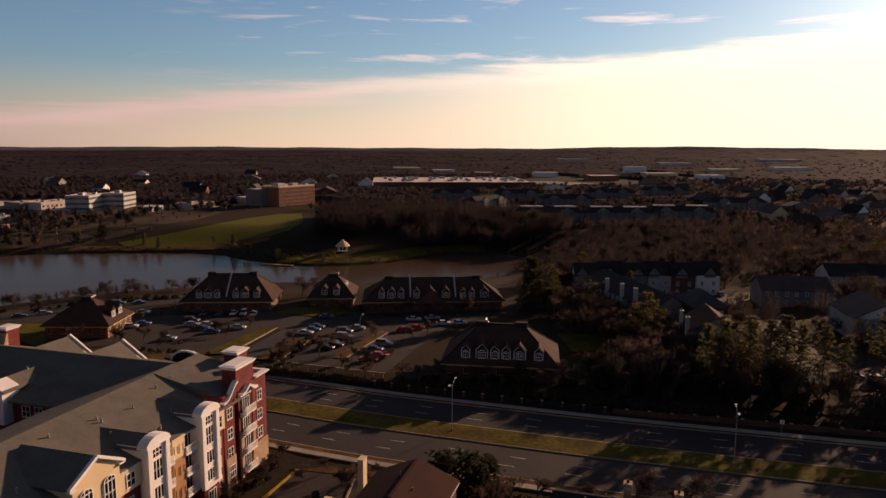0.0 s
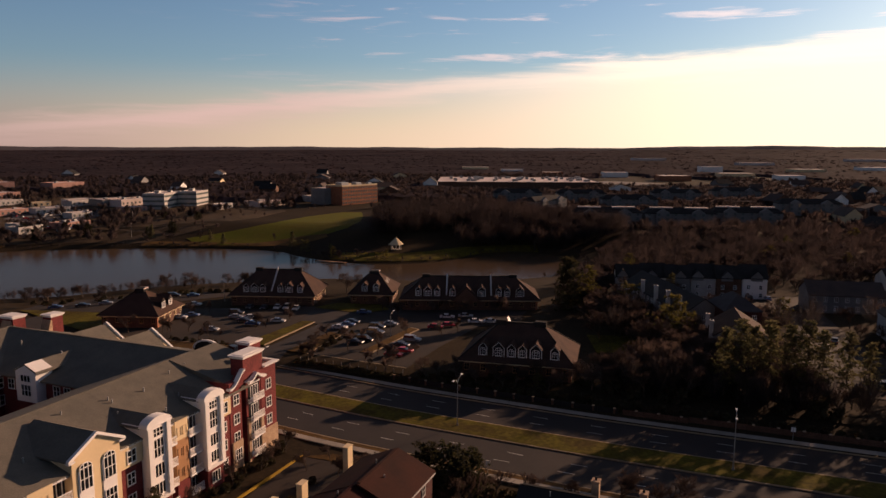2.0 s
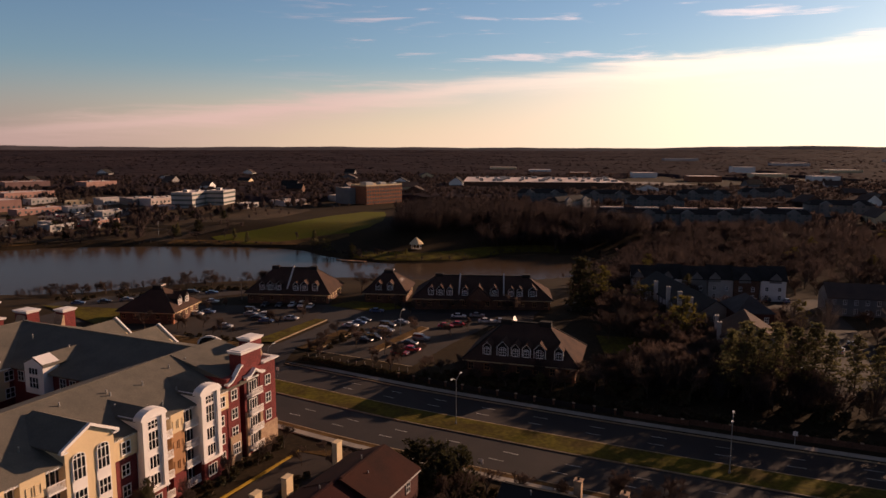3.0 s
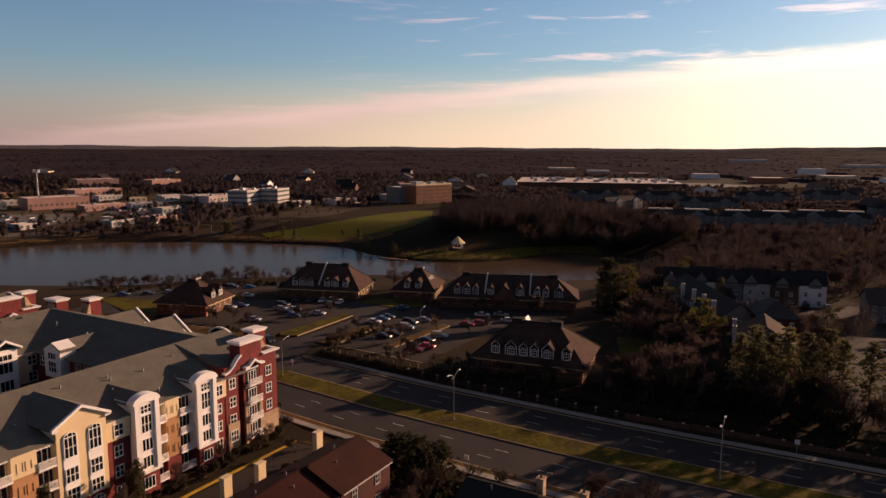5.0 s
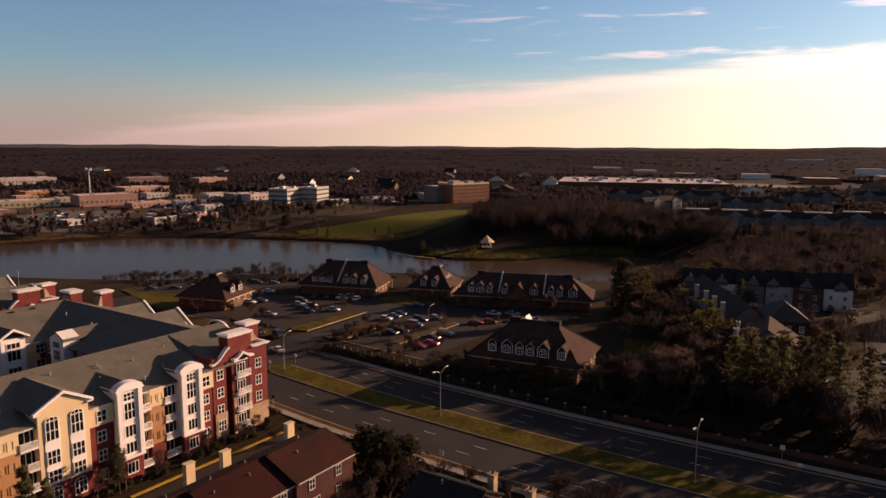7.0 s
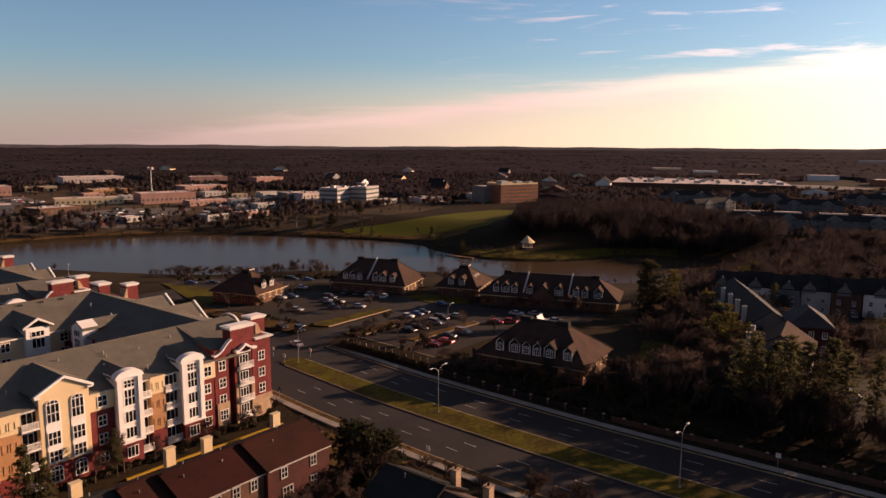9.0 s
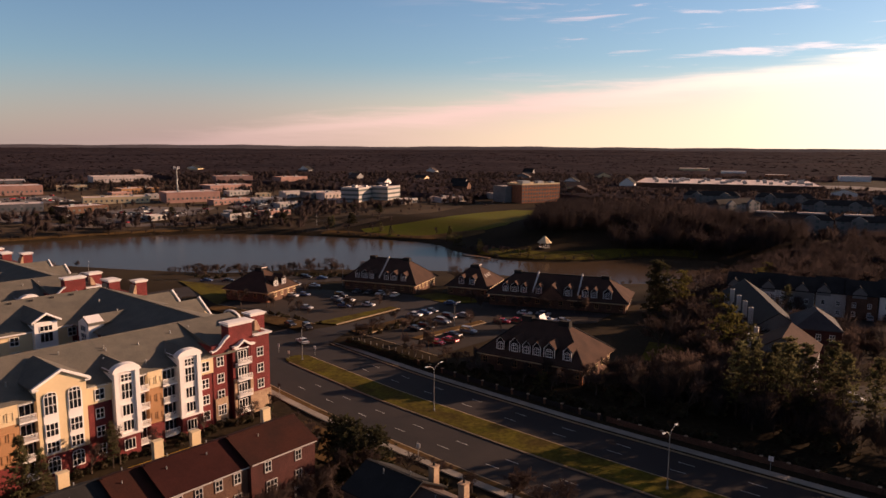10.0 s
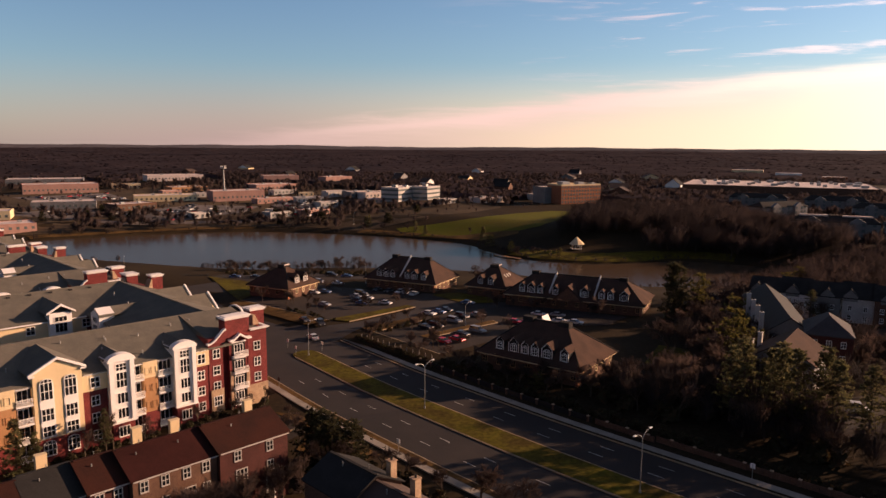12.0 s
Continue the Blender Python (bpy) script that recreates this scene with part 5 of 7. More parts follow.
for x, y, turn, key in ((21.0, 268.0, 100, T_), (25.0, 269.5, 100, K_), (31.0, 271.0, 100, B_), (33.5, 181.0, 30, V_), (50.0, 174.5, 20, K_), (54.5, 173.0, 20, S_), (42.0, 206.0, 80, T_), (45.0, 214.0, 80, D_)):
    park(x, y, turn, key, 0.18)
for x, y, turn, key in ((-91.0, 143.0, 168, W_),):
    c = park(x, y, turn, key, 0.0)
    c.location.z = ROADZ(x) + 0.15

# ---- trees ----
def bare_tree_meshes(seed, height=12.0, spread=0.55, twigs=1.0, last=5, fat=1.6):
    rnd = random.Random(seed)
    wood, fine = Geo(), Geo()

    def grow(p, d, length, r, depth):
        q = p + d * length
        if depth < 3:
            wood.tube(p, q, r, r * 0.62, 5 if depth < 2 else 4)
        else:
            side = d.orthogonal().normalized() * r * fat
            fine.add([p - side, p + side, q], [(0, 1, 2)])
            side = d.cross(side)
            fine.add([p - side, p + side, q], [(0, 1, 2)])
        if depth == last:
            return
        n = (4, 4, 4, 4, int(4 * twigs + 0.5))[depth]
        for k in range(n):
            t = rnd.uniform(0.35, 1.0) if k else 1.0
            a = rnd.uniform(0, 2 * math.pi)
            o = d.orthogonal().normalized()
            o = Matrix.Rotation(a, 3, d) @ o
            e = (d * rnd.uniform(0.55, 1.0) + o * rnd.uniform(spread * 0.6, spread * 1.5) + Vector((0, 0, 0.22))).normalized()
            grow(p + d * length * t, e, length * rnd.uniform(0.55, 0.80), r * (0.62 if depth < 2 else 0.75) * (1 if k else 0.95), depth + 1)

    grow(Vector((0, 0, -0.4)), Vector((rnd.uniform(-0.05, 0.05), rnd.uniform(-0.05, 0.05), 1)).normalized(), height * 0.30, height * 0.018, 0)
    return wood.mesh("trunk", "bark"), fine.mesh("crown", "twigs")


def conifer_meshes(seed, height, radius, mat, ragged=0.3, bare=0.12, rows=16, power=0.8, limbs=7, tufts=5, needles=9, size=0.62, flat=1.0):
    """Whorls of limbs, each with tufts of narrow sprays towards its end and gaps between."""
    rnd = random.Random(seed)
    wood, leaf = Geo(), Geo()
    wood.tube((0, 0, -0.4), (0, 0, height * 0.96), height * 0.013 + 0.05, 0.03, 6)
    lean = rnd.uniform(0, 6.28)
    for k in range(rows):
        f = k / rows
        z0 = height * (bare + (1 - bare) * f)
        for j in range(limbs):
            a = rnd.uniform(0, 2 * math.pi)
            side = 1 + 0.25 * math.cos(a - lean)
            reach = (radius * (1 - f ** (1.0 / power)) ** power + 0.3) * rnd.uniform(1 - ragged, 1.12) * side
            u = Vector((math.cos(a), math.sin(a), rnd.uniform(-0.10, 0.30) * flat))
            base = Vector((0, 0, z0 + rnd.uniform(-0.5, 0.5) * flat * height * (1 - bare) / rows))
            tip = base + u * reach
            if reach > radius * 0.35:
                wood.tube(base, tip, 0.07, 0.02, 3)
            for i in range(tufts):
                t = 1 - 0.75 * (i / tufts) * rnd.uniform(0.6, 1.3)
                c = base + u * reach * t + Vector((rnd.uniform(-1, 1), rnd.uniform(-1, 1), rnd.uniform(-0.4, 0.6) * flat)) * radius * 0.16
                for _ in range(needles):
                    v = (u * 0.5 + Vector((rnd.uniform(-1, 1), rnd.uniform(-1, 1), rnd.uniform(-0.35, 1.0) * flat))).normalized() * size * rnd.uniform(0.5, 1.2)
                    w = v.cross(Vector((rnd.uniform(-1, 1), rnd.uniform(-1, 1), rnd.uniform(-1, 1)))).normalized() * size * 0.17
                    leaf.add([c - v * 0.2, c + v * 0.4 + w, c + v, c + v * 0.4 - w], [(0, 1, 2, 3)])
    return wood.mesh("trunk", "bark"), leaf.mesh("crown", mat)


def bush_mesh(seed, r, h, mat):
    rnd = random.Random(seed)
    g = Geo()
    for _ in range(90):
        a, t = rnd.uniform(0, 2 * math.pi), rnd.uniform(0, 1)
        rr = r * math.sqrt(rnd.uniform(0.1, 1)) * (1 - 0.5 * t)
        c = Vector((rr * math.cos(a), rr * math.sin(a), h * t * rnd.uniform(0.75, 1.0)))
        s = r * 0.30 * rnd.uniform(0.6, 1.2)
        v = Vector((rnd.uniform(-1, 1), rnd.uniform(-1, 1), rnd.uniform(-1, 1))).normalized() * s
        w = Vector((rnd.uniform(-1, 1), rnd.uniform(-1, 1), rnd.uniform(-1, 1))).normalized() * s
        g.add([c - v, c + w, c + v, c - w], [(0, 1, 2), (0, 2, 3)])
    return g.mesh("foliage", mat)


BARE = [bare_tree_meshes(s, 12.0, sp, 1.5, 5, 1.25) for s, sp in ((1, 0.5), (2, 0.6), (3, 0.72), (4, 0.55), (5, 0.65))]
FARBARE = [bare_tree_meshes(s, 12.0, sp, 1.0, 4, 3.0) for s, sp in ((1, 0.5), (2, 0.6), (3, 0.72), (4, 0.55), (5, 0.65))]
PINE = [conifer_meshes(s, 17.0, 3.7, "needles", 0.6, 0.26, 17, 0.72, 6, 6, 11, 0.52, 0.8) for s in (11, 12, 13, 14)]
CEDAR = [conifer_meshes(s, 9.0, 3.6, "needles_dark", 0.55, 0.04, 13, 0.62, 10, 6, 11, 0.48) for s in (51, 52, 53)]
SPRUCE = [conifer_meshes(s, 12.0, 3.0, "needles", 0.35, 0.05, 14, 0.9, 8, 5, 8, 0.60) for s in (21, 22)]
GOLD = [conifer_meshes(s, 12.0, 4.2, "needles_yellow", 0.7, 0.10, 9, 0.5, 7, 4, 12, 0.62) for s in (31, 32, 33)]
KINDS = {"bare": (BARE, "bare_tree", "leafless winter tree with fine brown twigs", "bare trees"), "pine": (PINE, "pine_tree", "tall green pine with a ragged crown", "pines"),
         "spruce": (SPRUCE, "spruce_tree", "dark green dense conifer", "conifers"), "gold": (GOLD, "evergreen_tree", "yellow-green evergreen tree with a loose crown", "evergreens"), "cedar": (CEDAR, "cedar_tree", "broad dark evergreen tree with dense foliage", "cedars")}
tree_rnd = random.Random(77)


def tree(kind, x, y, scale=1.0, wide=1.0, z=None):
    meshes, name, label, group = KINDS[kind]
    w, f = meshes[tree_rnd.randrange(len(meshes))]
    t = thing(name, label, "tree", group)
    zz = h1(x, y) if z is None else z
    t.matrix_world = pose(x, y, zz, 0, 0, tree_rnd.uniform(0, 360)) @ Matrix.Diagonal((scale * wide, scale * wide, scale, 1))
    part("trunk", w, "", t)
    part("crown", f, "", t)
    return t


def inside(p, poly):
    x, y = p
    c = False
    for (ax, ay), (bx, by) in zip(poly, poly[1:] + poly[:1]):
        if (ay > y) != (by > y) and x < (bx - ax) * (y - ay) / (by - ay) + ax:
            c = not c
    return c


def scatter(poly, n, seed, keep=None):
    rnd = random.Random(seed)
    xs, ys = [p[0] for p in poly], [p[1] for p in poly]
    out = []
    tries = 0
    while len(out) < n and tries < n * 60:
        tries += 1
        p = (rnd.uniform(min(xs), max(xs)), rnd.uniform(min(ys), max(ys)))
        if inside(p, poly) and (keep is None or keep(*p)):
            out.append(p)
    return out


# singly placed trees
for kind, x, y, s, w in (
        ("cedar", -17.6, 94.0, 1.16, 0.98), ("cedar", -21.4, 95.2, 1.1, 0.95), ("cedar", -15.5, 97.5, 1.0, 1.0), ("bare", -12.5, 72.5, 1.1, 0.9), ("bare", -13.0, 76.5, 0.9, 0.9), ("bare", -12.6, 68.0, 0.9, 0.9), ("bare", -13.2, 83.5, 0.9, 0.9), ("bare", -14.0, 88.0, 0.8, 1.0), ("bare", -9.5, 76.0, 0.7, 1.1), ("bare", -11.8, 58.5, 0.9, 0.9), ("bare", -11.0, 80.5, 0.75, 1.0), ("bare", -11.5, 63.0, 0.8, 0.9), ("bare", -10.0, 86.0, 0.6, 1.1), ("bare", -12.0, 54.0, 0.8, 1.0), ("bare", -14.2, 66.5, 1.0, 1.0), ("bare", -14.4, 71.0, 1.05, 1.0), ("bare", -14.0, 75.0, 0.9, 1.1), ("bare", -13.2, 61.0, 0.95, 1.0), ("bare", -11.0, 70.0, 0.9, 1.1), ("bare", -33.5, 100.0, 0.5, 1.1), ("bare", -52.5, 104.5, 0.55, 0.7), ("bare", -52.8, 101.0, 0.5, 0.7),
        ("bare", 5.0, 105.0, 0.85, 1.2), ("bare", 11.5, 104.0, 0.8, 1.3), ("bare", -1.0, 103.0, 0.5, 1.2), ("bare", -13.0, 101.5, 0.5, 1.3), ("bare", -9.0, 103.0, 0.45, 1.4),
        ("cedar", -30.5, 232.0, 1.95, 0.75), ("gold", -25.0, 236.0, 1.25, 1.0), ("bare", -35.5, 238.0, 1.0, 1.1), ("gold", -10.0, 228.0, 0.95, 1.2), ("bare", -4.5, 226.0, 0.95, 1.1), ("bare", -1.0, 219.0, 0.9, 1.2),
        ("pine", 18.2, 158.5, 0.86, 0.9), ("pine", 40.5, 159.5, 0.9, 0.85), ("pine", 44.0, 158.0, 0.82, 0.85), ("pine", 21.0, 157.0, 1.0, 1.0), ("pine", 26.5, 159.5, 0.98, 1.0), ("pine", 23.5, 162.5, 0.85, 1.0), ("pine", 30.0, 157.0, 0.98, 0.9), ("pine", 33.5, 160.0, 1.0, 0.9), ("pine", 36.0, 158.0, 0.92, 0.8), ("bare", 15.0, 163.0, 1.1, 1.1), ("bare", 12.0, 157.5, 0.9, 1.1), ("bare", 8.5, 164.5, 1.1, 1.1), ("bare", 19.0, 172.0, 1.25, 1.2), ("bare", 14.0, 172.5, 1.2, 1.2), ("bare", 23.5, 171.5, 1.2, 1.2), ("bare", 27.0, 174.0, 1.1, 1.2), ("bare", 11.0, 178.0, 1.2, 1.2), ("bare", 17.0, 169.0, 1.1, 1.1), ("bare", 28.5, 168.0, 1.0, 1.2), ("bare", -4.0, 206.0, 1.15, 1.2), ("bare", 3.0, 212.0, 1.1, 1.2), ("bare", -8.0, 212.0, 1.15, 1.2), ("bare", 24.0, 166.0, 0.9, 1.1),
        # last two pines stand out of view, added to cast shade on the road
        ("gold", 5.3, 189.0, 1.3, 0.95), ("gold", 9.0, 192.0, 0.9, 1.0), ("bare", 0.0, 208.0, 1.0, 1.1), ("bare", 6.5, 200.0, 0.9, 1.1), ("bare", -6.0, 214.0, 1.0, 1.1), ("bare", 11.5, 194.0, 0.9, 1.1), ("bare", -2.0, 198.0, 1.1, 1.1), ("bare", -10.0, 222.0, 1.0, 1.1), ("bare", 9.5, 159.0, 0.9, 1.0), ("bare", 4.0, 161.0, 1.0, 1.2), ("bare", -1.0, 158.0, 0.9, 1.2), ("bare", 39.5, 156.0, 0.55, 1.0), ("bare", 41.5, 158.0, 0.5, 1.2), ("bare", 0.5, 168.0, 1.0, 1.1), ("bare", 5.0, 174.0, 1.0, 1.1), ("pine", 58.0, 157.0, 1.15, 1.0), ("pine", 63.0, 162.0, 1.2, 1.0),
        ("spruce", -221.5, 360.0, 0.78, 1.0), ("gold", -205.0, 348.0, 0.6, 1.5), ("bare", -160.0, 235.0, 0.9, 1.0), ("bare", -116.0, 238.0, 0.9, 1.1), ("bare", -112.0, 242.0, 0.8, 1.1), ("bare", -186.0, 208.0, 0.8, 1.0), ("bare", -207.0, 184.0, 0.8, 1.0),
        ("bare", -120.0, 165.0, 0.6, 1.0), ("bare", -113.0, 178.0, 0.6, 1.0), ("bare", -135.0, 163.0, 0.6, 1.1), ("bare", -145.0, 160.0, 0.7, 1.0), ("bare", -67.5, 170.0, 0.6, 1.0), ("bare", -67.0, 186.0, 0.5, 1.0), ("bare", -57.0, 156.0, 0.6, 1.1), ("bare", -85.5, 166.0, 0.45, 1.2), ("bare", -86.0, 174.0, 0.45, 1.2), ("bare", -50.0, 222.0, 0.7, 1.1), ("bare", -70.0, 214.0, 0.6, 1.1), ("bare", -60.0, 216.5, 0.6, 1.1), ("bare", -80.0, 208.0, 0.6, 1.0),
        ("bare", -43.0, 150.5, 0.5, 1.3), ("bare", -33.0, 149.5, 0.5, 1.4), ("bare", -24.0, 150.0, 0.55, 1.3), ("bare", -14.0, 151.5, 0.6, 1.3), ("gold", -19.0, 150.0, 0.3, 1.5), ("bare", -8.0, 153.0, 0.7, 1.3), ("bare", -47.0, 151.5, 0.55, 1.2), ("bare", -38.5, 151.5, 0.6, 1.2), ("bare", -29.0, 151.0, 0.6, 1.3), ("bare", -20.5, 152.0, 0.65, 1.2), ("bare", -11.0, 155.0, 0.75, 1.1), ("bare", -16.5, 149.5, 0.5, 1.3), ("bare", -36.0, 148.8, 0.45, 1.4), ("bare", -26.5, 148.8, 0.42, 1.4)):
    tree(kind, x, y, s, w)
rnd = random.Random(19)
for k in range(10):
    f = (k + rnd.uniform(0.1, 0.9)) / 10
    tree("bare", -236 + 62 * f, 190 + 68 * f + rnd.uniform(-8, 2), rnd.uniform(0.5, 0.8), rnd.uniform(1.2, 1.6))
# trees before the apartment front
for k, (y, kind, s) in enumerate(((60.5, "spruce", 0.82), (63.0, "spruce", 0.60), (70.5, "bare", 0.75), (73.8, "pine", 0.48), (75.2, "bare", 0.8), (80.5, "bare", 0.55), (90.5, "bare", 0.5), (97.0, "bare", 0.5), (54.0, "bare", 0.8))):
    tree(kind, -52.8 + 0.5 * (k % 2), y, s, 0.8)

# small trees in the car parks
rnd = random.Random(23)
for poly, n in (([(-150, 158), (-106, 160), (-108, 186), (-112, 204), (-142, 198), (-160, 190)], 12), ([(-88, 158), (-54, 155), (-54, 176), (-52, 198), (-86, 203)], 13), ([(-84, 147.5), (-46, 146.5), (-50, 153), (-84, 156)], 7), ([(-205, 176), (-160, 190), (-165, 225), (-178, 224)], 6), ([(-86, 205), (-44, 220), (-46, 224), (-92, 212)], 7)):
    for x, y in scatter(poly, n, int(abs(poly[0][0]))):
        tree("bare", x, y, rnd.uniform(0.32, 0.6), rnd.uniform(0.8, 1.2))

for x, y in scatter([(40, 152), (64, 152), (66, 166), (62, 200), (54, 205), (58, 172), (40, 164)], 12, 61) + scatter([(26, 178), (36, 196), (34, 240), (24, 222)], 8, 62) + scatter([(50, 206), (64, 206), (62, 250), (50, 250)], 6, 63):
    tree("bare", x, y, rnd.uniform(0.5, 0.9), rnd.uniform(0.9, 1.2))

for x, y in scatter([(-46, 98), (-37, 98), (-36, 106), (-46, 107)], 7, 91):
    tree("bare", x, y, rnd.uniform(0.25, 0.42), rnd.uniform(1.1, 1.5))
for y in (92.0, 84.5, 78.0, 70.0, 63.5):
    tree("bare", -14.6 + rnd.uniform(-0.8, 1.2), y, rnd.uniform(0.75, 1.0), rnd.uniform(0.8, 1.0))

for x, y, s in ((-16, 272, 0.8), (-9, 274, 0.95), (-2, 276, 0.7), (4, 277, 0.9), (12, 280, 0.6), (22, 284, 0.7), (34, 286, 0.85), (41, 288, 0.7), (-20, 266, 1.0), (2, 262, 0.7)):
    tree("bare", x, y, s, 1.1)
tree("pine", 0.0, 258.0, 0.6, 1.0)
tree("gold", 33.0, 228.0, 0.75, 1.1)

HOUSE_CLEAR = [(20.5, 205, 11), (2, 224, 9), (-6, 238, 9), (20.5, 180.5, 9), (66, 222, 14), (52, 262, 14), (82, 300, 16), (29, 265, 17), (44, 205, 12), (40, 185, 15), (44, 172, 13), (50, 230, 9), (9, 272, 14), (-12, 267, 9), (24, 275, 12), (-27, 163, 19), (40, 240, 9), (-9, 178, 11), (-150, 377, 14), (-142, 393, 13), (-134, 408, 12)]


def clear(x, y):
    return all((x - a) ** 2 + (y - b) ** 2 > r * r for a, b, r in HOUSE_CLEAR) and lake_distance(np.array([x]), np.array([y]))[0] > 3


JOINED = []
for poly, n, seed, mixk, smin, smax in (
        ([(-6, 152), (40, 151), (38, 166), (24, 178), (8, 196), (-4, 192)], 60, 5, ("bare",), 0.7, 1.05),
        ([(-28, 240), (-12, 186), (20, 180), (34, 196), (30, 226), (-10, 262), (-36, 268)], 66, 6, ("bare",), 0.7, 1.05),
        # added grove, nearly all out of view to the right, shading the road
        ([(52, 152), (86, 152), (90, 184), (56, 178)], 30, 17, ("bare", "bare", "pine"), 0.9, 1.2),
        ([(46, 160), (120, 160), (130, 290), (70, 290), (56, 240)], 50, 7, ("bare",) * 9 + ("gold",), 0.7, 1.05),
        ([(-40, 262), (-12, 268), (60, 306), (130, 330), (130, 430), (-20, 440), (-44, 380), (-38, 330)], 280, 8, ("bare",) * 25 + ("gold",), 0.8, 1.15),
        ([(-184, 384), (-140, 380), (-108, 404), (-56, 414), (-36, 440), (-120, 500), (-215, 480), (-200, 425), (-182, 396)], 100, 9, ("bare",), 1.1, 1.5),
        ([(-330, 300), (-250, 322), (-215, 334), (-222, 345), (-260, 340), (-330, 312)], 22, 10, ("bare", "bare", "bare", "bare", "cedar"), 0.4, 0.8),
        ([(-385, 190), (-372, 230), (-352, 262), (-362, 262), (-392, 215)], 12, 11, ("bare",), 0.4, 0.7),
        ([(-480, 180), (-395, 215), (-372, 262), (-340, 320), (-300, 340), (-330, 420), (-420, 420), (-520, 330)], 70, 14, ("bare", "bare", "bare", "bare", "cedar"), 0.45, 0.85),
        ([(-330, 330), (-240, 350), (-240, 372), (-330, 345)], 8, 12, ("bare", "spruce"), 0.4, 0.7),
        ([(-195, 325), (-150, 318), (-112, 345), (-150, 350), (-200, 345)], 16, 13, ("bare", "bare", "gold"), 0.3, 0.6)):
    rnd = random.Random(seed * 3 + 1)
    for x, y in scatter(poly, n, seed, clear):
        kind, s, w = mixk[rnd.randrange(len(mixk))], rnd.uniform(smin, smax), rnd.uniform(0.95, 1.3)
        if kind == "bare" and (y > 222 or x < -330 or x > 56):
            JOINED.append((x, y, s, w, rnd.randrange(5), rnd.uniform(0, 6.28)))
        else:
            tree(kind, x, y, s, w)
# the leafless trees beyond the lake's channel, too many to tell apart
for which, name, mat in ((0, "far_trunks", "bark"), (1, "far_crowns", "twigs_far")):
    vs, fs, n0 = [], [], 0
    for x, y, s, w, k, a in JOINED:
        me = FARBARE[k][which]
        co = np.empty(len(me.vertices) * 3)
        me.vertices.foreach_get("co", co)
        co = co.reshape(-1, 3) * (s * w, s * w, s)
        c, sn = math.cos(a), math.sin(a)
        co = co @ np.array([[c, sn, 0], [-sn, c, 0], [0, 0, 1]]) + (x, y, h1(x, y))
        vs.append(co)
        fs += [tuple(i + n0 for i in p.vertices) for p in me.polygons]
        n0 += len(co)
    me = bpy.data.meshes.new(name)
    me.from_pydata(np.concatenate(vs).tolist(), [], fs)
    me.materials.append(MAT[mat])
    tagged(new(name, me), "leafless winter trees beyond the pines and the lake" if which else "bare trunks of the trees beyond the pines and the lake", "woods", kind="stuff")

# shrubs and hedges
BUSH = [bush_mesh(s, 1.0, 1.3, "hedge") for s in (41, 42, 43)]


def bush(x, y, s, hgt=1.0, lift=0.1, mat=None):
    t = thing("shrub", "low rounded evergreen shrub", "shrub", "shrubs", at=(x, y, h1(x, y) + lift))
    t.matrix_world = t.matrix_world @ Matrix.Diagonal((s, s, s * hgt, 1))
    part("foliage", BUSH[tree_rnd.randrange(3)], "", t)


rnd = random.Random(8)
for k in range(30):
    bush(-54.0 + rnd.uniform(-0.5, 2.0), 52 + k * 1.85, rnd.uniform(0.6, 1.2))
for k in range(34):
    x = -80 + k * 1.05
    bush(x, 150.0 - 0.1 * k + rnd.uniform(-0.3, 0.3), rnd.uniform(0.8, 1.1), 1.0, 0.2)
for x, y in scatter([(-8, 152), (42, 151), (40, 164), (26, 178), (10, 196), (-2, 190), (0, 170)], 60, 88, clear):
    bush(x, y, rnd.uniform(1.2, 2.4), 1.1)
for k in range(40):
    bush(-46 + k * 2.4, road_y(-46 + k * 2.4) + 20.8 + rnd.uniform(-0.5, 1.5), rnd.uniform(0.9, 1.6))
for k in range(22):
    bush(-82 + rnd.uniform(-4, 2), 158 + k * 1.1, rnd.uniform(0.5, 0.9), 1.0, 0.3)
for k in range(34):
    bush(-24 + k * 1.5, 99.8 + rnd.uniform(-1.6, 2.6), rnd.uniform(0.9, 1.7))
for k in range(16):
    bush(-40 + rnd.uniform(-2, 1), 60 + k * 2.4, rnd.uniform(0.6, 1.1))
for k in range(30):
    a = rnd.uniform(0, 1)
    bush(-44 + 36 * a, 151.0 + 4.5 * a + rnd.uniform(-1, 1), rnd.uniform(0.7, 1.3))
for k in range(60):
    f = rnd.uniform(0, 1)
    bush(-216 + 58 * f + rnd.uniform(-4, 6), 184 + 58 * f + rnd.uniform(-8, 2), rnd.uniform(0.6, 1.5))
for k in range(14):
    bush(-128 + k * 1.9 + rnd.uniform(-0.5, 0.5), 157.5 + rnd.uniform(-1, 2), rnd.uniform(0.5, 1.0))


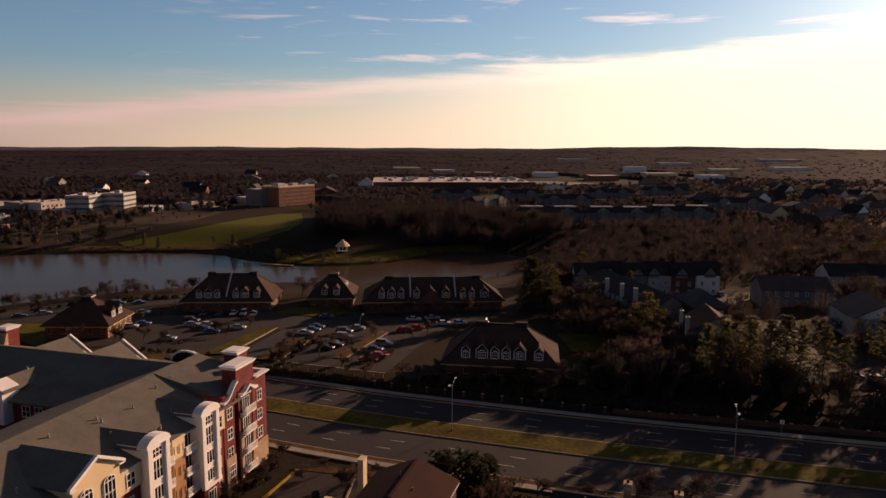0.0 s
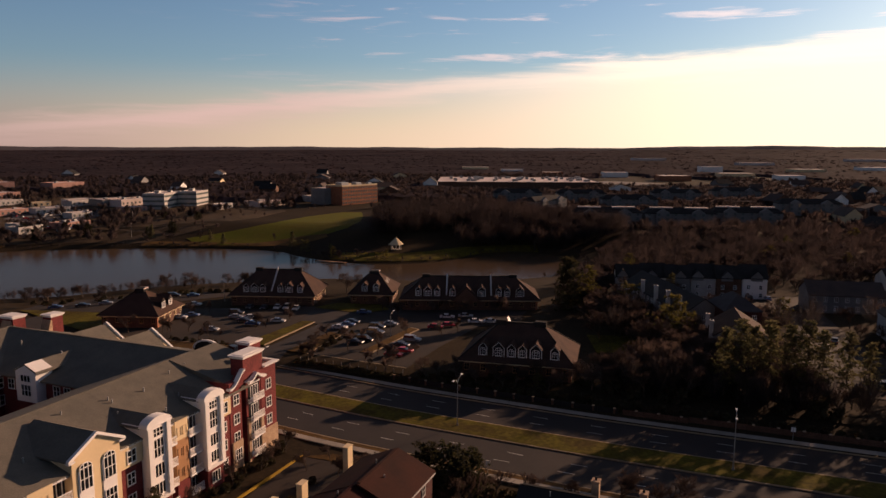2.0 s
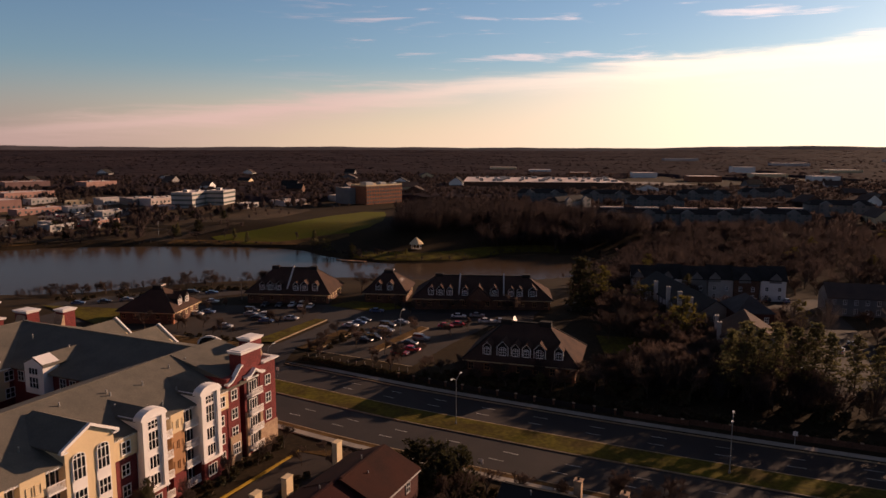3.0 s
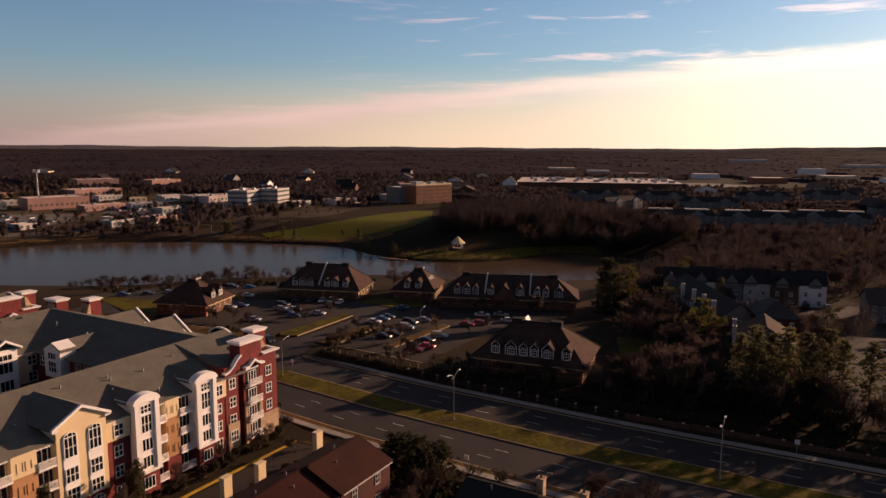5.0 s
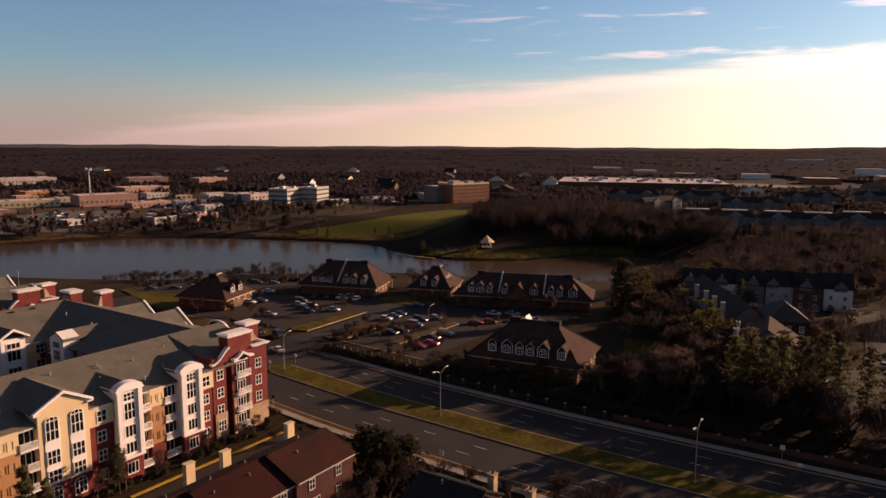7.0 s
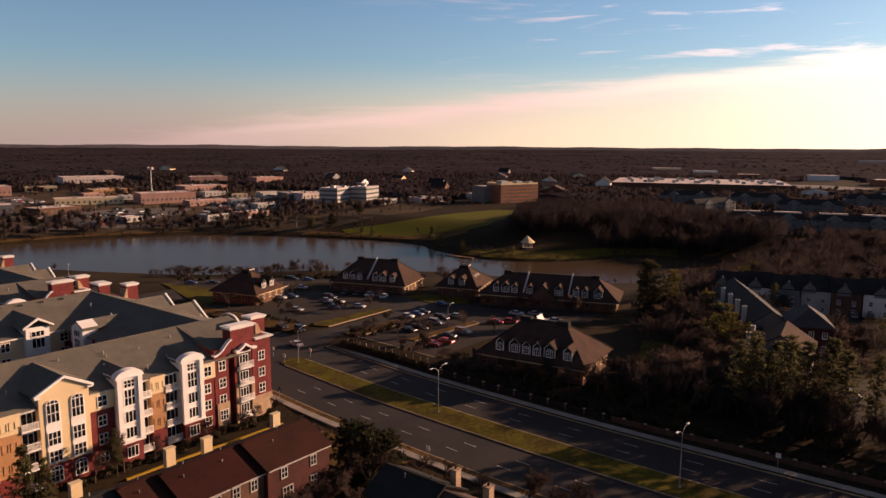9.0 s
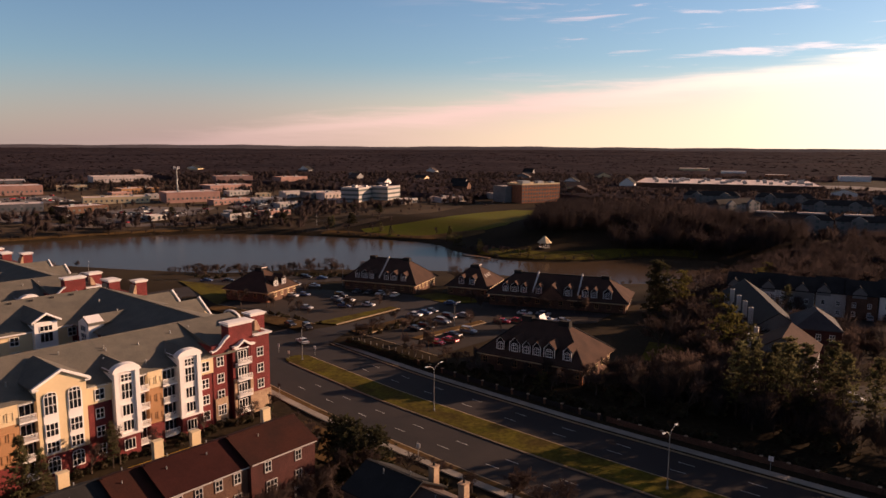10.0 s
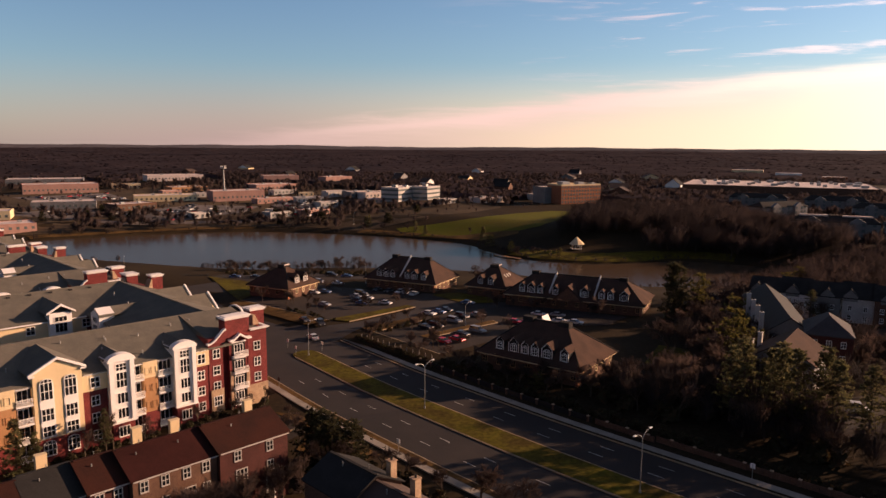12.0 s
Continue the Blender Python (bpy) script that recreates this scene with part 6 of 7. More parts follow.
# ---- across the lake ----
structure("sports_field", drape([(-296, 355), (-279, 347), (-252, 357), (-235, 372), (-214, 379), (-204, 395), (-211, 425), (-228, 460), (-242, 484), (-256, 478), (-262, 440), (-262, 402), (-272, 385), (-282, 372)], 0.18, 6.0), "field", "mown green sloping field", "field")
structure("field_edge", drape([(-312, 332), (-270, 349), (-240, 358), (-222, 362), (-208, 378), (-213, 384), (-232, 376), (-250, 361), (-282, 353), (-312, 342)], 0.27, 6.0), "dry_grass", "dry grass along the field", "verge")
structure("far_shore", drape([(-436, 165), (-424, 200), (-412, 240), (-400, 266), (-380, 300), (-352, 322), (-312, 338), (-300, 372), (-290, 420), (-300, 470), (-350, 520), (-480, 520), (-640, 500), (-760, 430), (-760, 240), (-640, 160), (-500, 120)], 0.09, 14.0), "winter_grass", "dry winter grass and worn ground beyond the lake", "ground")
structure("shore_path", drape([(-424, 165), (-416, 195), (-408, 227), (-396, 260), (-376, 294), (-382, 299), (-402, 264), (-414, 229), (-422, 196), (-432, 165)], 0.2, 6.0), "dry_grass", "dry grass along the lake shore", "verge")
structure("channel_bank", drape([(-182, 336), (-160, 336), (-144, 343), (-131, 352), (-121, 366), (-112, 388), (-98, 401), (-84, 404), (-88, 416), (-106, 410), (-126, 392), (-138, 370), (-150, 358), (-182, 350)], 0.2, 5.0), "lawn", "olive grass bank along the channel", "verge")

structure("far_road", drape([(-570, 160), (-436, 222), (-414, 268), (-386, 322), (-394, 326), (-422, 272), (-444, 229), (-570, 173)], 0.25, 8.0), "lot_far_lit", "asphalt road along the lake, coloured pale as if sunlit", "road")

gz = thing("gazebo", "small white-roofed gazebo by the lake", "gazebo", at=(-156.0, 364.8, h1(-156, 364.8) - 0.1))
part("floor", Geo().tube((0, 0, 0), (0, 0, 0.3), 3.2, 3.2, 8), "concrete", gz)
for k in range(8):
    a = 2 * math.pi * (k + 0.5) / 8
    part("post", Geo().tube((2.7 * math.cos(a), 2.7 * math.sin(a), 0.3), (2.7 * math.cos(a), 2.7 * math.sin(a), 2.9), 0.1, 0.1, 6), "white", gz)
part("roof", Geo().add([(4.3 * math.cos(2 * math.pi * k / 8), 4.3 * math.sin(2 * math.pi * k / 8), 2.9) for k in range(8)] + [(0, 0, 6.9)], [(k, (k + 1) % 8, 8) for k in range(8)] + [tuple(range(8))[::-1]]), "cream", gz, "pale pointed roof")
dk = thing("jetty", "low wooden jetty on the lake", "jetty", at=(-178.0, 331.0, WATER))
part("deck", Geo().box(-9, 9, -1.1, 1.1, 0.35, 0.55), "tan", dk)
for x in (-8, -3, 3, 8):
    part("pile", Geo().tube((x, -0.9, -2.6), (x, -0.9, 0.9), 0.14, 0.14, 6), "bark", dk)


def block(name, x, y, w, d, h, turn, wall, roof, label, group="", floors=0, cols=0, band=False, parapet=0.5, kit=None, side=True, coping=None):
    """A flat-roofed building with rows of windows on its front and its right side."""
    zg = h1(x, y) - 1.0
    t = thing(name, label, "building", group, at=(x, y, zg), turn=turn)
    part("wall", Geo().box(-w / 2, w / 2, -d / 2, d / 2, 0, h + 1), wall, t)
    part("roof", Geo().box(-w / 2 + 0.3, w / 2 - 0.3, -d / 2 + 0.3, d / 2 - 0.3, h + 1, h + 1.06), roof, t, "flat roof")
    g = Geo()
    g.box(-w / 2, w / 2, -d / 2, -d / 2 + 0.3, h + 1, h + 1 + parapet).box(-w / 2, w / 2, d / 2 - 0.3, d / 2, h + 1, h + 1 + parapet)
    g.box(-w / 2, -w / 2 + 0.3, -d / 2 + 0.3, d / 2 - 0.3, h + 1, h + 1 + parapet).box(w / 2 - 0.3, w / 2, -d / 2 + 0.3, d / 2 - 0.3, h + 1, h + 1 + parapet)
    part("parapet", g, coping or wall, t)
    if floors:
        fh = h / floors
        for f in range(floors):
            z = 1 + f * fh + fh * 0.3
            if band:
                part("window_band", Geo().box(-w / 2 + 0.2, w / 2 - 0.2, -d / 2 - 0.06, -d / 2, z, z + fh * 0.42), "glass_band", t, "dark ribbon window")
                part("window_band", Geo().box(w / 2, w / 2 + 0.06, -d / 2 + 0.2, d / 2 - 0.2, z, z + fh * 0.42), "glass_band", t)
                part("window_band", Geo().box(-w / 2 - 0.06, -w / 2, -d / 2 + 0.2, d / 2 - 0.2, z, z + fh * 0.42), "glass_band", t)
                part("window_band", Geo().box(-w / 2 + 0.2, w / 2 - 0.2, d / 2, d / 2 + 0.06, z, z + fh * 0.42), "glass_band", t)
            else:
                for k in range(cols):
                    u = -w / 2 + (k + 0.5) * w / cols
                    part("window", FARWIN["f"], "", t, "", pose(u, -d / 2 - 0.05, z, 0, 0, -90))
                n = max(2, int(cols * d / w))
                for k in range(n if side else 0):
                    v = -d / 2 + (k + 0.5) * d / n
                    part("window", FARWIN["f"], "", t, "", pose(w / 2 + 0.05, v, z))
    if kit:
        for x0, y0, s, hh in kit:
            part("roof_unit", Geo().box(x0 - s / 2, x0 + s / 2, y0 - s / 2, y0 + s / 2, h + 1.05, h + 1.05 + hh), "galvanised", t, "grey rooftop plant")
    return t


FARWIN = {"f": Geo().box(-0.05, 0.03, -0.85, 0.85, 0, 1.7).mesh("window", "glass_band")}
# the long orange-brick office and the two white ones
block("brick_office", -289.5, 555.0, 42, 20, 15.4, 72.5, "brick_orange", "membrane", "five-storey orange brick office block", floors=5, cols=14, parapet=1.3, coping="cream", kit=((-10, 2, 8, 3), (6, 1, 6, 2.5), (18, -2, 4, 2)))
block("brick_wing", -308.0, 539.5, 15, 18, 13.4, 72.5, "grey_siding", "membrane", "grey rear wing of the brick office block")
block("white_office", -416.0, 466.0, 36, 18, 11.6, 107, "dull_white", "membrane", "white three-storey office block with ribbon windows", "white offices", floors=3, band=True, kit=((-6, 2, 4, 2), (5, -3, 3, 1.5)))
block("white_office", -404.0, 487.0, 24, 16, 11.6, 107, "dull_white", "membrane", "white three-storey office block with ribbon windows", "white offices", floors=3, band=True, kit=((2, 2, 4, 2),))
# shops and halls along the far shore
for x, y, w, d, h, turn, wall, label in (
        (-551, 377, 48, 26, 9.0, 76, "pink_render", "long pink-brown commercial hall"), (-504, 390, 39, 13, 4.0, 84, "pink_render", "low red brick shop row"), (-481, 412, 26, 15, 4.0, 70, "dull_white", "low white shop building"),
        (-401, 327, 19, 11, 4.0, 95, "dull_white", "low white restaurant by the lake"), (-397, 358, 23, 13, 3.6, 95, "pink_render", "low red-brown restaurant by the lake"), (-740, 282, 69, 32, 9.0, 76, "pink_render", "long orange shop hall"),
        (-762, 358, 30, 15, 4.8, 70, "cream", "cream shop building"), (-583, 323, 54, 22, 5.2, 70, "cream", "cream sunlit shop row"), (-567, 231, 47, 28, 5.6, 70, "grey_siding", "grey shop hall with a pale front"), (-524, 267, 34, 22, 4.8, 95, "brick_brown", "brown brick shop hall"),
        (-457, 161, 30, 24, 4.8, 84, "pink_render", "orange-roofed roadside shop"), (-513, 161, 34, 24, 5.6, 70, "cream", "cream roadside shop"), (-470, 464, 30, 22, 4.8, 76, "grey_siding", "low grey commercial building"), (-455, 470, 36, 20, 4.8, 84, "membrane", "low pale commercial building"),
        (-610, 453, 47, 27, 5.6, 84, "pink_render", "low brick commercial building"), (-848, 453, 69, 38, 6.4, 76, "membrane", "pale distant warehouse"), (-924, 323, 85, 43, 6.4, 70, "grey_siding", "grey distant warehouse"), (-675, 388, 39, 24, 4.8, 84, "tan", "tan commercial hall"), (-345, 505, 28, 18, 4.0, 76, "membrane", "low pale building by the brick offices"), (-700, 520, 43, 25, 9.0, 70, "pink_render", "orange brick school among trees"), (-640, 560, 36, 20, 9.0, 84, "pink_render", "brick building among trees")):
    block("shop_building", x, y, w, d, h, turn, wall, "membrane", label + " with a flat roof", "shops across the lake", floors=1, cols=max(4, int(w / 4)), kit=((-w * 0.2, 0, 3, 1.5), (w * 0.25, 2, 2.5, 1.3)), side=False)
for x, y, w, d, h, turn, wall, word in ((-424, 342, 15, 10, 3.2, 95, "dull_white", "white"), (-439, 401, 17, 11, 3.6, 84, "dull_white", "pale grey"), (-420, 435, 19, 12, 3.6, 76, "pink_render", "pink-brown"), (-494, 451, 22, 13, 4.0, 84, "dull_white", "white"), (-522, 436, 15, 10, 3.2, 70, "cream", "cream"), (-558, 433, 24, 13, 4.0, 84, "dull_white", "pale grey"), (-362, 470, 18, 10, 3.6, 95, "dull_white", "white"), (-600, 372, 22, 13, 4.0, 76, "dull_white", "white"), (-643, 355, 19, 13, 4.0, 84, "pink_render", "pink-brown"), (-500, 455, 22, 12, 4.4, 76, "dull_white", "pale grey"), (-435, 282, 13, 10, 3.2, 95, "dull_white", "pale grey"), (-330, 560, 20, 12, 4.8, 76, "dull_white", "white")):
    block("small_shop", x, y, w, d, h, turn, wall, "membrane", "small " + word + " flat-roofed shop across the lake", "small shops across the lake", floors=1, cols=max(3, int(w / 4)), side=False)
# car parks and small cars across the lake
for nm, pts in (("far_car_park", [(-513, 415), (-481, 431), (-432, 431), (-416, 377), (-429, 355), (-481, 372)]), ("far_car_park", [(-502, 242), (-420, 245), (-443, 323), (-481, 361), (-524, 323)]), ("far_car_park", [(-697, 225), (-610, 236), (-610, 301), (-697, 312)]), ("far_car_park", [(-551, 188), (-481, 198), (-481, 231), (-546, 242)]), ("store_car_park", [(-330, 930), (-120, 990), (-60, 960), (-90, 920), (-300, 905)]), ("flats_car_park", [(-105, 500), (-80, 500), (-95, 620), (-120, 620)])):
    structure(nm, drape(pts, 0.3, 10.0), "lot_far_lit", "worn asphalt car park across the lake, coloured pale as if sunlit", "car park")


def far_car(x, y, turn, paint):
    c = thing("car", "small parked car across the lake", "car", "cars across the lake", at=(x, y, h1(x, y) + 0.3), turn=turn)
    part("body", FARCAR[paint], "", c)
    part("glazing", FARCAR["glass"], "", c)


FARCAR = {p: Geo().prism([(-2.3, 0.2), (2.3, 0.2), (2.3, 0.75), (1.2, 0.95), (-2.2, 1.0)], "y", -0.9, 0.9).mesh("body", p) for p in ("car_white", "car_silver", "car_black", "car_red")}
FARCAR["glass"] = Geo().prism([(-1.8, 0.95), (1.0, 0.95), (0.4, 1.5), (-1.4, 1.5)], "y", -0.8, 0.8).mesh("glazing", "glass")
rnd = random.Random(31)
for cx, cy, ux, uy, n in ((-497, 418, 4.0, 0.8, 14), (-472, 401, 4.0, 0.6, 10), (-448, 366, 2.8, 1.0, 8), (-494, 258, 2.0, 2.8, 14), (-464, 282, 1.0, 3.0, 12), (-686, 242, 5, 1.0, 12), (-675, 280, 5, 1.0, 12), (-540, 209, 4.5, 0.8, 12), (-300, 930, 7, 1.8, 20), (-290, 915, 7, 1.8, 14), (-100, 520, -0.6, 4.5, 16)):
    for k in range(n):
        if rnd.random() < 0.75:
            far_car(cx + ux * k, cy + uy * k, rnd.choice((20, 100, 110, 15)), rnd.choice(("car_white", "car_white", "car_silver", "car_black", "car_red")))
for x, y in scatter([(-513, 415), (-481, 431), (-432, 431), (-416, 377), (-429, 355), (-481, 372)], 24, 71) + scatter([(-502, 242), (-420, 245), (-443, 323), (-481, 361), (-524, 323)], 24, 72) + scatter([(-697, 225), (-610, 236), (-610, 301), (-697, 312)], 20, 73) + scatter([(-416, 323), (-383, 323), (-383, 372), (-416, 372)], 8, 74):
    far_car(x, y, rnd.choice((20, 100, 110, 15)), rnd.choice(("car_white", "car_white", "car_silver", "car_black", "car_red")))
for x, y in ((-494, 422), (-420, 380), (-437, 379), (-486, 282), (-470, 323), (-654, 269), (-513, 220), (-610, 258), (-383, 399), (-330, 345), (-546, 431)):
    street_lamp(x, y, 40, 8.5, 1, "grey car park lamp across the lake")
# the big store on the hill and its neighbours
block("store_building", -235.0, 872.0, 190, 130, 6.5, 20, "brick_brown", "membrane", "very wide store with a pale flat roof", kit=tuple((x + 7 * math.sin(x + y), y, 4 + 3 * (x % 3 == 0), 2.5) for x in (-80, -62, -45, -20, 0, 14, 40, 58, 78) for y in (-38, -12, 14, 36)))
for x, y, w, d, h, wall in ((-60, 1050, 42, 32, 7, "brick_orange"), (-150, 1120, 36, 24, 7, "white"), (20, 1180, 48, 32, 7, "cream"), (-240, 1090, 30, 24, 7, "brick_orange"), (90, 1120, 36, 24, 8, "white"), (-20, 1330, 36, 24, 12, "white"), (130, 1350, 54, 32, 8, "cream"), (-330, 1180, 36, 24, 7, "white"), (-420, 1250, 48, 32, 7, "cream"), (260, 1500, 72, 32, 9, "white"), (60, 1750, 78, 32, 9, "membrane"), (-200, 2050, 90, 32, 10, "membrane"), (350, 2200, 120, 32, 10, "membrane")):
    block("distant_store", x, y, w, d, h, 20, wall, "membrane", "distant pale commercial building", "distant shops", parapet=0.3)
plain_house(-306.0, 770.0, 16, 26, 7.0, 13.0, 20, "white", "shingle_dark", "y", "white gabled chapel-like building", gabletrim="white", wins=False)
# the mast
mast = thing("cell_mast", "tall slim telephone mast with antennas", "mast", at=(-578.0, 380.0, h1(-578, 380) - 0.2))
part("pole", Geo().tube((0, 0, 0), (0, 0, 30), 0.9, 0.45, 8), "galvanised", mast)
part("platform", Geo().tube((0, 0, 29.4), (0, 0, 29.9), 2.2, 2.2, 8), "galvanised", mast)
for k in range(6):
    a = 2 * math.pi * k / 6
    part("antenna", Geo().box(-0.25, 0.25, -0.25, 0.25, 0, 2.6), "white", mast, "", pose(2.3 * math.cos(a), 2.3 * math.sin(a), 28.6))


# apartment rows with pale ridge strips beyond the channel
def flats(x, y, turn, strips, w=44):
    zg = h1(x, y) - 0.8
    t = thing("apartment_row", "grey four-storey apartment row with pale metal roof strips", "apartment building", "apartment rows", at=(x, y, zg), turn=turn)
    part("wall", Geo().box(-w / 2, w / 2, -7, 7, 0, 9.5), "grey_siding", t)
    part("roof", gable_roof(-w / 2, w / 2, -7, 7, 9.5, 12.6, "x", over=0.5, hip0=4, hip1=4), "shingle_dark", t)
    for s in (-1, 1):
        if strips:
            part("roof_strip", Geo().box(s * w / 4 - w / 6.0, s * w / 4 + w / 6.0, -1.6, 1.6, 12.0, 12.75), "membrane", t, "pale flat ridge strip")
        part("bay", Geo().prism([(s * w / 4 - 4, 0), (s * w / 4 + 4, 0), (s * w / 4 + 4, 9.8), (s * w / 4, 12.3), (s * w / 4 - 4, 9.8)], "y", -9, -6.9), "grey_siding", t, "gabled projecting bay")
    for f in range(3):
        for k in range(8):
            part("window", FARWIN["f"], "", t, "", pose(-w / 2 + (k + 0.5) * w / 8, -7.06 if k not in (1, 2, 5, 6) else -9.06, 1.6 + f * 3.0, 0, 0, -90))
    return t


for x, y, turn in ((-58, 476, 18), (-14, 490, 16), (26, 514, 14), (-120, 560, 70), (-165, 640, 20), (-110, 655, 18), (-60, 600, 18), (-30, 690, 18), (70, 600, 15), (20, 730, 15)):
    flats(x, y, turn, y < 520)

# scattered houses among the woods
rnd = random.Random(21)
HX = [(-30, 760), (40, 820), (110, 700), (150, 880), (200, 760), (90, 930), (10, 900), (230, 980), (300, 860), (170, 620), (230, 650), (130, 560), (100, 480), (150, 470), (200, 520), (280, 620), (130, 790), (60, 660), (340, 720), (260, 760), (-90, 790), (-360, 640), (-410, 600), (-330, 690), (-450, 650), (-520, 600), (-380, 760), (-300, 640), (-560, 700), (-640, 660), (-700, 720), (-480, 820), (-800, 600), (-420, 920), (-560, 950), (-690, 880), (-860, 760), (-930, 520), (-1000, 640), (180, 420), (230, 400), (160, 380), (250, 460)]
HX += [(95 + 42 * (k % 6) + 9 * (k % 4), 545 + 62 * (k // 6) + 13 * (k % 3)) for k in range(30)]          # the estate on the slope
for k, (x, y) in enumerate(HX):
    wall = ("white", "grey_siding", "brick_brown", "cream", "grey_siding")[k % 5]
    plain_house(x + rnd.uniform(-8, 8), y + rnd.uniform(-8, 8), rnd.uniform(12, 22), rnd.uniform(10, 14), 6.0, rnd.uniform(9, 11.5), rnd.choice((15, 20, 105, 110, 45)), wall, ("shingle_dark", "shingle_brown")[k % 2], rnd.choice("xy"),
                {"white": "white", "grey_siding": "grey", "brick_brown": "brick", "cream": "cream"}[wall] + " suburban house among bare trees", group="suburban houses", wins=x > -100 and y < 500, gabletrim="white" if k % 2 == 0 else None)


# ---- woods to the horizon ----
def wood(name, n, seed, rmin, rmax, amin, amax, twigs, wide, keep=None, mat="woods", size=1.0):
    """Many leafless crowns as one object; azimuths in degrees right of +y; each crown a fan of upward twig sprays."""
    rng = np.random.RandomState(seed)
    tries = n * (12 if n < 1000 else 2)
    r = np.where(rng.rand(tries) < 0.55, np.sqrt(rng.uniform(rmin ** 2, rmax ** 2, tries)), rng.uniform(rmin, rmax, tries))
    a = np.radians(rng.uniform(amin, amax, tries))
    x, y = 30 + r * np.sin(a), 15 + r * np.cos(a)
    ok = keep(x, y) if keep else np.ones(len(x), bool)
    x, y, r = x[ok][:n], y[ok][:n], r[ok][:n]
    z = land(x, y)
    m = len(x)
    high, reach = rng.uniform(7.4, 13.4, m) * size, rng.uniform(3.2, 5.6, m) * (1 + 0.25 * r / 1000) * size
    ang, out = rng.uniform(0, 2 * np.pi, (m, twigs)), np.sqrt(rng.uniform(0.02, 1, (m, twigs)))
    foot = rng.uniform(0.05, 0.45, (m, twigs))
    tip = foot + (1.02 - foot) * rng.uniform(0.25, 1.0, (m, twigs)) * (1 - 0.45 * out ** 2)
    half = (wide * (0.6 + r / 1000))[:, None] * rng.uniform(0.5, 1.3, (m, twigs))
    px, py = np.cos(ang), np.sin(ang)
    sx, sy = -np.sin(ang + rng.uniform(-1, 1, (m, twigs))), np.cos(ang + rng.uniform(-1, 1, (m, twigs)))
    tx, ty, tz = px * out * reach[:, None], py * out * reach[:, None], high[:, None] * (tip - foot)
    turned = np.sign(sy * tz * (30 - x)[:, None] - sx * tz * (15 - y)[:, None] + (sx * ty - sy * tx) * 40)
    sx, sy = sx * turned, sy * turned
    co = np.empty((m, twigs, 4, 3))
    for k, (f, wd) in enumerate(((0.12, 0.0), (0.62, 1.0), (1.0, 0.0), (0.62, -1.0))):
        co[:, :, k, 0] = x[:, None] + px * out * reach[:, None] * f + sx * half * wd
        co[:, :, k, 1] = y[:, None] + py * out * reach[:, None] * f + sy * half * wd
        co[:, :, k, 2] = z[:, None] - 0.3 + high[:, None] * (foot + (tip - foot) * f)
    q = m * twigs
    me = bpy.data.meshes.new(name)
    me.vertices.add(q * 4)
    me.vertices.foreach_set("co", co.ravel())
    me.loops.add(q * 4)
    me.loops.foreach_set("vertex_index", np.arange(q * 4, dtype=np.int32))
    me.polygons.add(q)
    me.polygons.foreach_set("loop_start", np.arange(q, dtype=np.int32) * 4)
    me.update(calc_edges=True)
    me.materials.append(MAT[mat])
    up_ = np.empty((m, twigs, 4, 3))
    up_[..., 0], up_[..., 1], up_[..., 2] = (px * out * 0.8)[..., None], (py * out * 0.8)[..., None], (0.55 + 0.5 * tip)[..., None]
    up_ /= np.linalg.norm(up_, axis=-1, keepdims=True)
    me.polygons.foreach_set("use_smooth", np.ones(q, bool))
    me.normals_split_custom_set_from_vertices(up_.reshape(-1, 3))
    return tagged(new(name, me), "brown leafless woods reaching to the horizon", "woods", kind="stuff")


OPEN = [(-289, 545, 48), (-410, 474, 45), (-394, 480, 40), (-551, 377, 50), (-504, 390, 40), (-429, 377, 30), (-740, 282, 60), (-583, 323, 50), (-567, 231, 45), (-524, 267, 40), (-457, 161, 40), (-513, 161, 40), (-235, 860, 110), (-225, 800, 55), (-240, 400, 110), (-481, 474, 60), (-470, 323, 60), (-654, 323, 60), (-848, 453, 60), (-60, 1050, 60), (20, 1180, 60), (-150, 1120, 50), (-100, 980, 110), (-330, 250, 60), (-675, 236, 80), (-924, 323, 70), (90, 1120, 50), (-20, 1330, 50)] + [(x, y, 15) for x, y in HX] + [(x, y, 24) for x, y in ((-58, 476), (-14, 490), (26, 514), (-120, 560), (-165, 640), (-110, 655), (-60, 600), (-30, 690), (70, 600), (20, 730))]
OPN = np.array(OPEN, float)


def wooded(x, y):
    near = ((OPN[:, 0][:, None] - x) ** 2 + (OPN[:, 1][:, None] - y) ** 2 < OPN[:, 2][:, None] ** 2).any(0)
    return ~near & (lake_distance(x, y) > 12) & ~((y < 440) & (x > -330))


def thicket(poly):
    def keep(x, y):
        ins = np.array([inside(p, poly) for p in zip(x, y)])
        return ins & (lake_distance(x, y) > 3) & np.array([all((a - c) ** 2 + (b - d) ** 2 > r * r for c, d, r in HOUSE_CLEAR) for a, b in zip(x, y)])
    return keep


undergrowth = thicket([(-8, 152), (42, 151), (40, 164), (26, 178), (10, 196), (-2, 190), (0, 170)])
wood("thicket", 60, 7, 125, 200, -25, 12, 240, 0.045, undergrowth, "thicket", 0.85)
wood("thicket", 30, 14, 125, 200, -25, 25, 240, 0.05, thicket([(8, 150.5), (46, 150), (46, 157), (8, 158)]), "thicket", 0.9)
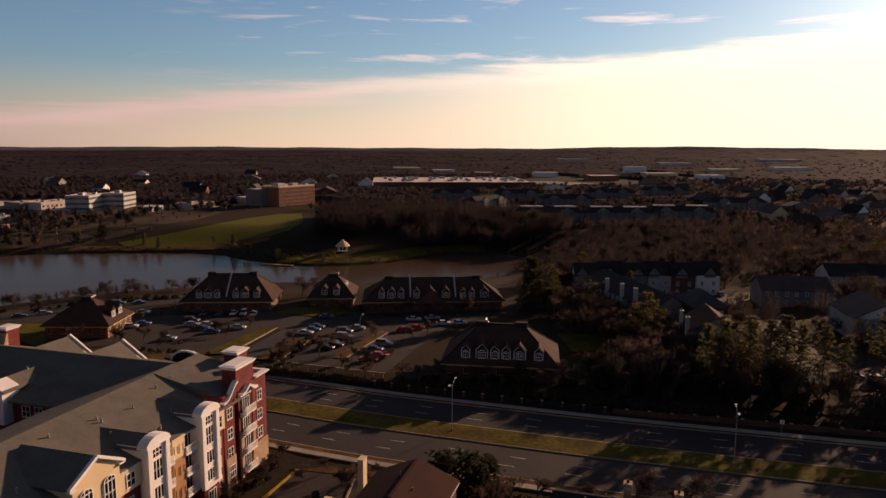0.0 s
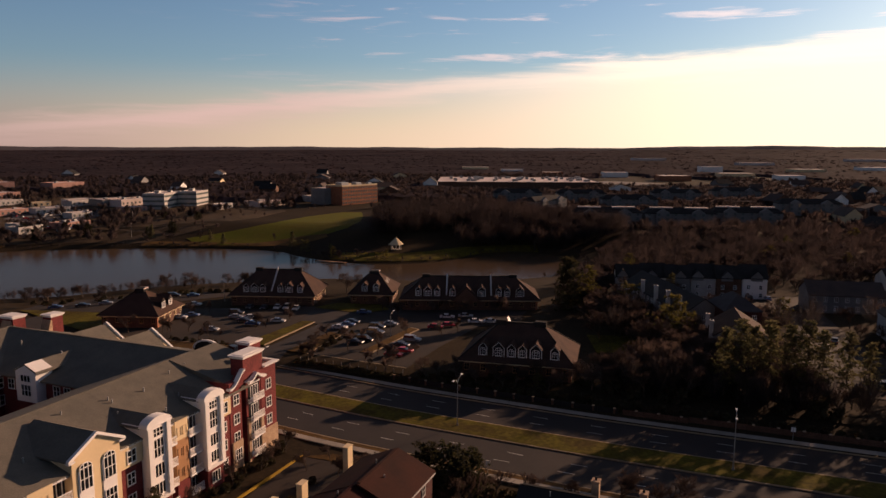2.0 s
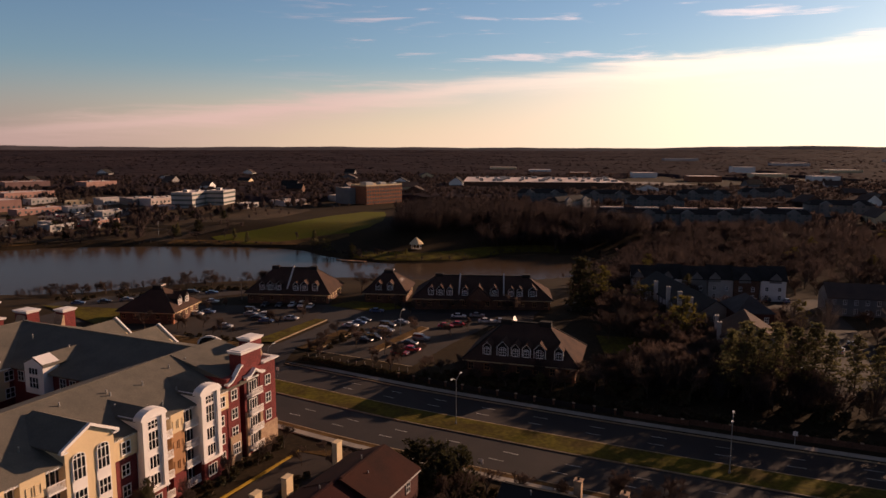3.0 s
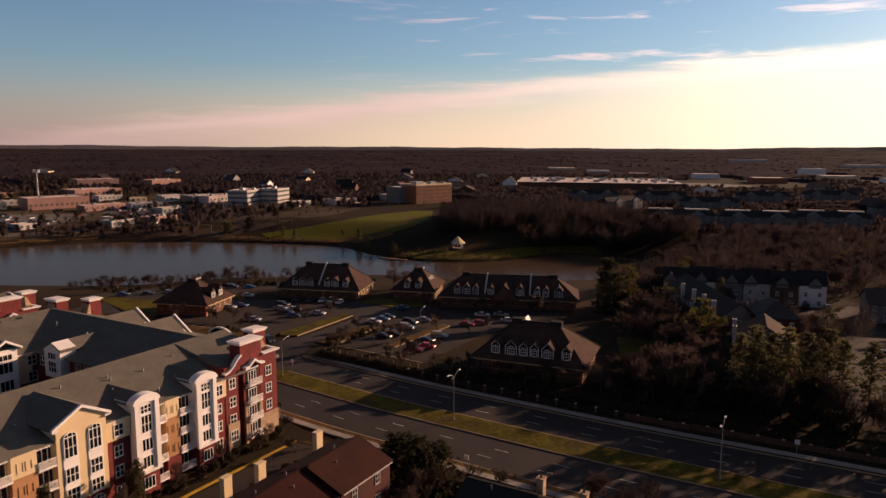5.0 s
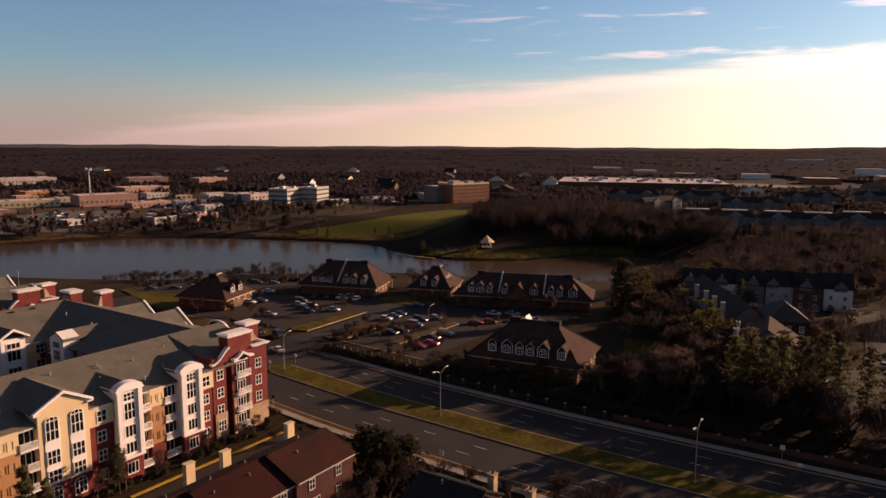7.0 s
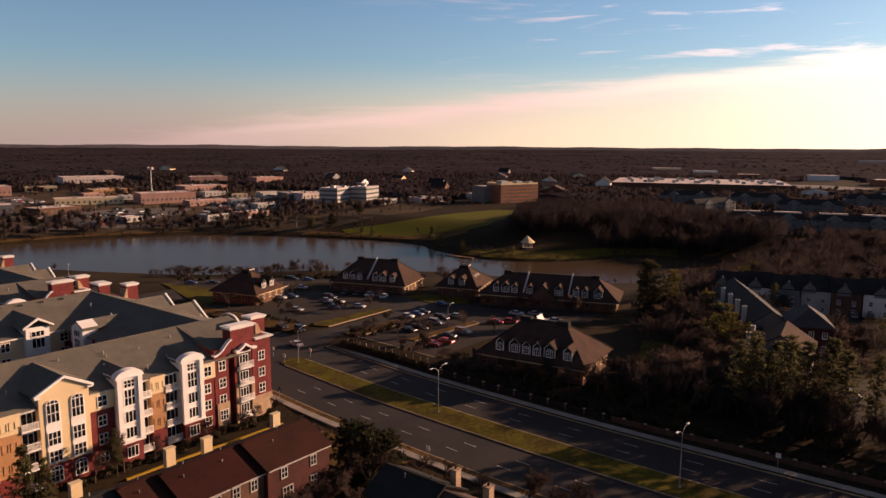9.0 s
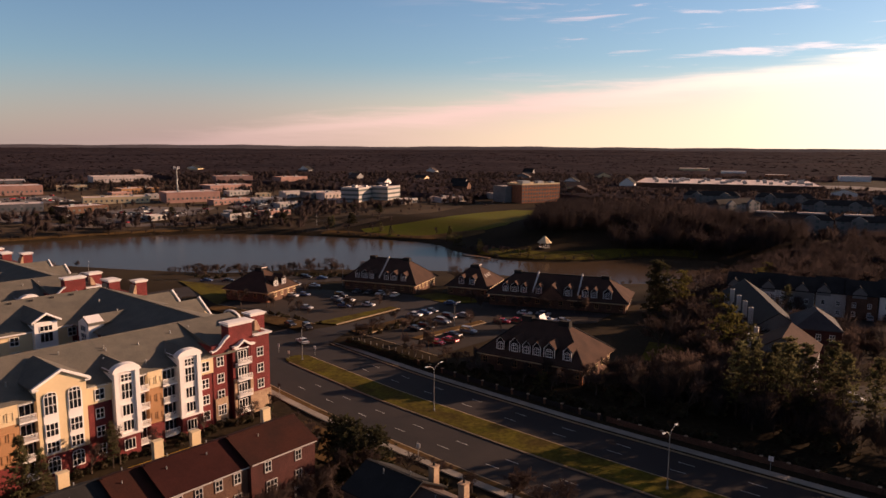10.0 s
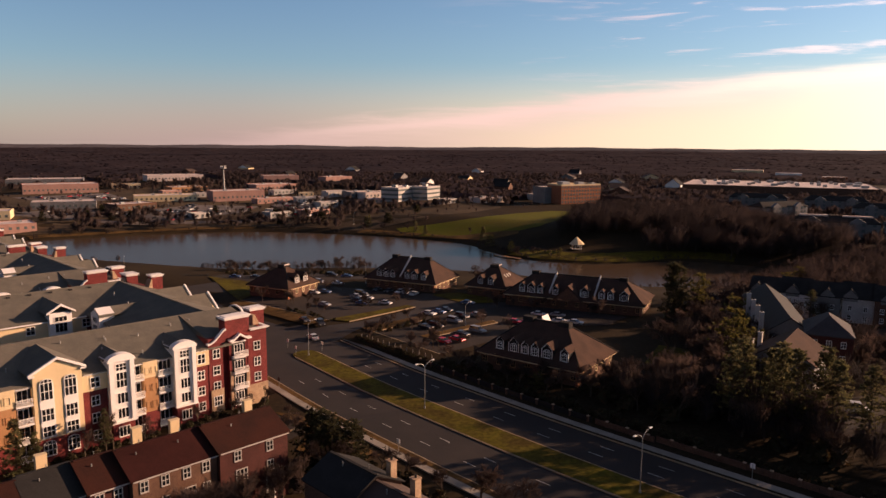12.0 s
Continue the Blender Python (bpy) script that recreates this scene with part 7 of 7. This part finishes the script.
# leafless thickets round the channel and the houses beyond the pines
wood("thicket", 560, 4, 240, 520, -20, 25, 150, 0.065, thicket([(-40, 262), (-12, 300), (60, 306), (150, 330), (150, 480), (-20, 470), (-44, 400), (-38, 330)]), "woods")
wood("thicket", 620, 5, 300, 560, -40, -5, 170, 0.06, thicket([(-184, 380), (-140, 376), (-108, 404), (-56, 414), (-36, 440), (-120, 500), (-215, 480), (-200, 425), (-182, 396)]), "woods", 1.4)
wood("thicket", 150, 6, 130, 330, -30, 35, 190, 0.055, thicket([(-20, 240), (-10, 195), (20, 186), (34, 200), (60, 200), (110, 180), (130, 300), (70, 290), (56, 245), (30, 226), (-10, 262)]), "thicket")
wood("thicket", 420, 8, 330, 800, -80, -28, 40, 0.16, lambda x, y: ~((OPN[:, 0][:, None] - x) ** 2 + (OPN[:, 1][:, None] - y) ** 2 < (0.38 * OPN[:, 2][:, None]) ** 2).any(0) & (lake_distance(x, y) > 8) & ((x < -288) | (y > 490)), "woods", 0.4)
wood("shore_shrubs", 190, 12, 200, 330, -85, -35, 70, 0.06, lambda x, y: (lake_distance(x, y) > 2) & (lake_distance(x, y) < 20) & (y < 250) & (x > -240) & (x < -100), "woods", 0.46)
wood("reeds", 420, 9, 200, 560, -80, -10, 40, 0.09, lambda x, y: (lake_distance(x, y) > 0.5) & (lake_distance(x, y) < 8) & ((y > 300) | (x < -330)), "thicket", 0.26)
wood("woods", 7000, 1, 420, 1100, -82, 32, 40, 0.46, wooded, "woods", 0.74)
# the two farther belts take the haze-tinted colour
wood("woods", 8000, 2, 960, 2400, -80, 30, 18, 1.7, wooded, "woods_hazed", 0.52)
wood("woods", 5000, 3, 2300, 4120, -80, 30, 8, 5.0, None, "woods_hazed", 0.5)
# the closed canopy of the woods, its colour tinted for haze, with the single crowns standing out of it
rings, spokes = np.geomspace(640, 4150, 200), np.radians(np.linspace(-88, 36, 620))
rr, aa = np.meshgrid(rings, spokes, indexing="ij")
x, y = (30 + rr * np.sin(aa)).ravel(), (15 + rr * np.cos(aa)).ravel()
rough = np.random.RandomState(5).uniform(-0.5, 0.5, len(x)) + 0.7 * np.sin(x * 0.031) * np.cos(y * 0.027)
z = land(x, y) + np.where(wooded(x, y) & ((y > 520) | (rr.ravel() > 960)), 3.8 + rough, -4.0)
g = Geo()
g.v = [tuple(p) for p in np.stack([x, y, z], 1).tolist()]
g.f = [(i * 620 + j, (i + 1) * 620 + j, (i + 1) * 620 + j + 1, i * 620 + j + 1) for i in range(199) for j in range(619)]
tagged(new("canopy", g.mesh("canopy", "woods_hazed", True)), "closed canopy of leafless woods to the horizon, distance haze in its mauve-brown colour", "woods", kind="stuff")
# the low wooded ridge on the skyline, distance haze mixed into its base colour
g = Geo()
n = 150
for k in range(n + 1):
    a = radians(-100 + 145 * k / n)
    top = 18 + 1.6 * math.sin(k * 0.31) + 1.4 * math.sin(k * 0.83 + 1) + 0.8 * math.sin(k * 2.1)
    for rr, up_ in ((4000, -25), (4180, top), (4320, top), (4500, -30)):
        x, y = 30 + rr * math.sin(a), 15 + rr * math.cos(a)
        g.v.append((x, y, h1(x, y) + up_))
g.f = [(4 * k + j, 4 * k + j + 1, 4 * k + j + 5, 4 * k + j + 4) for k in range(n) for j in range(3)]
structure("hills", g, "hills", "low wooded ridge on the skyline, haze put into its mauve-grey colour", "hills")
